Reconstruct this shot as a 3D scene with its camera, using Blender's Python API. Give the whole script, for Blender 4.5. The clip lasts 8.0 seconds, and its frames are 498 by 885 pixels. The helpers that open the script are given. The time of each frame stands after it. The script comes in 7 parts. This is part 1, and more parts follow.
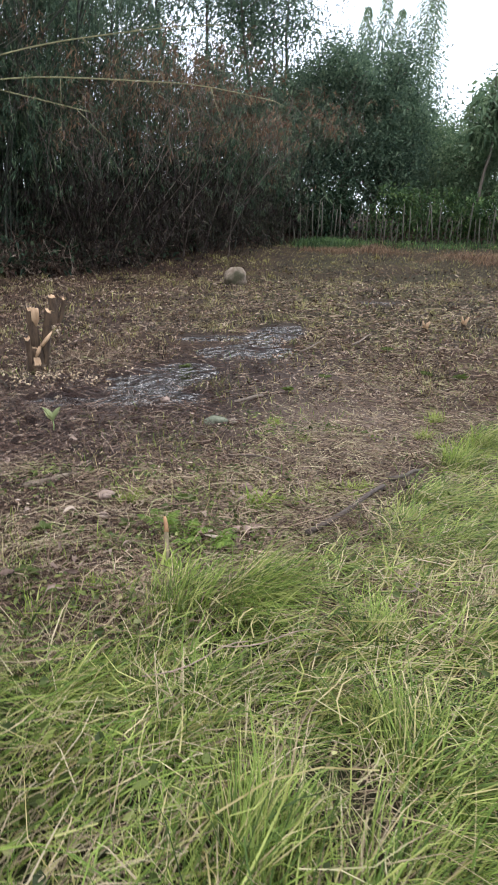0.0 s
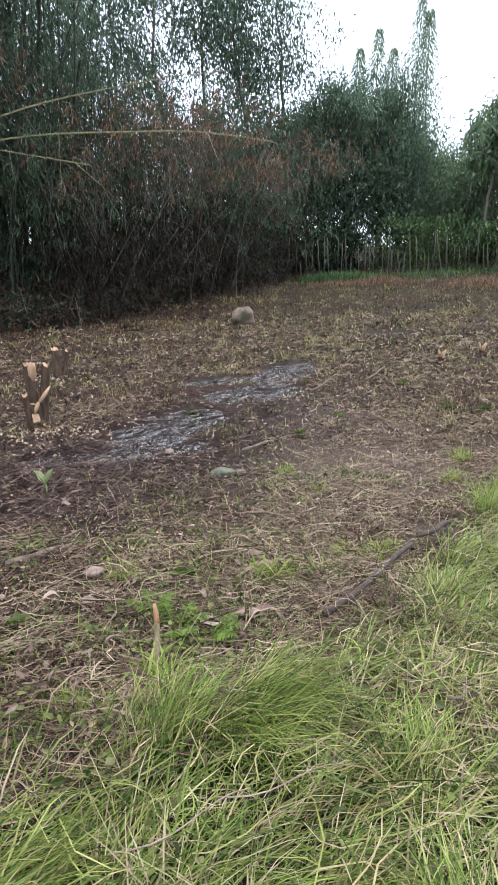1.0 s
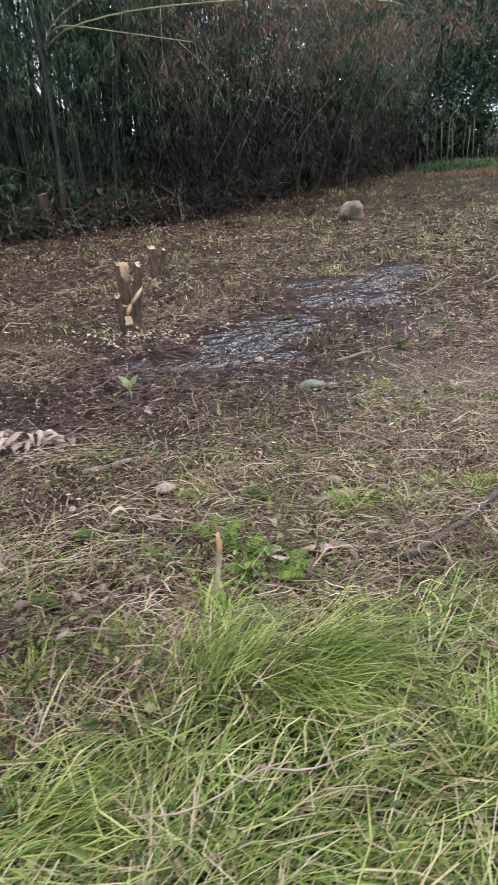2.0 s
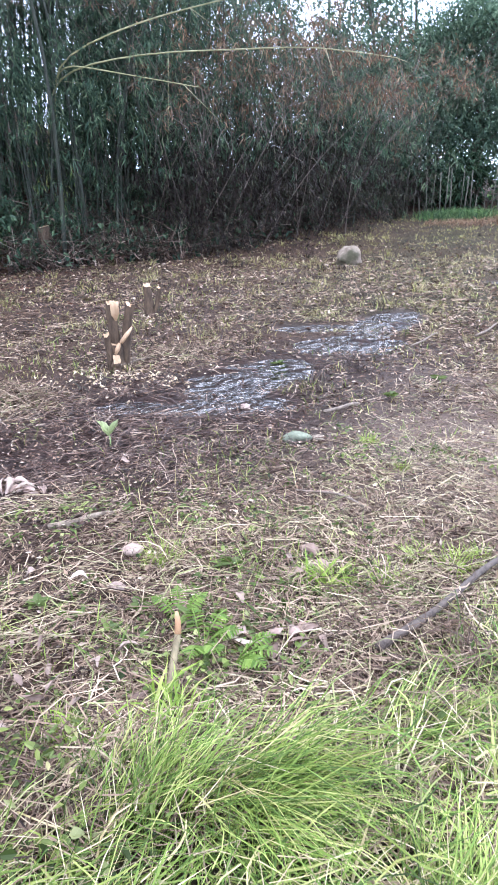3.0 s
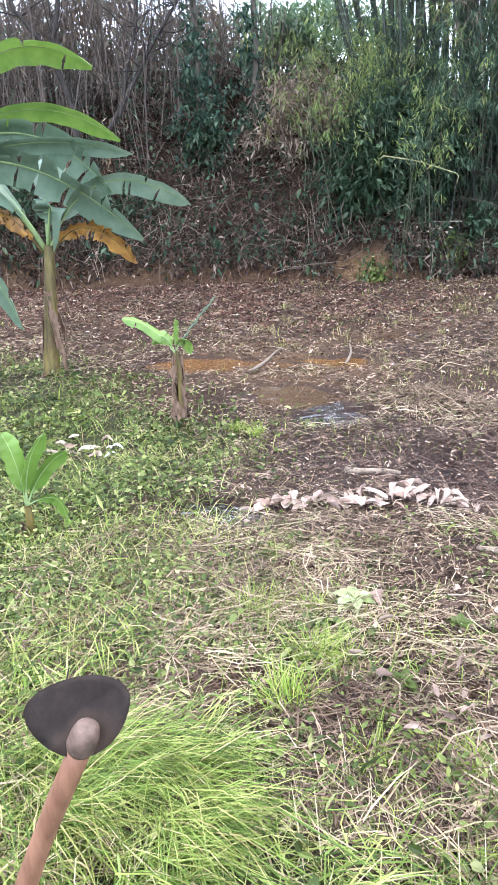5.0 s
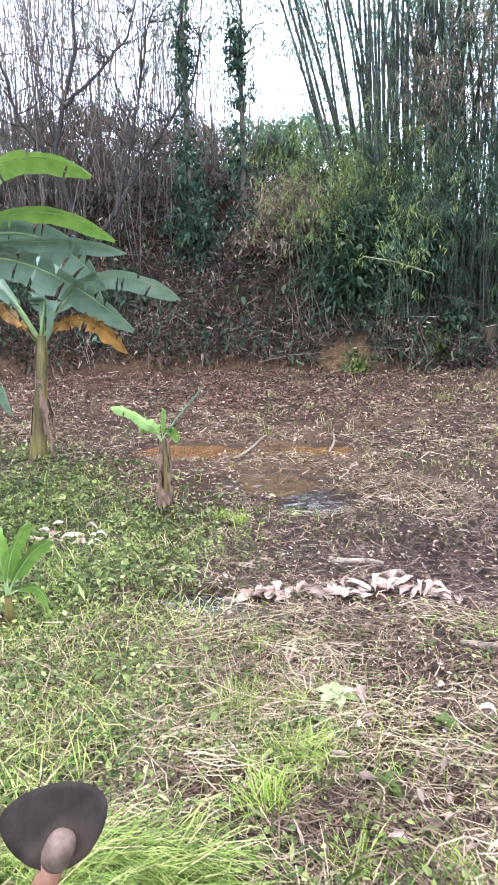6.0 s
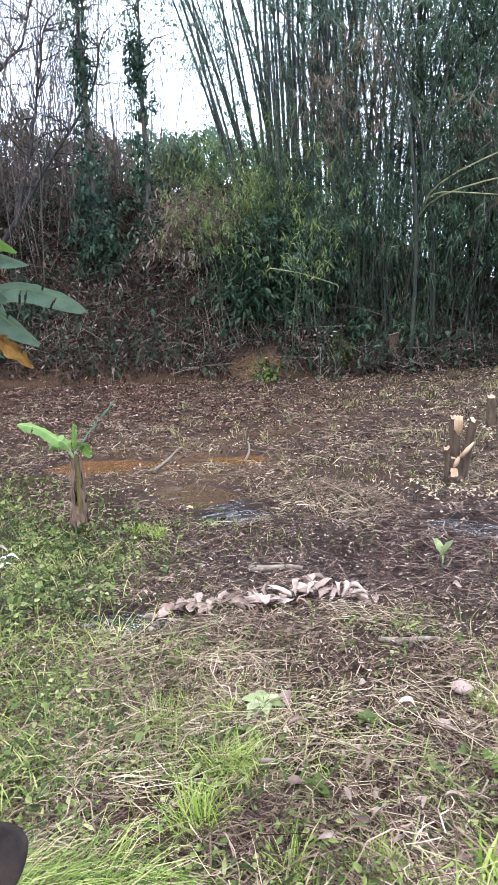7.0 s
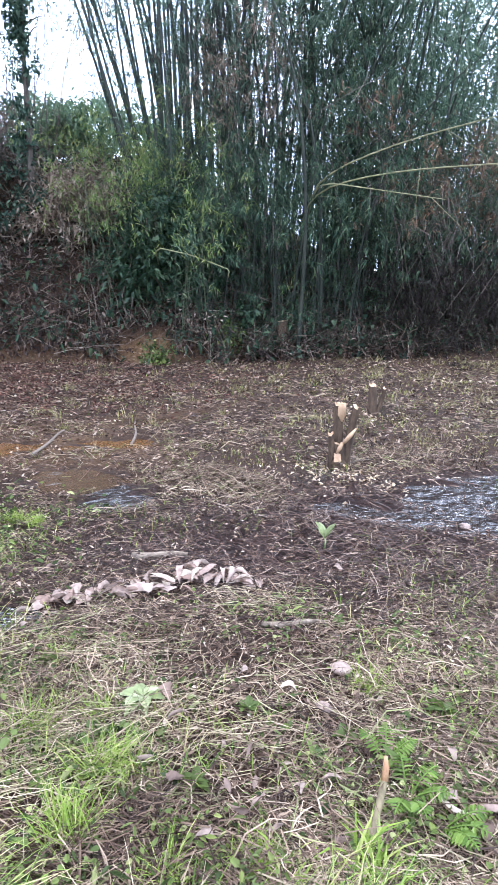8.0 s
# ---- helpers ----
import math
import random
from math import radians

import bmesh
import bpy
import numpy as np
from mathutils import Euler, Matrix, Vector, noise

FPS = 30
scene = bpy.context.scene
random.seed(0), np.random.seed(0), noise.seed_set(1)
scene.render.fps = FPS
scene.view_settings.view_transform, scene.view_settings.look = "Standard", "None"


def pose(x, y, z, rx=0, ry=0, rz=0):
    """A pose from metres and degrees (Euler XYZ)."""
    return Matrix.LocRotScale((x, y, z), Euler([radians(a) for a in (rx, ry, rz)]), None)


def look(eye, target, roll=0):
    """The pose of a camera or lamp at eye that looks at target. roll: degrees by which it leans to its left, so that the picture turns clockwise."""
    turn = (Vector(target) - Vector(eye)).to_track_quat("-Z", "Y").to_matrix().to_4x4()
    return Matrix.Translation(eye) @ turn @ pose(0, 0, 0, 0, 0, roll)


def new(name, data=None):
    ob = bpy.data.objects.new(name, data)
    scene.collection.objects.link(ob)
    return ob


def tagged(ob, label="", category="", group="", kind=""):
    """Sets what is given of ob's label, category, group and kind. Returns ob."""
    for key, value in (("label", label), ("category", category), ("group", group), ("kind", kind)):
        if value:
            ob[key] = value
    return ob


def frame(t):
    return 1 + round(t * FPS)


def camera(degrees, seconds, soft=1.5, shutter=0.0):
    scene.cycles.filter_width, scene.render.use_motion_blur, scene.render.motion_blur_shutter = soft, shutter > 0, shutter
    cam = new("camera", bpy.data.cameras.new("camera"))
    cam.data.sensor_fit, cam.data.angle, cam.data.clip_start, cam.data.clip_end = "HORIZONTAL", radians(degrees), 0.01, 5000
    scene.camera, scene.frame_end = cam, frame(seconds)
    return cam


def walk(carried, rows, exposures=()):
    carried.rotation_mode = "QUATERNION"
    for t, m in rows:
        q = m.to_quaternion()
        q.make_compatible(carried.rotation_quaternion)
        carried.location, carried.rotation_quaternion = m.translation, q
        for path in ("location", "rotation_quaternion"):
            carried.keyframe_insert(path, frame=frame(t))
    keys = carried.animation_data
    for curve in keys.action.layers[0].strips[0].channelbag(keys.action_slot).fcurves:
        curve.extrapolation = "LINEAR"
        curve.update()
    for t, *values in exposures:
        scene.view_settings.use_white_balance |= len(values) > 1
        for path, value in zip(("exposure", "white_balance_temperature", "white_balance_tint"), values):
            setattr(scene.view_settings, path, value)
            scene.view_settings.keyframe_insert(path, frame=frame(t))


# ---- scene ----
cam = camera(43.7, 8.0, soft=0.6, shutter=0.25)
PATH = [
    (0, (0.763, 0.643, 1.584), (0.446, 2.504, 0.925), 1.0),
    (0.2, (0.778, 0.692, 1.596), (0.481, 2.566, 0.964), -2.9),
    (0.3, (0.786, 0.716, 1.602), (0.554, 2.603, 0.98), -4.1),
    (0.4, (0.793, 0.741, 1.608), (0.573, 2.634, 1.001), -5.0),
    (0.5, (0.801, 0.765, 1.614), (0.54, 2.645, 0.984), -5.1),
    (0.7, (0.791, 0.897, 1.591), (0.477, 2.787, 1.017), -3.9),
    (0.8, (0.786, 0.964, 1.58), (0.402, 2.858, 1.065), -2.6),
    (0.9, (0.781, 1.03, 1.568), (0.391, 2.921, 1.048), -2.6),
    (1, (0.776, 1.096, 1.557), (0.391, 2.982, 1.012), -2.9),
    (1.2, (0.781, 1.14, 1.558), (0.371, 2.984, 0.902), -3.3),
    (1.3, (0.783, 1.162, 1.559), (0.341, 2.99, 0.879), -4.0),
    (1.5, (0.788, 1.206, 1.56), (0.333, 3.029, 0.875), -4.2),
    (1.7, (0.794, 1.285, 1.544), (0.247, 3.063, 0.809), -5.5),
    (1.8, (0.797, 1.325, 1.536), (0.177, 3.07, 0.781), -5.6),
    (1.9, (0.8, 1.364, 1.528), (0.09, 3.067, 0.755), -5.6),
    (2, (0.803, 1.404, 1.52), (0.116, 3.096, 0.704), -4.2),
    (2.2, (0.86, 1.492, 1.553), (0.207, 3.195, 0.733), -3.9),
    (3.3, (0.796, 1.611, 1.607), (0.055, 3.338, 0.923), 0.4),
    (3.5, (0.777, 1.56, 1.666), (-0.185, 3.174, 0.979), -0.2),
    (3.7, (0.783, 1.491, 1.718), (-0.453, 2.879, 0.979), -2.7),
    (3.8, (0.785, 1.457, 1.744), (-0.547, 2.739, 0.982), -2.7),
    (4, (0.791, 1.388, 1.796), (-0.697, 2.479, 1.025), -4.1),
    (4.2, (0.778, 1.387, 1.761), (-0.777, 2.386, 0.997), -3.2),
    (5.3, (0.747, 1.458, 1.743), (-0.904, 2.389, 1.104), -2.4),
    (5.5, (0.769, 1.443, 1.759), (-0.863, 2.435, 1.163), -1.2),
    (5.8, (0.789, 1.432, 1.786), (-0.871, 2.436, 1.301), -1.3),
    (6, (0.802, 1.424, 1.804), (-0.874, 2.43, 1.382), -1.8),
    (6.2, (0.796, 1.432, 1.78), (-0.901, 2.421, 1.402), -3.2),
    (6.3, (0.793, 1.435, 1.769), (-0.882, 2.466, 1.405), -2.9),
    (6.4, (0.79, 1.439, 1.757), (-0.838, 2.539, 1.384), -3.0),
    (6.5, (0.787, 1.443, 1.745), (-0.781, 2.625, 1.369), -2.9),
    (6.7, (0.792, 1.437, 1.767), (-0.728, 2.676, 1.375), -3.9),
    (7, (0.799, 1.427, 1.799), (-0.725, 2.659, 1.402), -2.5),
    (7.2, (0.78, 1.448, 1.786), (-0.718, 2.702, 1.356), -0.8),
    (7.4, (0.761, 1.469, 1.773), (-0.678, 2.788, 1.337), -0.6),
    (7.5, (0.752, 1.48, 1.766), (-0.645, 2.847, 1.34), -0.1),
    (7.7, (0.75, 1.493, 1.768), (-0.582, 2.92, 1.333), 0.1),
    (8, (0.748, 1.513, 1.771), (-0.523, 2.99, 1.32), 0.3),
]
EXPOSURES = [(0, 0.05, 6450, 11.5), (0.5, 0.15, 6300, 13), (1.0, 0.12, 6250, 14), (1.5, 0.18, 6200, 15.5), (2.2, 0.2, 6200, 14.5), (3.3, 1.32, 5400, 16), (4.2, 1.27, 5850, 12.5), (5.5, 1.33, 5850, 13), (6.5, 1.28, 5900, 13.5), (7.0, 0.9, 5850, 13), (8, 0.94, 5500, 14.5)]
walk(cam, [(t, look(eye, target, roll)) for t, eye, target, roll in PATH], EXPOSURES)

# ---- world and light: a bright overcast sky ----
world = bpy.data.worlds.new("overcast_sky")
scene.world = world
world.use_nodes = True
wn, wl = world.node_tree.nodes, world.node_tree.links
wn.clear()
sky = wn.new("ShaderNodeTexSky")
sky.sky_type, sky.sun_disc = "NISHITA", False
sky.sun_elevation, sky.sun_rotation = radians(55), radians(200)
sky.air_density, sky.dust_density, sky.ozone_density = 1.0, 6.0, 1.0
cloud = wn.new("ShaderNodeMix")
cloud.data_type = "RGBA"
cloud.inputs["Factor"].default_value = 0.8
cloud.inputs["B"].default_value = (9.2, 9.9, 11.3, 1)
backg = wn.new("ShaderNodeBackground")
backg.inputs["Strength"].default_value = 0.22
wout = wn.new("ShaderNodeOutputWorld")
wl.new(sky.outputs["Color"], cloud.inputs["A"])
wl.new(cloud.outputs["Result"], backg.inputs["Color"])
wl.new(backg.outputs["Background"], wout.inputs["Surface"])
sun_data = bpy.data.lights.new("sun", "SUN")
sun_data.energy, sun_data.angle, sun_data.color = 1.9, radians(25), (1.0, 0.96, 0.9)
sun = new("sun", sun_data)
sun.matrix_world = pose(0, 0, 40, 35, 0, 160)

# ---- materials ----
def material(name, build):
    m = bpy.data.materials.new(name)
    m.use_nodes = True
    n, l = m.node_tree.nodes, m.node_tree.links
    b = n["Principled BSDF"]
    build(n, l, b, n["Material Output"])
    return m


def ramp(n, stops):
    r = n.new("ShaderNodeValToRGB")
    while len(r.color_ramp.elements) < len(stops):
        r.color_ramp.elements.new(0.5)
    for e, (p, c) in zip(r.color_ramp.elements, stops):
        e.position, e.color = p, (*c, 1)
    return r


def noise_tex(n, l, scale, detail=6.0, rough=0.6, coords="Object", stretch=(1, 1, 1)):
    tc, mp, t = n.new("ShaderNodeTexCoord"), n.new("ShaderNodeMapping"), n.new("ShaderNodeTexNoise")
    mp.inputs["Scale"].default_value = stretch
    t.inputs["Scale"].default_value, t.inputs["Detail"].default_value, t.inputs["Roughness"].default_value = scale, detail, rough
    l.new(tc.outputs[coords], mp.inputs["Vector"])
    l.new(mp.outputs["Vector"], t.inputs["Vector"])
    return t


def mixed(n, l, fac, a, b, blend="MIX"):
    m = n.new("ShaderNodeMix")
    m.data_type, m.blend_type = "RGBA", blend
    for key, v in (("Factor", fac), ("A", a), ("B", b)):
        if isinstance(v, (int, float)):
            m.inputs[key].default_value = v
        elif isinstance(v, tuple):
            m.inputs[key].default_value = (*v, 1)
        else:
            l.new(v, m.inputs[key])
    return m.outputs["Result"]


def bumped(n, l, b, height, strength=0.4, distance=0.02):
    bp = n.new("ShaderNodeBump")
    bp.inputs["Strength"].default_value, bp.inputs["Distance"].default_value = strength, distance
    l.new(height, bp.inputs["Height"])
    l.new(bp.outputs["Normal"], b.inputs["Normal"])


def leafy(name, stops, rough=0.5, glow=0.3, patch=0.6, patch_scale=0.5, dark=(0.5, 0.5, 0.5), single=False):
    """Leaves: the colour of each from a ramp, patches of tone over the whole, light through the blade."""
    def build(n, l, b, out):
        r = ramp(n, stops)
        if single:
            l.new(n.new("ShaderNodeObjectInfo").outputs["Random"], r.inputs["Fac"])
        else:
            l.new(n.new("ShaderNodeNewGeometry").outputs["Random Per Island"], r.inputs["Fac"])
        t = noise_tex(n, l, patch_scale, 3)
        rr = ramp(n, [(0.35, dark), (0.65, (1.15, 1.15, 1.1))])
        l.new(t.outputs["Fac"], rr.inputs["Fac"])
        c = mixed(n, l, patch, r.outputs["Color"], rr.outputs["Color"], "MULTIPLY")
        l.new(c, b.inputs["Base Color"])
        b.inputs["Roughness"].default_value, b.inputs["Specular IOR Level"].default_value = rough, 0.24
        if glow:
            tr, ms = n.new("ShaderNodeBsdfTranslucent"), n.new("ShaderNodeMixShader")
            ms.inputs[0].default_value = glow
            l.new(c, tr.inputs["Color"])
            l.new(b.outputs[0], ms.inputs[1])
            l.new(tr.outputs[0], ms.inputs[2])
            l.new(ms.outputs[0], out.inputs["Surface"])
    return material(name, build)


def grained(name, a, c, scale=8.0, stretch=(1, 1, 1), rough=0.8, bump=0.5, spots=None, metal=0.0, distance=0.01, shine=0.5):
    def build(n, l, b, out):
        t = noise_tex(n, l, scale, 8, 0.65, stretch=stretch)
        r = ramp(n, [(0.3, a), (0.7, c)])
        l.new(t.outputs["Fac"], r.inputs["Fac"])
        col = r.outputs["Color"]
        t2 = noise_tex(n, l, scale * 0.22, 4)
        if spots:
            r2 = ramp(n, [(0.5, (0, 0, 0)), (0.62, (1, 1, 1))])
            l.new(t2.outputs["Fac"], r2.inputs["Fac"])
            col = mixed(n, l, r2.outputs["Color"], col, spots)
        l.new(col, b.inputs["Base Color"])
        b.inputs["Roughness"].default_value, b.inputs["Metallic"].default_value, b.inputs["Specular IOR Level"].default_value = rough, metal, shine
        bumped(n, l, b, t.outputs["Fac"], bump, distance)
    return material(name, build)


def ground_material(n, l, b, out):
    """Soil: wet mud, green cover, orange clay and dry litter, mixed by the ground's own zones."""
    zone = n.new("ShaderNodeVertexColor")
    zone.layer_name = "zone"
    sep = n.new("ShaderNodeSeparateColor")
    l.new(zone.outputs["Color"], sep.inputs["Color"])
    fine, mid, big = noise_tex(n, l, 60, 8, 0.7), noise_tex(n, l, 9, 6), noise_tex(n, l, 1.3, 5)
    soil = ramp(n, [(0.3, (0.013, 0.0075, 0.005)), (0.5, (0.05, 0.029, 0.019)), (0.68, (0.16, 0.102, 0.064))])
    l.new(fine.outputs["Fac"], soil.inputs["Fac"])
    damp = ramp(n, [(0.35, (0.45, 0.42, 0.42)), (0.65, (1.25, 1.2, 1.1))])
    l.new(big.outputs["Fac"], damp.inputs["Fac"])
    col = mixed(n, l, 0.8, soil.outputs["Color"], damp.outputs["Color"], "MULTIPLY")
    green = ramp(n, [(0.35, (0.012, 0.013, 0.006)), (0.6, (0.042, 0.042, 0.018)), (0.75, (0.12, 0.1, 0.05))])
    l.new(fine.outputs["Fac"], green.inputs["Fac"])
    col = mixed(n, l, sep.outputs["Green"], col, green.outputs["Color"])
    clay = ramp(n, [(0.3, (0.1, 0.056, 0.026)), (0.7, (0.27, 0.165, 0.082))])
    l.new(mid.outputs["Fac"], clay.inputs["Fac"])
    col = mixed(n, l, sep.outputs["Blue"], col, clay.outputs["Color"])
    mud = ramp(n, [(0.3, (0.009, 0.0045, 0.004)), (0.7, (0.042, 0.022, 0.017))])
    l.new(mid.outputs["Fac"], mud.inputs["Fac"])
    col = mixed(n, l, sep.outputs["Red"], col, mud.outputs["Color"])
    trodden = ramp(n, [(0.3, (0.05, 0.036, 0.028)), (0.5, (0.15, 0.11, 0.088)), (0.7, (0.3, 0.235, 0.19))])
    l.new(fine.outputs["Fac"], trodden.inputs["Fac"])
    col = mixed(n, l, zone.outputs["Alpha"], col, trodden.outputs["Color"])
    l.new(col, b.inputs["Base Color"])
    rg = n.new("ShaderNodeMapRange")
    rg.inputs["To Min"].default_value, rg.inputs["To Max"].default_value = 0.95, 0.3
    l.new(sep.outputs["Red"], rg.inputs["Value"])
    l.new(rg.outputs["Result"], b.inputs["Roughness"])
    b.inputs["Specular IOR Level"].default_value = 0.2
    both = n.new("ShaderNodeMath")
    both.operation = "MULTIPLY_ADD"
    both.inputs[1].default_value = 2.2
    l.new(mid.outputs["Fac"], both.inputs[0])
    l.new(fine.outputs["Fac"], both.inputs[2])
    bumped(n, l, b, both.outputs[0], 0.9, 0.035)


def water_material(tint, ripple):
    def build(n, l, b, out):
        b.inputs["Base Color"].default_value = (*tint, 1)
        b.inputs["Roughness"].default_value = 0.03
        b.inputs["IOR"].default_value, b.inputs["Specular IOR Level"].default_value = 1.6, 0.9
        t = noise_tex(n, l, 5.5, 4, 0.5)
        bumped(n, l, b, t.outputs["Fac"], 1.0, ripple)
    return build


M_GROUND = material("soil", ground_material)
M_WATER = material("muddy_water", water_material((0.02, 0.016, 0.014), 0.22))
M_ORANGE = material("rusty_water", water_material((0.13, 0.066, 0.026), 0.02))
M_BROWN = material("murky_water", water_material((0.075, 0.047, 0.028), 0.015))
M_STILL = material("still_water", water_material((0.02, 0.017, 0.015), 0.3))
M_GRASS = leafy("grass_blade", [(0.0, (0.04, 0.075, 0.012)), (0.25, (0.115, 0.19, 0.035)), (0.55, (0.245, 0.335, 0.07)), (0.8, (0.42, 0.47, 0.15)), (0.92, (0.54, 0.47, 0.24)), (1.0, (0.62, 0.52, 0.33))], 0.5, 0.3, 0.9, 4.5, (0.45, 0.41, 0.27))
M_DRYGRASS = leafy("dry_grass", [(0.0, (0.15, 0.11, 0.07)), (0.45, (0.38, 0.3, 0.18)), (0.8, (0.6, 0.51, 0.34)), (1.0, (0.3, 0.32, 0.12))], 0.6, 0.15, 0.5, 1.2)
M_STRAW = leafy("straw_litter", [(0.0, (0.03, 0.018, 0.013)), (0.35, (0.12, 0.077, 0.053)), (0.65, (0.3, 0.215, 0.148)), (0.87, (0.55, 0.44, 0.325)), (0.93, (0.14, 0.16, 0.055)), (1.0, (0.3, 0.31, 0.14))], 0.65, 0.0, 0.85, 0.9, (0.36, 0.3, 0.27))
M_LITTER = leafy("leaf_litter", [(0.0, (0.022, 0.012, 0.009)), (0.5, (0.115, 0.068, 0.047)), (0.82, (0.31, 0.215, 0.15)), (1.0, (0.58, 0.48, 0.37))], 0.6, 0.05, 0.7, 0.8, (0.45, 0.41, 0.38))
M_REDLITTER = leafy("red_leaf_litter", [(0.0, (0.02, 0.008, 0.006)), (0.5, (0.115, 0.046, 0.032)), (0.82, (0.26, 0.145, 0.1)), (1.0, (0.42, 0.3, 0.22))], 0.6, 0.05, 0.8, 1.2, (0.35, 0.3, 0.3))
M_WEED = leafy("weed_leaf", [(0.0, (0.035, 0.052, 0.014)), (0.5, (0.105, 0.145, 0.036)), (0.85, (0.23, 0.275, 0.078)), (1.0, (0.44, 0.43, 0.2))], 0.5, 0.3, 0.9, 1.6, (0.32, 0.36, 0.32))
# bamboo green, greyed a little towards blue to hold some of the haze
M_BAMBOO_LEAF = leafy("bamboo_leaf", [(0.0, (0.034, 0.066, 0.044)), (0.55, (0.08, 0.135, 0.082)), (0.9, (0.145, 0.205, 0.115)), (1.0, (0.24, 0.29, 0.16))], 0.55, 0.3, 0.75, 0.35, (0.4, 0.44, 0.45))
M_BAMBOO_BRIGHT = leafy("bamboo_leaf_light", [(0.0, (0.11, 0.17, 0.05)), (0.6, (0.22, 0.3, 0.09)), (1.0, (0.42, 0.43, 0.16))], 0.45, 0.4, 0.6, 0.5)
M_BAMBOO_DEAD = leafy("bamboo_leaf_dead", [(0.0, (0.07, 0.04, 0.028)), (0.6, (0.205, 0.125, 0.078)), (1.0, (0.42, 0.29, 0.18))], 0.6, 0.3, 0.7, 0.4)
# bamboo green paled towards blue, so that the leaf colour carries the haze
M_BAMBOO_HAZY = leafy("bamboo_leaf_hazed", [(0.0, (0.09, 0.145, 0.105)), (0.6, (0.175, 0.255, 0.18)), (1.0, (0.33, 0.4, 0.29))], 0.5, 0.5, 0.5, 0.35)
# dry tan leaf, paled somewhat for the haze on the hillside
M_DRYPALE = leafy("dry_pale_leaf", [(0.0, (0.13, 0.095, 0.072)), (0.6, (0.27, 0.2, 0.15)), (1.0, (0.46, 0.38, 0.29))], 0.6, 0.25, 0.6, 0.5)
# leaf colour lightened for distance haze; strong patches paint lit lumps and dark recesses
M_TREE_LEAF = leafy("tree_leaf_hazed", [(0.0, (0.065, 0.11, 0.075)), (0.6, (0.14, 0.215, 0.14)), (1.0, (0.26, 0.345, 0.22))], 0.5, 0.45, 0.85, 0.55, (0.45, 0.5, 0.53))
# pale green of its own, lightened further for the haze over the far trees
M_TREE_PALE = leafy("tree_leaf_pale", [(0.0, (0.11, 0.185, 0.11)), (0.6, (0.2, 0.3, 0.17)), (1.0, (0.33, 0.42, 0.25))], 0.5, 0.45, 0.5, 0.3)
M_SHRUB = leafy("shrub_leaf", [(0.0, (0.04, 0.085, 0.035)), (0.6, (0.1, 0.18, 0.07)), (1.0, (0.24, 0.34, 0.12))], 0.5, 0.35, 0.9, 0.9, (0.4, 0.45, 0.45))
M_BUSH = leafy("bush_leaf", [(0.0, (0.022, 0.048, 0.028)), (0.7, (0.052, 0.094, 0.05)), (1.0, (0.12, 0.17, 0.09))], 0.35, 0.25, 0.6, 0.6)
M_BRUSH = leafy("bank_brush", [(0.0, (0.025, 0.018, 0.015)), (0.6, (0.1, 0.072, 0.055)), (0.9, (0.26, 0.2, 0.155)), (1.0, (0.42, 0.35, 0.28))], 0.65, 0.0, 0.7, 0.9)
# maroon-brown leaf, its colour darkened further for shade low in the mound
M_VINE = leafy("vine_leaf_with_shade", [(0.0, (0.013, 0.009, 0.008)), (0.6, (0.034, 0.022, 0.019)), (0.9, (0.04, 0.05, 0.028)), (1.0, (0.11, 0.078, 0.06))], 0.6, 0.1, 0.7, 0.5)
# brown-green leaf coloured nearly black to stand in for shade behind the mound
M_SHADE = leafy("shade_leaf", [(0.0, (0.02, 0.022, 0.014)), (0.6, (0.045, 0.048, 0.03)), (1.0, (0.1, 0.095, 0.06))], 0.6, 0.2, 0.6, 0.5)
M_BANKLEAF = leafy("bank_leaf", [(0.0, (0.014, 0.008, 0.006)), (0.55, (0.062, 0.036, 0.026)), (0.88, (0.18, 0.12, 0.09)), (1.0, (0.42, 0.34, 0.27))], 0.6, 0.05, 0.7, 0.8, (0.4, 0.36, 0.34))
M_STRAW_WET = leafy("wet_straw", [(0.0, (0.014, 0.008, 0.007)), (0.5, (0.06, 0.034, 0.026)), (0.85, (0.17, 0.108, 0.08)), (1.0, (0.42, 0.32, 0.25))], 0.45, 0.0, 0.6, 1.5)
M_DEADLEAF = leafy("dead_leaf", [(0.0, (0.2, 0.125, 0.1)), (0.5, (0.38, 0.27, 0.225)), (1.0, (0.56, 0.45, 0.38))], 0.7, 0.1, 0.7, 14.0)
M_PILELEAF = leafy("withered_leaf", [(0.0, (0.24, 0.16, 0.125)), (0.35, (0.34, 0.245, 0.2)), (0.75, (0.46, 0.36, 0.3)), (1.0, (0.58, 0.49, 0.38))], 0.75, 0.2, 0.6, 24.0, single=True)
M_GREYLEAF = leafy("grey_dead_leaf", [(0.0, (0.15, 0.1, 0.078)), (0.5, (0.27, 0.195, 0.155)), (1.0, (0.41, 0.32, 0.26))], 0.75, 0.15, 0.6, 24.0, single=True)
M_CHIP = leafy("wood_chip", [(0.0, (0.4, 0.3, 0.18)), (1.0, (0.72, 0.6, 0.42))], 0.7, 0.0, 0.2)
M_CULM = grained("bamboo_culm", (0.045, 0.06, 0.03), (0.13, 0.14, 0.075), 5, (1, 1, 0.3), 0.5, 0.2)
# darkened copy of the culm colour: shade within the clumps is painted in
M_CULM_SHADED = grained("bamboo_culm_shaded", (0.02, 0.026, 0.02), (0.06, 0.065, 0.045), 5, (1, 1, 0.3), 0.6, 0.2)
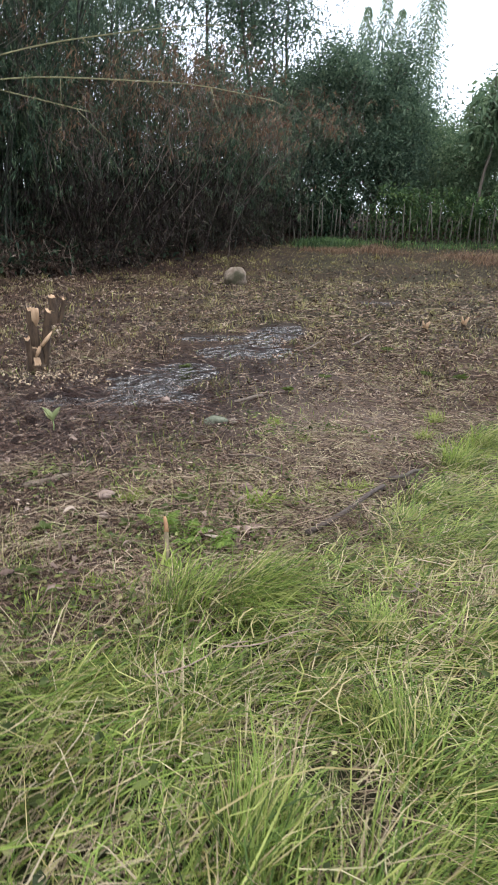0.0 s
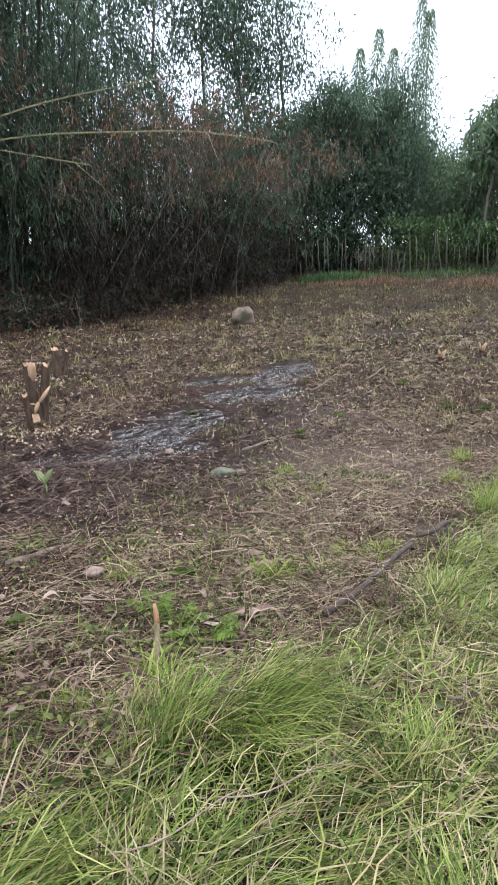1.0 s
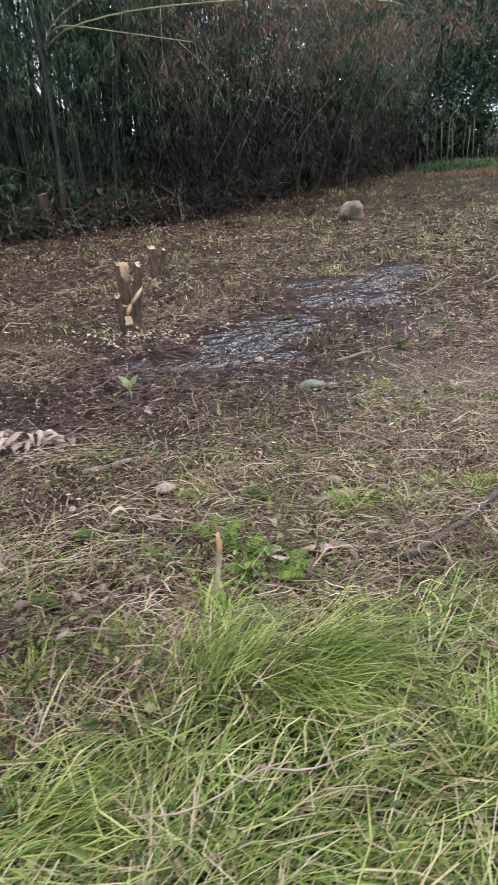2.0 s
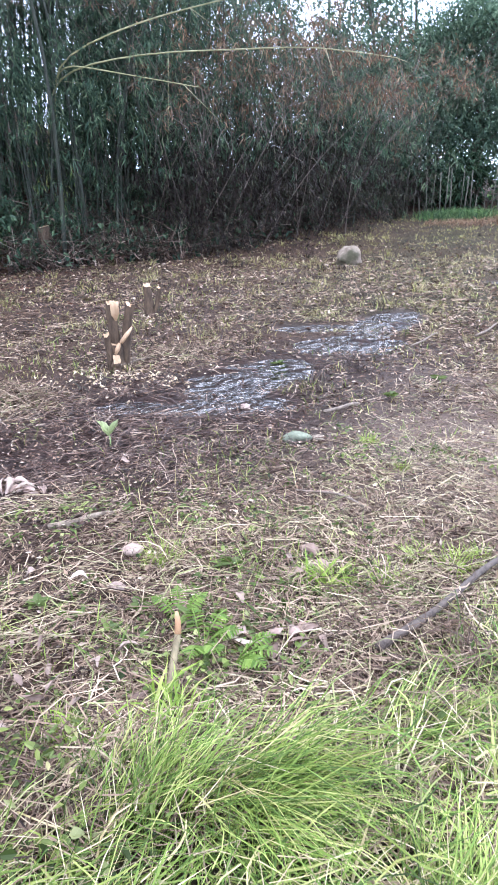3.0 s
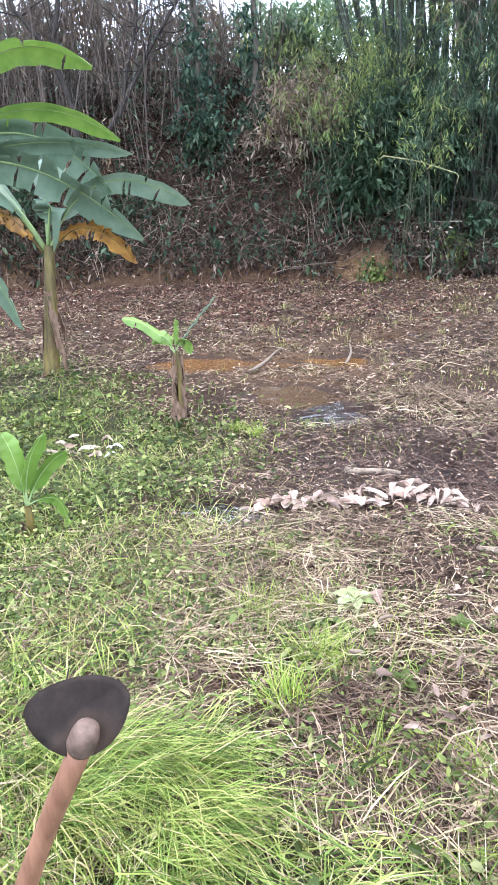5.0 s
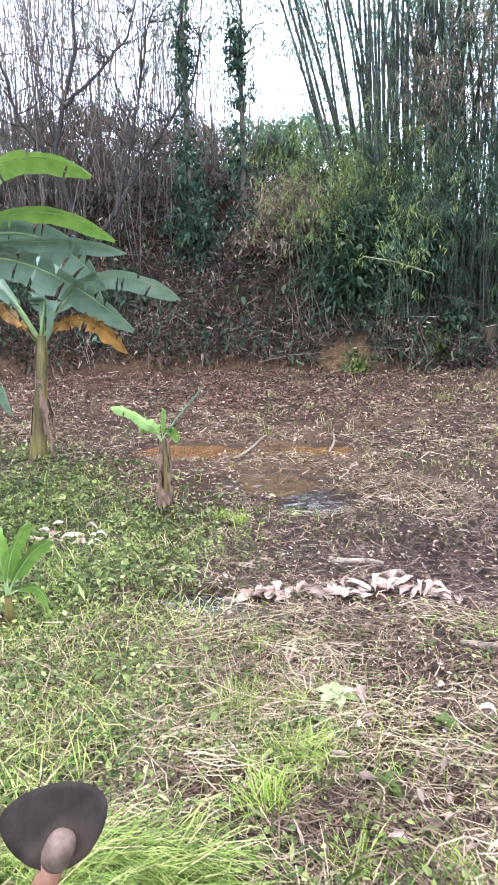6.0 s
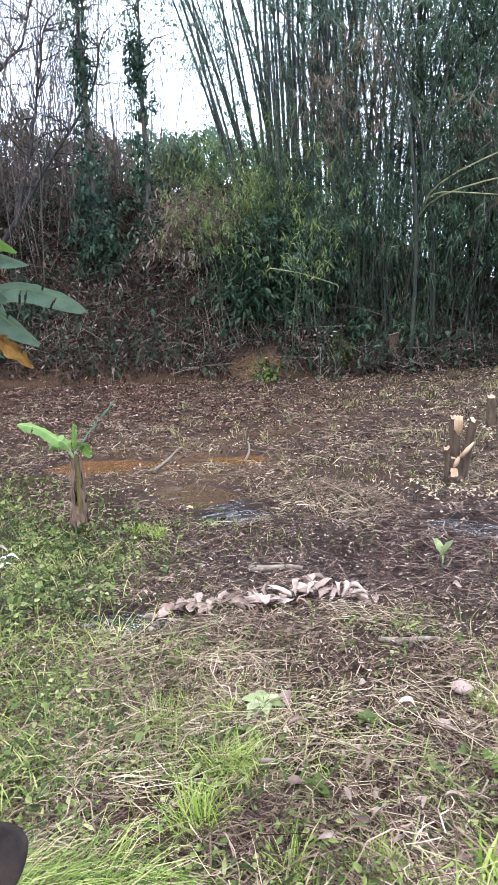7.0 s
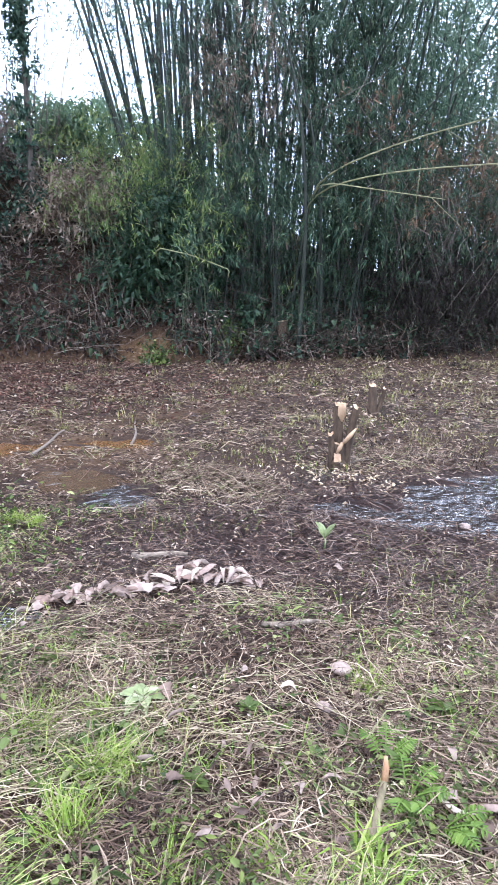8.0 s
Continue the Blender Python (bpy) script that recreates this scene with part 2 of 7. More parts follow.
M_CULM_DRY = grained("bamboo_culm_dry", (0.065, 0.052, 0.043), (0.19, 0.15, 0.12), 6, (1, 1, 0.3), 0.7, 0.2)
M_POLE = grained("bamboo_pole", (0.15, 0.15, 0.06), (0.36, 0.34, 0.17), 6, (1, 1, 1), 0.45, 0.2)
M_BARK = grained("tree_bark", (0.045, 0.038, 0.03), (0.16, 0.135, 0.105), 14, (1, 1, 0.25), 0.9, 0.8)
M_STUMPBARK = grained("stump_bark", (0.025, 0.016, 0.01), (0.12, 0.078, 0.045), 18, (1, 1, 0.3), 0.9, 0.9)
M_CUTWOOD = grained("fresh_cut_wood", (0.3, 0.18, 0.095), (0.54, 0.38, 0.23), 25, (1, 1, 0.2), 0.75, 0.4)
M_STONE = grained("grey_stone", (0.13, 0.103, 0.078), (0.38, 0.31, 0.24), 7, (1, 1, 1), 0.95, 1.0, (0.085, 0.08, 0.05), distance=0.06, shine=0.15)
M_PINKSTONE = grained("pinkish_stone", (0.2, 0.145, 0.118), (0.4, 0.31, 0.255), 22, (1, 1, 1), 0.9, 0.6, shine=0.15)
M_GREENSTONE = grained("mossy_stone", (0.085, 0.095, 0.066), (0.215, 0.23, 0.165), 20, (1, 1, 1), 0.9, 0.5, shine=0.15)
M_STICK = grained("weathered_stick", (0.07, 0.052, 0.038), (0.24, 0.19, 0.145), 30, (1, 1, 1), 0.85, 0.7)
M_BRANCH = grained("dark_branch", (0.035, 0.026, 0.021), (0.13, 0.1, 0.08), 30, (1, 1, 1), 0.85, 0.7)
M_POST = grained("bleached_fence_post", (0.05, 0.048, 0.038), (0.14, 0.13, 0.1), 10, (1, 1, 0.3), 0.85, 0.4)
M_HANDLE = grained("hoe_handle_wood", (0.12, 0.05, 0.03), (0.32, 0.16, 0.1), 26, (1, 1, 0.2), 0.55, 0.3)
M_IRON = grained("dark_iron", (0.008, 0.006, 0.005), (0.03, 0.022, 0.018), 18, (1, 1, 1), 0.8, 0.5, (0.04, 0.027, 0.02), 0.0, shine=0.15)
M_SOCKET = grained("worn_iron_socket", (0.05, 0.034, 0.026), (0.17, 0.115, 0.09), 25, (1, 1, 1), 0.7, 0.5, shine=0.2)
M_BANSTEM = grained("banana_stem", (0.022, 0.015, 0.007), (0.19, 0.145, 0.035), 6, (3, 3, 0.4), 0.55, 0.3, (0.1, 0.04, 0.025))
M_BANDRY = grained("dry_banana_sheath", (0.07, 0.042, 0.028), (0.26, 0.165, 0.105), 12, (2, 2, 0.4), 0.8, 0.5)
M_WHITE = grained("white_plastic", (0.6, 0.6, 0.6), (0.8, 0.8, 0.8), 10, (1, 1, 1), 0.5, 0.2)


def banana_leaf(name, a, c, rib):
    def build(n, l, b, out):
        tc = n.new("ShaderNodeUVMap")
        sx = n.new("ShaderNodeSeparateXYZ")
        l.new(tc.outputs["UV"], sx.inputs["Vector"])
        wv = n.new("ShaderNodeMath")
        wv.operation = "SINE"
        ml = n.new("ShaderNodeMath")
        ml.operation = "MULTIPLY"
        ml.inputs[1].default_value = 260
        l.new(sx.outputs["X"], ml.inputs[0])
        l.new(ml.outputs[0], wv.inputs[0])
        t = noise_tex(n, l, 5, 5)
        r = ramp(n, [(0.3, a), (0.7, c)])
        l.new(t.outputs["Fac"], r.inputs["Fac"])
        mid = n.new("ShaderNodeMath")
        mid.operation = "LESS_THAN"
        ab = n.new("ShaderNodeMath")
        ab.operation = "ABSOLUTE"
        l.new(sx.outputs["Y"], ab.inputs[0])
        mid.inputs[1].default_value = 0.035
        l.new(ab.outputs[0], mid.inputs[0])
        col = mixed(n, l, mid.outputs[0], r.outputs["Color"], rib)
        l.new(col, b.inputs["Base Color"])
        b.inputs["Roughness"].default_value = 0.38
        bumped(n, l, b, wv.outputs[0], 0.12, 0.003)
        tr, ms = n.new("ShaderNodeBsdfTranslucent"), n.new("ShaderNodeMixShader")
        ms.inputs[0].default_value = 0.25
        l.new(col, tr.inputs["Color"])
        l.new(b.outputs[0], ms.inputs[1])
        l.new(tr.outputs[0], ms.inputs[2])
        l.new(ms.outputs[0], out.inputs["Surface"])
    return material(name, build)


M_BANANA = banana_leaf("banana_leaf", (0.11, 0.175, 0.115), (0.2, 0.275, 0.195), (0.28, 0.35, 0.2))
M_BANANA_BRIGHT = banana_leaf("banana_leaf_young", (0.1, 0.19, 0.03), (0.2, 0.31, 0.06), (0.36, 0.45, 0.14))
M_BANANA_BROWN = banana_leaf("banana_leaf_withered", (0.17, 0.08, 0.025), (0.5, 0.27, 0.06), (0.4, 0.28, 0.1))
M_PALEWOOD = grained("bleached_wood", (0.1, 0.076, 0.056), (0.31, 0.25, 0.19), 30, (1, 1, 1), 0.9, 0.8, shine=0.15)
M_PALELEAF = leafy("wilted_pale_leaf", [(0.0, (0.27, 0.32, 0.13)), (1.0, (0.42, 0.45, 0.25))], 0.6, 0.2, 0.6, 14.0, single=True)

# ---- building helpers ----
rng = np.random.default_rng(7)


def rows_of(*cols):
    return np.stack(np.broadcast_arrays(*cols), -1).astype(float)


def mesh_of(name, verts, faces, mat, smooth=False):
    me = bpy.data.meshes.new(name)
    me.from_pydata(np.asarray(verts, float).tolist(), [], [list(f) for f in faces])
    me.materials.append(mat)
    if smooth:
        me.polygons.foreach_set("use_smooth", [True] * len(me.polygons))
    me.update()
    return me


def thing(name, at, label, category, group="", kind=""):
    ob = new(name)
    ob.empty_display_size = 0.1
    ob.location = at
    return tagged(ob, label, category, group, kind)


def part(name, vf, mat, parent, label="", smooth=True, kind=""):
    ob = new(name, mesh_of(name, vf[0], vf[1], mat, smooth))
    ob.parent = parent
    return tagged(ob, label, kind=kind)


def solid(name, vf, mat, at, label, category, group="", kind="", smooth=True):
    ob = new(name, mesh_of(name, vf[0], vf[1], mat, smooth))
    ob.location = at
    return tagged(ob, label, category, group, kind)


def joined(*pieces):
    verts, faces, n = [], [], 0
    for v, f in pieces:
        verts.append(np.asarray(v, float))
        faces += [tuple(int(i) + n for i in q) for q in f]
        n += len(v)
    return np.concatenate(verts), faces


def tube(path, radii, sides=7, cap=True):
    """A tapering tube along a path."""
    path = np.asarray(path, float)
    radii = np.broadcast_to(np.asarray(radii, float), len(path))
    tang = np.gradient(path, axis=0)
    tang /= np.linalg.norm(tang, axis=1)[:, None] + 1e-9
    ref = np.array([0.31, 0.95, 0.05]) if abs(tang[0][2]) > 0.7 else np.array([0, 0, 1.0])
    a = np.cross(tang, ref)
    a /= np.linalg.norm(a, axis=1)[:, None] + 1e-9
    b = np.cross(tang, a)
    th = np.arange(sides) * 2 * np.pi / sides
    v = path[:, None] + radii[:, None, None] * (np.cos(th)[None, :, None] * a[:, None] + np.sin(th)[None, :, None] * b[:, None])
    k = len(path)
    f = [(i * sides + j, i * sides + (j + 1) % sides, (i + 1) * sides + (j + 1) % sides, (i + 1) * sides + j) for i in range(k - 1) for j in range(sides)]
    if cap:
        f += [tuple(range(sides))[::-1], tuple((k - 1) * sides + j for j in range(sides))]
    return v.reshape(-1, 3), f


def blades(p, heading, length, width, lean0, lean1):
    """Grass blades: a bent, tapering strip each. heading: the way it bends; leans from the upright in radians."""
    n = len(p)
    bx = rows_of(np.cos(heading), np.sin(heading), 0 * heading)
    side = rows_of(-np.sin(heading), np.cos(heading), 0 * heading)
    spin = rng.normal(0, 0.5, n)[:, None]
    side = side * np.cos(spin) + np.array([0, 0, 1.0]) * np.sin(spin) * 0.5
    pts, at = [p], p.astype(float)
    for k in range(3):
        a = (lean0 + (lean1 - lean0) * k / 2)[:, None]
        at = at + length[:, None] / 3 * (np.sin(a) * bx + np.cos(a) * np.array([0, 0, 1.0]))
        pts.append(at)
    w = width[:, None] / 2
    v = np.stack([pts[0] - side * w * 0.8, pts[0] + side * w * 0.8, pts[1] - side * w, pts[1] + side * w, pts[2] - side * w * 0.7, pts[2] + side * w * 0.7, pts[3]], 1)
    base = (np.arange(n) * 7)[:, None]
    q = np.concatenate([base + [0, 1, 3, 2], base + [2, 3, 5, 4]]).tolist()
    return v.reshape(-1, 3), q + (base + [4, 5, 6]).tolist()


def straws(p, heading, pitch, length, width, bow, pieces=2):
    """Straws lying about: a bowed strip in a few pieces each."""
    n = len(p)
    d = rows_of(np.cos(heading) * np.cos(pitch), np.sin(heading) * np.cos(pitch), np.sin(pitch))
    s = rows_of(-np.sin(heading), np.cos(heading), 0 * heading)
    roll = rng.normal(0, 0.6, n)[:, None]
    w = (s * np.cos(roll) + np.array([0, 0, 1.0]) * np.sin(roll)) * width[:, None] / 2
    e = d * length[:, None] / 2
    curve = s * bow[:, None] + np.array([0, 0, 1.0]) * np.abs(bow)[:, None] * 0.4
    ring = []
    for k in np.linspace(-1, 1, pieces + 1):
        at = p + e * k + curve * (1 - k * k)
        ring += [at - w * (0.85 - 0.15 * k), at + w * (0.85 - 0.15 * k)]
    m = 2 * pieces + 2
    base = (np.arange(n) * m)[:, None]
    return np.stack(ring, 1).reshape(-1, 3), np.concatenate([base + [2 * i, 2 * i + 1, 2 * i + 3, 2 * i + 2] for i in range(pieces)]).tolist()


def leaves(p, d, length, width, droop=0.25):
    """Pointed leaves from p along d, folded a little along the middle: four points each."""
    n = len(p)
    d = d / (np.linalg.norm(d, axis=1)[:, None] + 1e-9)
    s = np.cross(d, rng.normal(0, 1, (n, 3)) * 0.8 + np.array([0, 0, 1.0]))
    s /= np.linalg.norm(s, axis=1)[:, None] + 1e-9
    up = np.cross(s, d)
    L, W = length[:, None], width[:, None] / 2
    mid = p + d * L * 0.42
    v = np.stack([p, mid - s * W + up * W * 0.3, p + d * L - np.array([0, 0, 1.0]) * L * droop, mid + s * W + up * W * 0.3], 1)
    base = (np.arange(n) * 4)[:, None]
    return v.reshape(-1, 3), (base + [0, 1, 2, 3]).tolist()


def broad(p, d, length, width, droop=0.3):
    """Broad leaves with a folded middle: six points each."""
    n = len(p)
    d = d / (np.linalg.norm(d, axis=1)[:, None] + 1e-9)
    s = np.cross(d, rng.normal(0, 0.5, (n, 3)) + np.array([0, 0, 1.0]))
    s /= np.linalg.norm(s, axis=1)[:, None] + 1e-9
    up = np.cross(s, d)
    L, W, z = length[:, None], width[:, None] / 2, np.array([0, 0, 1.0])
    a, c = p + d * L * 0.3, p + d * L * 0.7 - z * L * droop * 0.5
    v = np.stack([p, a - s * W + up * W * 0.25, c - s * W * 0.75 + up * W * 0.2, p + d * L - z * L * droop, c + s * W * 0.75 + up * W * 0.2, a + s * W + up * W * 0.25], 1)
    base = (np.arange(n) * 6)[:, None]
    return v.reshape(-1, 3), np.concatenate([base + [0, 1, 2, 3], base + [0, 3, 4, 5]]).tolist()


def lump(radius, seed, detail=2, squash=(1, 1, 1), rough=0.18):
    """A worn stone."""
    bm = bmesh.new()
    bmesh.ops.create_icosphere(bm, subdivisions=detail, radius=1)
    off = Vector((seed * 3.1, seed * 1.7, seed))
    for v in bm.verts:
        k = 1 + rough * noise.noise(v.co * 1.3 + off) * 2 + rough * 0.5 * noise.noise(v.co * 3.1 + off)
        v.co = Vector((v.co.x * squash[0], v.co.y * squash[1], v.co.z * squash[2])) * radius * k
    bm.verts.index_update()
    out = np.array([v.co[:] for v in bm.verts]), [tuple(v.index for v in f.verts) for f in bm.faces]
    bm.free()
    return out


def ball_dirs(n):
    d = rng.normal(0, 1, (n, 3))
    return d / np.linalg.norm(d, axis=1)[:, None]


# ---- the lie of the land ----
STAND = (0.7, 1.4)
# the foot of the bank: the way round in degrees and its distance
FOOT_AZ = np.array([-180, -90, -45, -20, -5, 5, 10, 15, 20, 27, 34, 42, 50, 60, 70, 79, 90, 130, 180])
FOOT_D = np.array([45, 40, 32, 28, 27, 26.5, 25, 22, 19.5, 17.8, 17.4, 16.3, 15.9, 16.5, 17, 17.6, 18.5, 26, 45])
POOLS = [(-0.5, 10.4, 0.4, 0.95, -10, 0), (-0.75, 9.0, 0.65, 0.5, 30, 0), (-1.35, 7.4, 0.5, 0.8, -20, 0), (-1.3, 6.4, 0.6, 0.35, 20, 0), (-1.95, 6.1, 0.4, 0.2, 10, 0), (-1.45, 9.9, 0.5, 0.3, 10, 0), (1.2, 14.3, 0.5, 0.22, 10, 0),
         (-3.9, 5.02, 0.36, 0.42, 10, 3), (-4.7, 5.05, 0.5, 0.42, 35, 2), (-6.6, 5.0, 0.4, 0.75, -35, 1), (-5.6, 6.2, 0.26, 0.6, -30, 1), (-6.3, 7.7, 0.25, 0.9, -5, 2), (-2.4, 3.05, 0.34, 0.16, 40, 0)]


def wavy(x, y, scale, seed):
    r = np.random.default_rng(seed)
    out = 0
    for k in range(6):
        a, f = r.uniform(0, 6.28), scale * r.uniform(0.6, 1.7)
        out = out + np.sin((x * np.cos(a) + y * np.sin(a)) * f + r.uniform(0, 6.28))
    return out / 6


def behind_foot(x, y):
    """Metres behind the foot of the bank (minus: in front of it), and the way round from the standing place in degrees."""
    x, y = np.asarray(x, float), np.asarray(y, float)
    az = np.degrees(np.arctan2(STAND[0] - x, y - STAND[1]))
    return np.hypot(x - STAND[0], y - STAND[1]) - np.interp(az, FOOT_AZ, FOOT_D), az


def from_foot(az, back):
    """The distance from the standing place of what lies so far behind the foot of the bank."""
    return float(np.interp(az, FOOT_AZ, FOOT_D)) + back


def pool_depth(x, y):
    deep = 0 * np.asarray(x, float)
    for cx, cy, rx, ry, rot, _ in POOLS:
        c, s = np.cos(radians(rot)), np.sin(radians(rot))
        u, v = ((x - cx) * c + (y - cy) * s) / rx, (-(x - cx) * s + (y - cy) * c) / ry
        deep = np.maximum(deep, np.clip(1.35 - np.hypot(u, v), 0, 0.6) / 0.6)
    return deep


def base_height(x, y):
    d = np.hypot(x - STAND[0], y - STAND[1])
    return np.interp(d, [0, 1, 2, 3, 4.5, 7, 10, 17, 22, 26, 60, 500], [0.2, 0.2, 0.14, 0.03, -0.06, -0.05, 0, 0.2, 0.75, 1.0, 1.5, 2.0])


def plain_height(x, y):
    d = np.hypot(x - STAND[0], y - STAND[1])
    return base_height(x, y) + 0.03 * wavy(x, y, 2.2, 1) * np.clip(d / 3, 0.3, 1.5)


def height(x, y):
    x, y = np.asarray(x, float), np.asarray(y, float)
    h = plain_height(x, y) + 0.016 * wavy(x, y, 9, 2) + 0.009 * wavy(x, y, 23, 3)
    deep = pool_depth(x, y)
    h = h - 0.068 * deep + deep * (0.075 * wavy(x, y, 8, 8) + 0.04 * wavy(x, y, 21, 9))
    s, az = behind_foot(x, y)
    k = np.interp(az, [-60, 0, 10, 30, 38, 46, 90], [0.15, 0.15, 0.2, 0.3, 0.6, 1, 1])
    rise = np.interp(s + 0.25 * wavy(x, y, 1.5, 4), [-0.1, 0.0, 0.3, 1.2, 4.5, 8, 14, 25, 60, 200], [0, 0, 0.45, 1.2, 4.5, 5.3, 6.2, 7.4, 9, 10])
    return h + k * rise * (1 + 0.2 * wavy(x, y, 1.1, 5)) + 0.12 * np.clip(s, 0, 2) * wavy(x, y, 4.5, 6) + 0.1 * np.clip(1 - np.abs(s - 0.4) / 0.5, 0, 1) * wavy(x, y, 13, 7)


def hz(x, y):
    return float(height(np.array([x]), np.array([y]))[0])


def polar(az, dist):
    """A place from the standing place: degrees to the left of +y, metres."""
    return STAND[0] - np.sin(np.radians(az)) * dist, STAND[1] + np.cos(np.radians(az)) * dist


GRASS_X = np.array([-9, -3, -1.3, -0.9, -0.5, 0.0, 0.35, 0.6, 0.9, 1.5, 2.0, 3.0, 6, 30])
GRASS_Y = np.array([-3, 0.0, 1.58, 1.84, 2.08, 2.46, 2.72, 3.05, 3.7, 5.0, 6.2, 8.0, 11.5, 25])
WEED_X = np.array([-30, -12, -7.6, -5.4, -4.2, -3.6, -2.9, -2.2, -1.5, -1.2])
WEED_Y = np.array([-4, 1.5, 3.5, 4.0, 3.9, 3.9, 3.1, 2.75, 2.5, 2.0])


def wetness(x, y):
    """How wet and bare the mud is, 0 to 1."""
    u, v = (x + 1.7) * 0.87 - (y - 6.2) * 0.5, (x + 1.7) * 0.5 + (y - 6.2) * 0.87
    w = np.clip(1.5 - np.hypot(u / 1.55, v / 3.2) + 0.3 * wavy(x, y, 2.6, 21), 0, 1)
    back = 0.4 * np.clip(1.4 - np.hypot((x + 5) / 3.8, (y - 10.5) / 4.5) + 0.25 * wavy(x, y, 2.2, 23), 0, 1)
    return np.clip(np.maximum(np.maximum(w, back), pool_depth(x, y)), 0, 1)


def in_grass(x, y):
    """Metres inside the long grass, up to its wavering edge."""
    return np.interp(x, GRASS_X, GRASS_Y) - y + 0.22 * wavy(x, y, 3.1, 11)


BARE = ((-0.42, 2.93, 0.11), (-0.62, 2.86, 0.1), (-0.72, 3.12, 0.08), (-2.3, 2.85, 0.2), (-4.42, 2.72, 0.32), (-1.0, 4.5, 0.22), (-1.9, 4.7, 0.2), (0.7, 6.4, 0.5), (-0.95, 2.2, 0.09), (-2.6, 5.3, 0.25), (-3.3, 7.6, 0.4))


def bare_mud(x, y):
    """How far the ground is trodden bare, 0 to 1."""
    out = 0 * np.asarray(x, float)
    for cx, cy, r in BARE:
        out = np.maximum(out, np.clip(1.6 - np.hypot(x - cx, y - cy) / r + 0.5 * wavy(x, y, 9, 25), 0, 1))
    return out


def in_weeds(x, y):
    return np.where(x < -1.1, np.interp(x, WEED_X, WEED_Y) - y + 0.3 * wavy(x, y, 2.6, 12), -1)


def build_ground():
    az = np.radians(np.concatenate([np.arange(-25, 95, 0.65), np.arange(95, 335, 5)]))
    r = np.concatenate([[0.05], np.geomspace(0.3, 20, 270), np.geomspace(20.6, 700, 55)])
    A, R = np.meshgrid(az, r)
    x, y = STAND[0] - np.sin(A) * R, STAND[1] + np.cos(A) * R
    z = height(x, y)
    k, n = len(r), len(az)
    i, j = np.meshgrid(np.arange(k - 1), np.arange(n), indexing="ij")
    q = np.stack([i * n + j, (i + 1) * n + j, (i + 1) * n + (j + 1) % n, i * n + (j + 1) % n], -1).reshape(-1, 4)
    me = mesh_of("ground", np.stack([x, y, z], -1).reshape(-1, 3), q.tolist() + [list(range(n))], M_GROUND, True)
    x, y = x.ravel(), y.ravel()
    s, az_d = behind_foot(x, y)
    wet = wetness(x, y) * np.clip(y / 3, 0, 1)
    far_green = np.clip((y - 9) / 4, 0, 0.55) * (s < 0) * np.clip((x + 4) / 3, 0, 1)
    green = np.clip(np.maximum(np.maximum(in_grass(x, y) * 2, in_weeds(x, y) * 1.5), far_green + 0.3 * wavy(x, y, 2, 22) * (far_green > 0.05)), 0, 0.9)
    orange = np.clip(1.3 - np.hypot((x + 5.8) / 1.9, (y - 5.8) / 1.0), 0, 1) + np.clip(1.2 - np.hypot((x + 6.4) / 0.7, (y - 8) / 2.0), 0, 1)
    cut = np.clip(1 - np.abs(s - 0.25) / 0.5, 0, 1) * (az_d > 20)
    red = np.clip(np.maximum(orange * (0.45 + 0.35 * wavy(x, y, 5.0, 24)), cut * (0.45 + 0.55 * np.clip(1.6 - np.abs(az_d - 49.6) / 2, 0, 1))), 0, 1)
    dry = np.clip(1.25 - np.hypot((x - 0.75) / 1.1, (y - 5.9) / 2.0) + 0.4 * wavy(x, y, 3.0, 26), 0, 0.85) * (1 - wet)
    col = np.stack([wet * (s < 0), green, red, dry], -1)
    layer = me.color_attributes.new("zone", "FLOAT_COLOR", "POINT")
    layer.data.foreach_set("color", col.ravel())
    ob = new("ground", me)
    return tagged(ob, "muddy cleared ground with puddles below a steep clay bank", "ground", kind="structure")


build_ground()


def build_pools():
    """Shallow water that lies in the hollows, each pool its own sheet, cut by the mud that stands out of it."""
    step = 0.07
    gx, gy = np.meshgrid(np.arange(-8, 4, step), np.arange(2, 16, step), indexing="ij")
    near = []
    for cx, cy, rx, ry, rot, _ in POOLS:
        c, s = np.cos(radians(rot)), np.sin(radians(rot))
        near.append(np.hypot(((gx - cx) * c + (gy - cy) * s) / rx, (-(gx - cx) * s + (gy - cy) * c) / ry))
    near = np.array(near)
    owner, reach = near.argmin(0), near.min(0)
    level = plain_height(gx, gy) - 0.034
    m = gx.shape[1]
    for k, (cx, cy, rx, ry, rot, rusty) in enumerate(POOLS):
        ii, jj = np.nonzero((owner == k) & (reach < 1.3))
        keep = (ii < gx.shape[0] - 1) & (jj < m - 1)
        ii, jj = ii[keep], jj[keep]
        corner = np.stack([ii * m + jj, (ii + 1) * m + jj, (ii + 1) * m + jj + 1, ii * m + jj + 1], 1)
        used, faces = np.unique(corner, return_inverse=True)
        z = float(plain_height(cx, cy))
        verts = rows_of(gx.ravel()[used] - cx, gy.ravel()[used] - cy, level.ravel()[used] - z)
        ob = new("puddle", mesh_of("puddle", verts, faces.reshape(-1, 4).tolist(), (M_WATER, M_ORANGE, M_BROWN, M_STILL)[rusty], True))
        ob.location = (cx, cy, z)
        tagged(ob, "shallow rust-coloured puddle on clay" if rusty == 1 else "shallow murky brown puddle with straw in it" if rusty == 2 else "shallow dark puddle reflecting the sky", "puddle", "puddles", "structure")


build_pools()

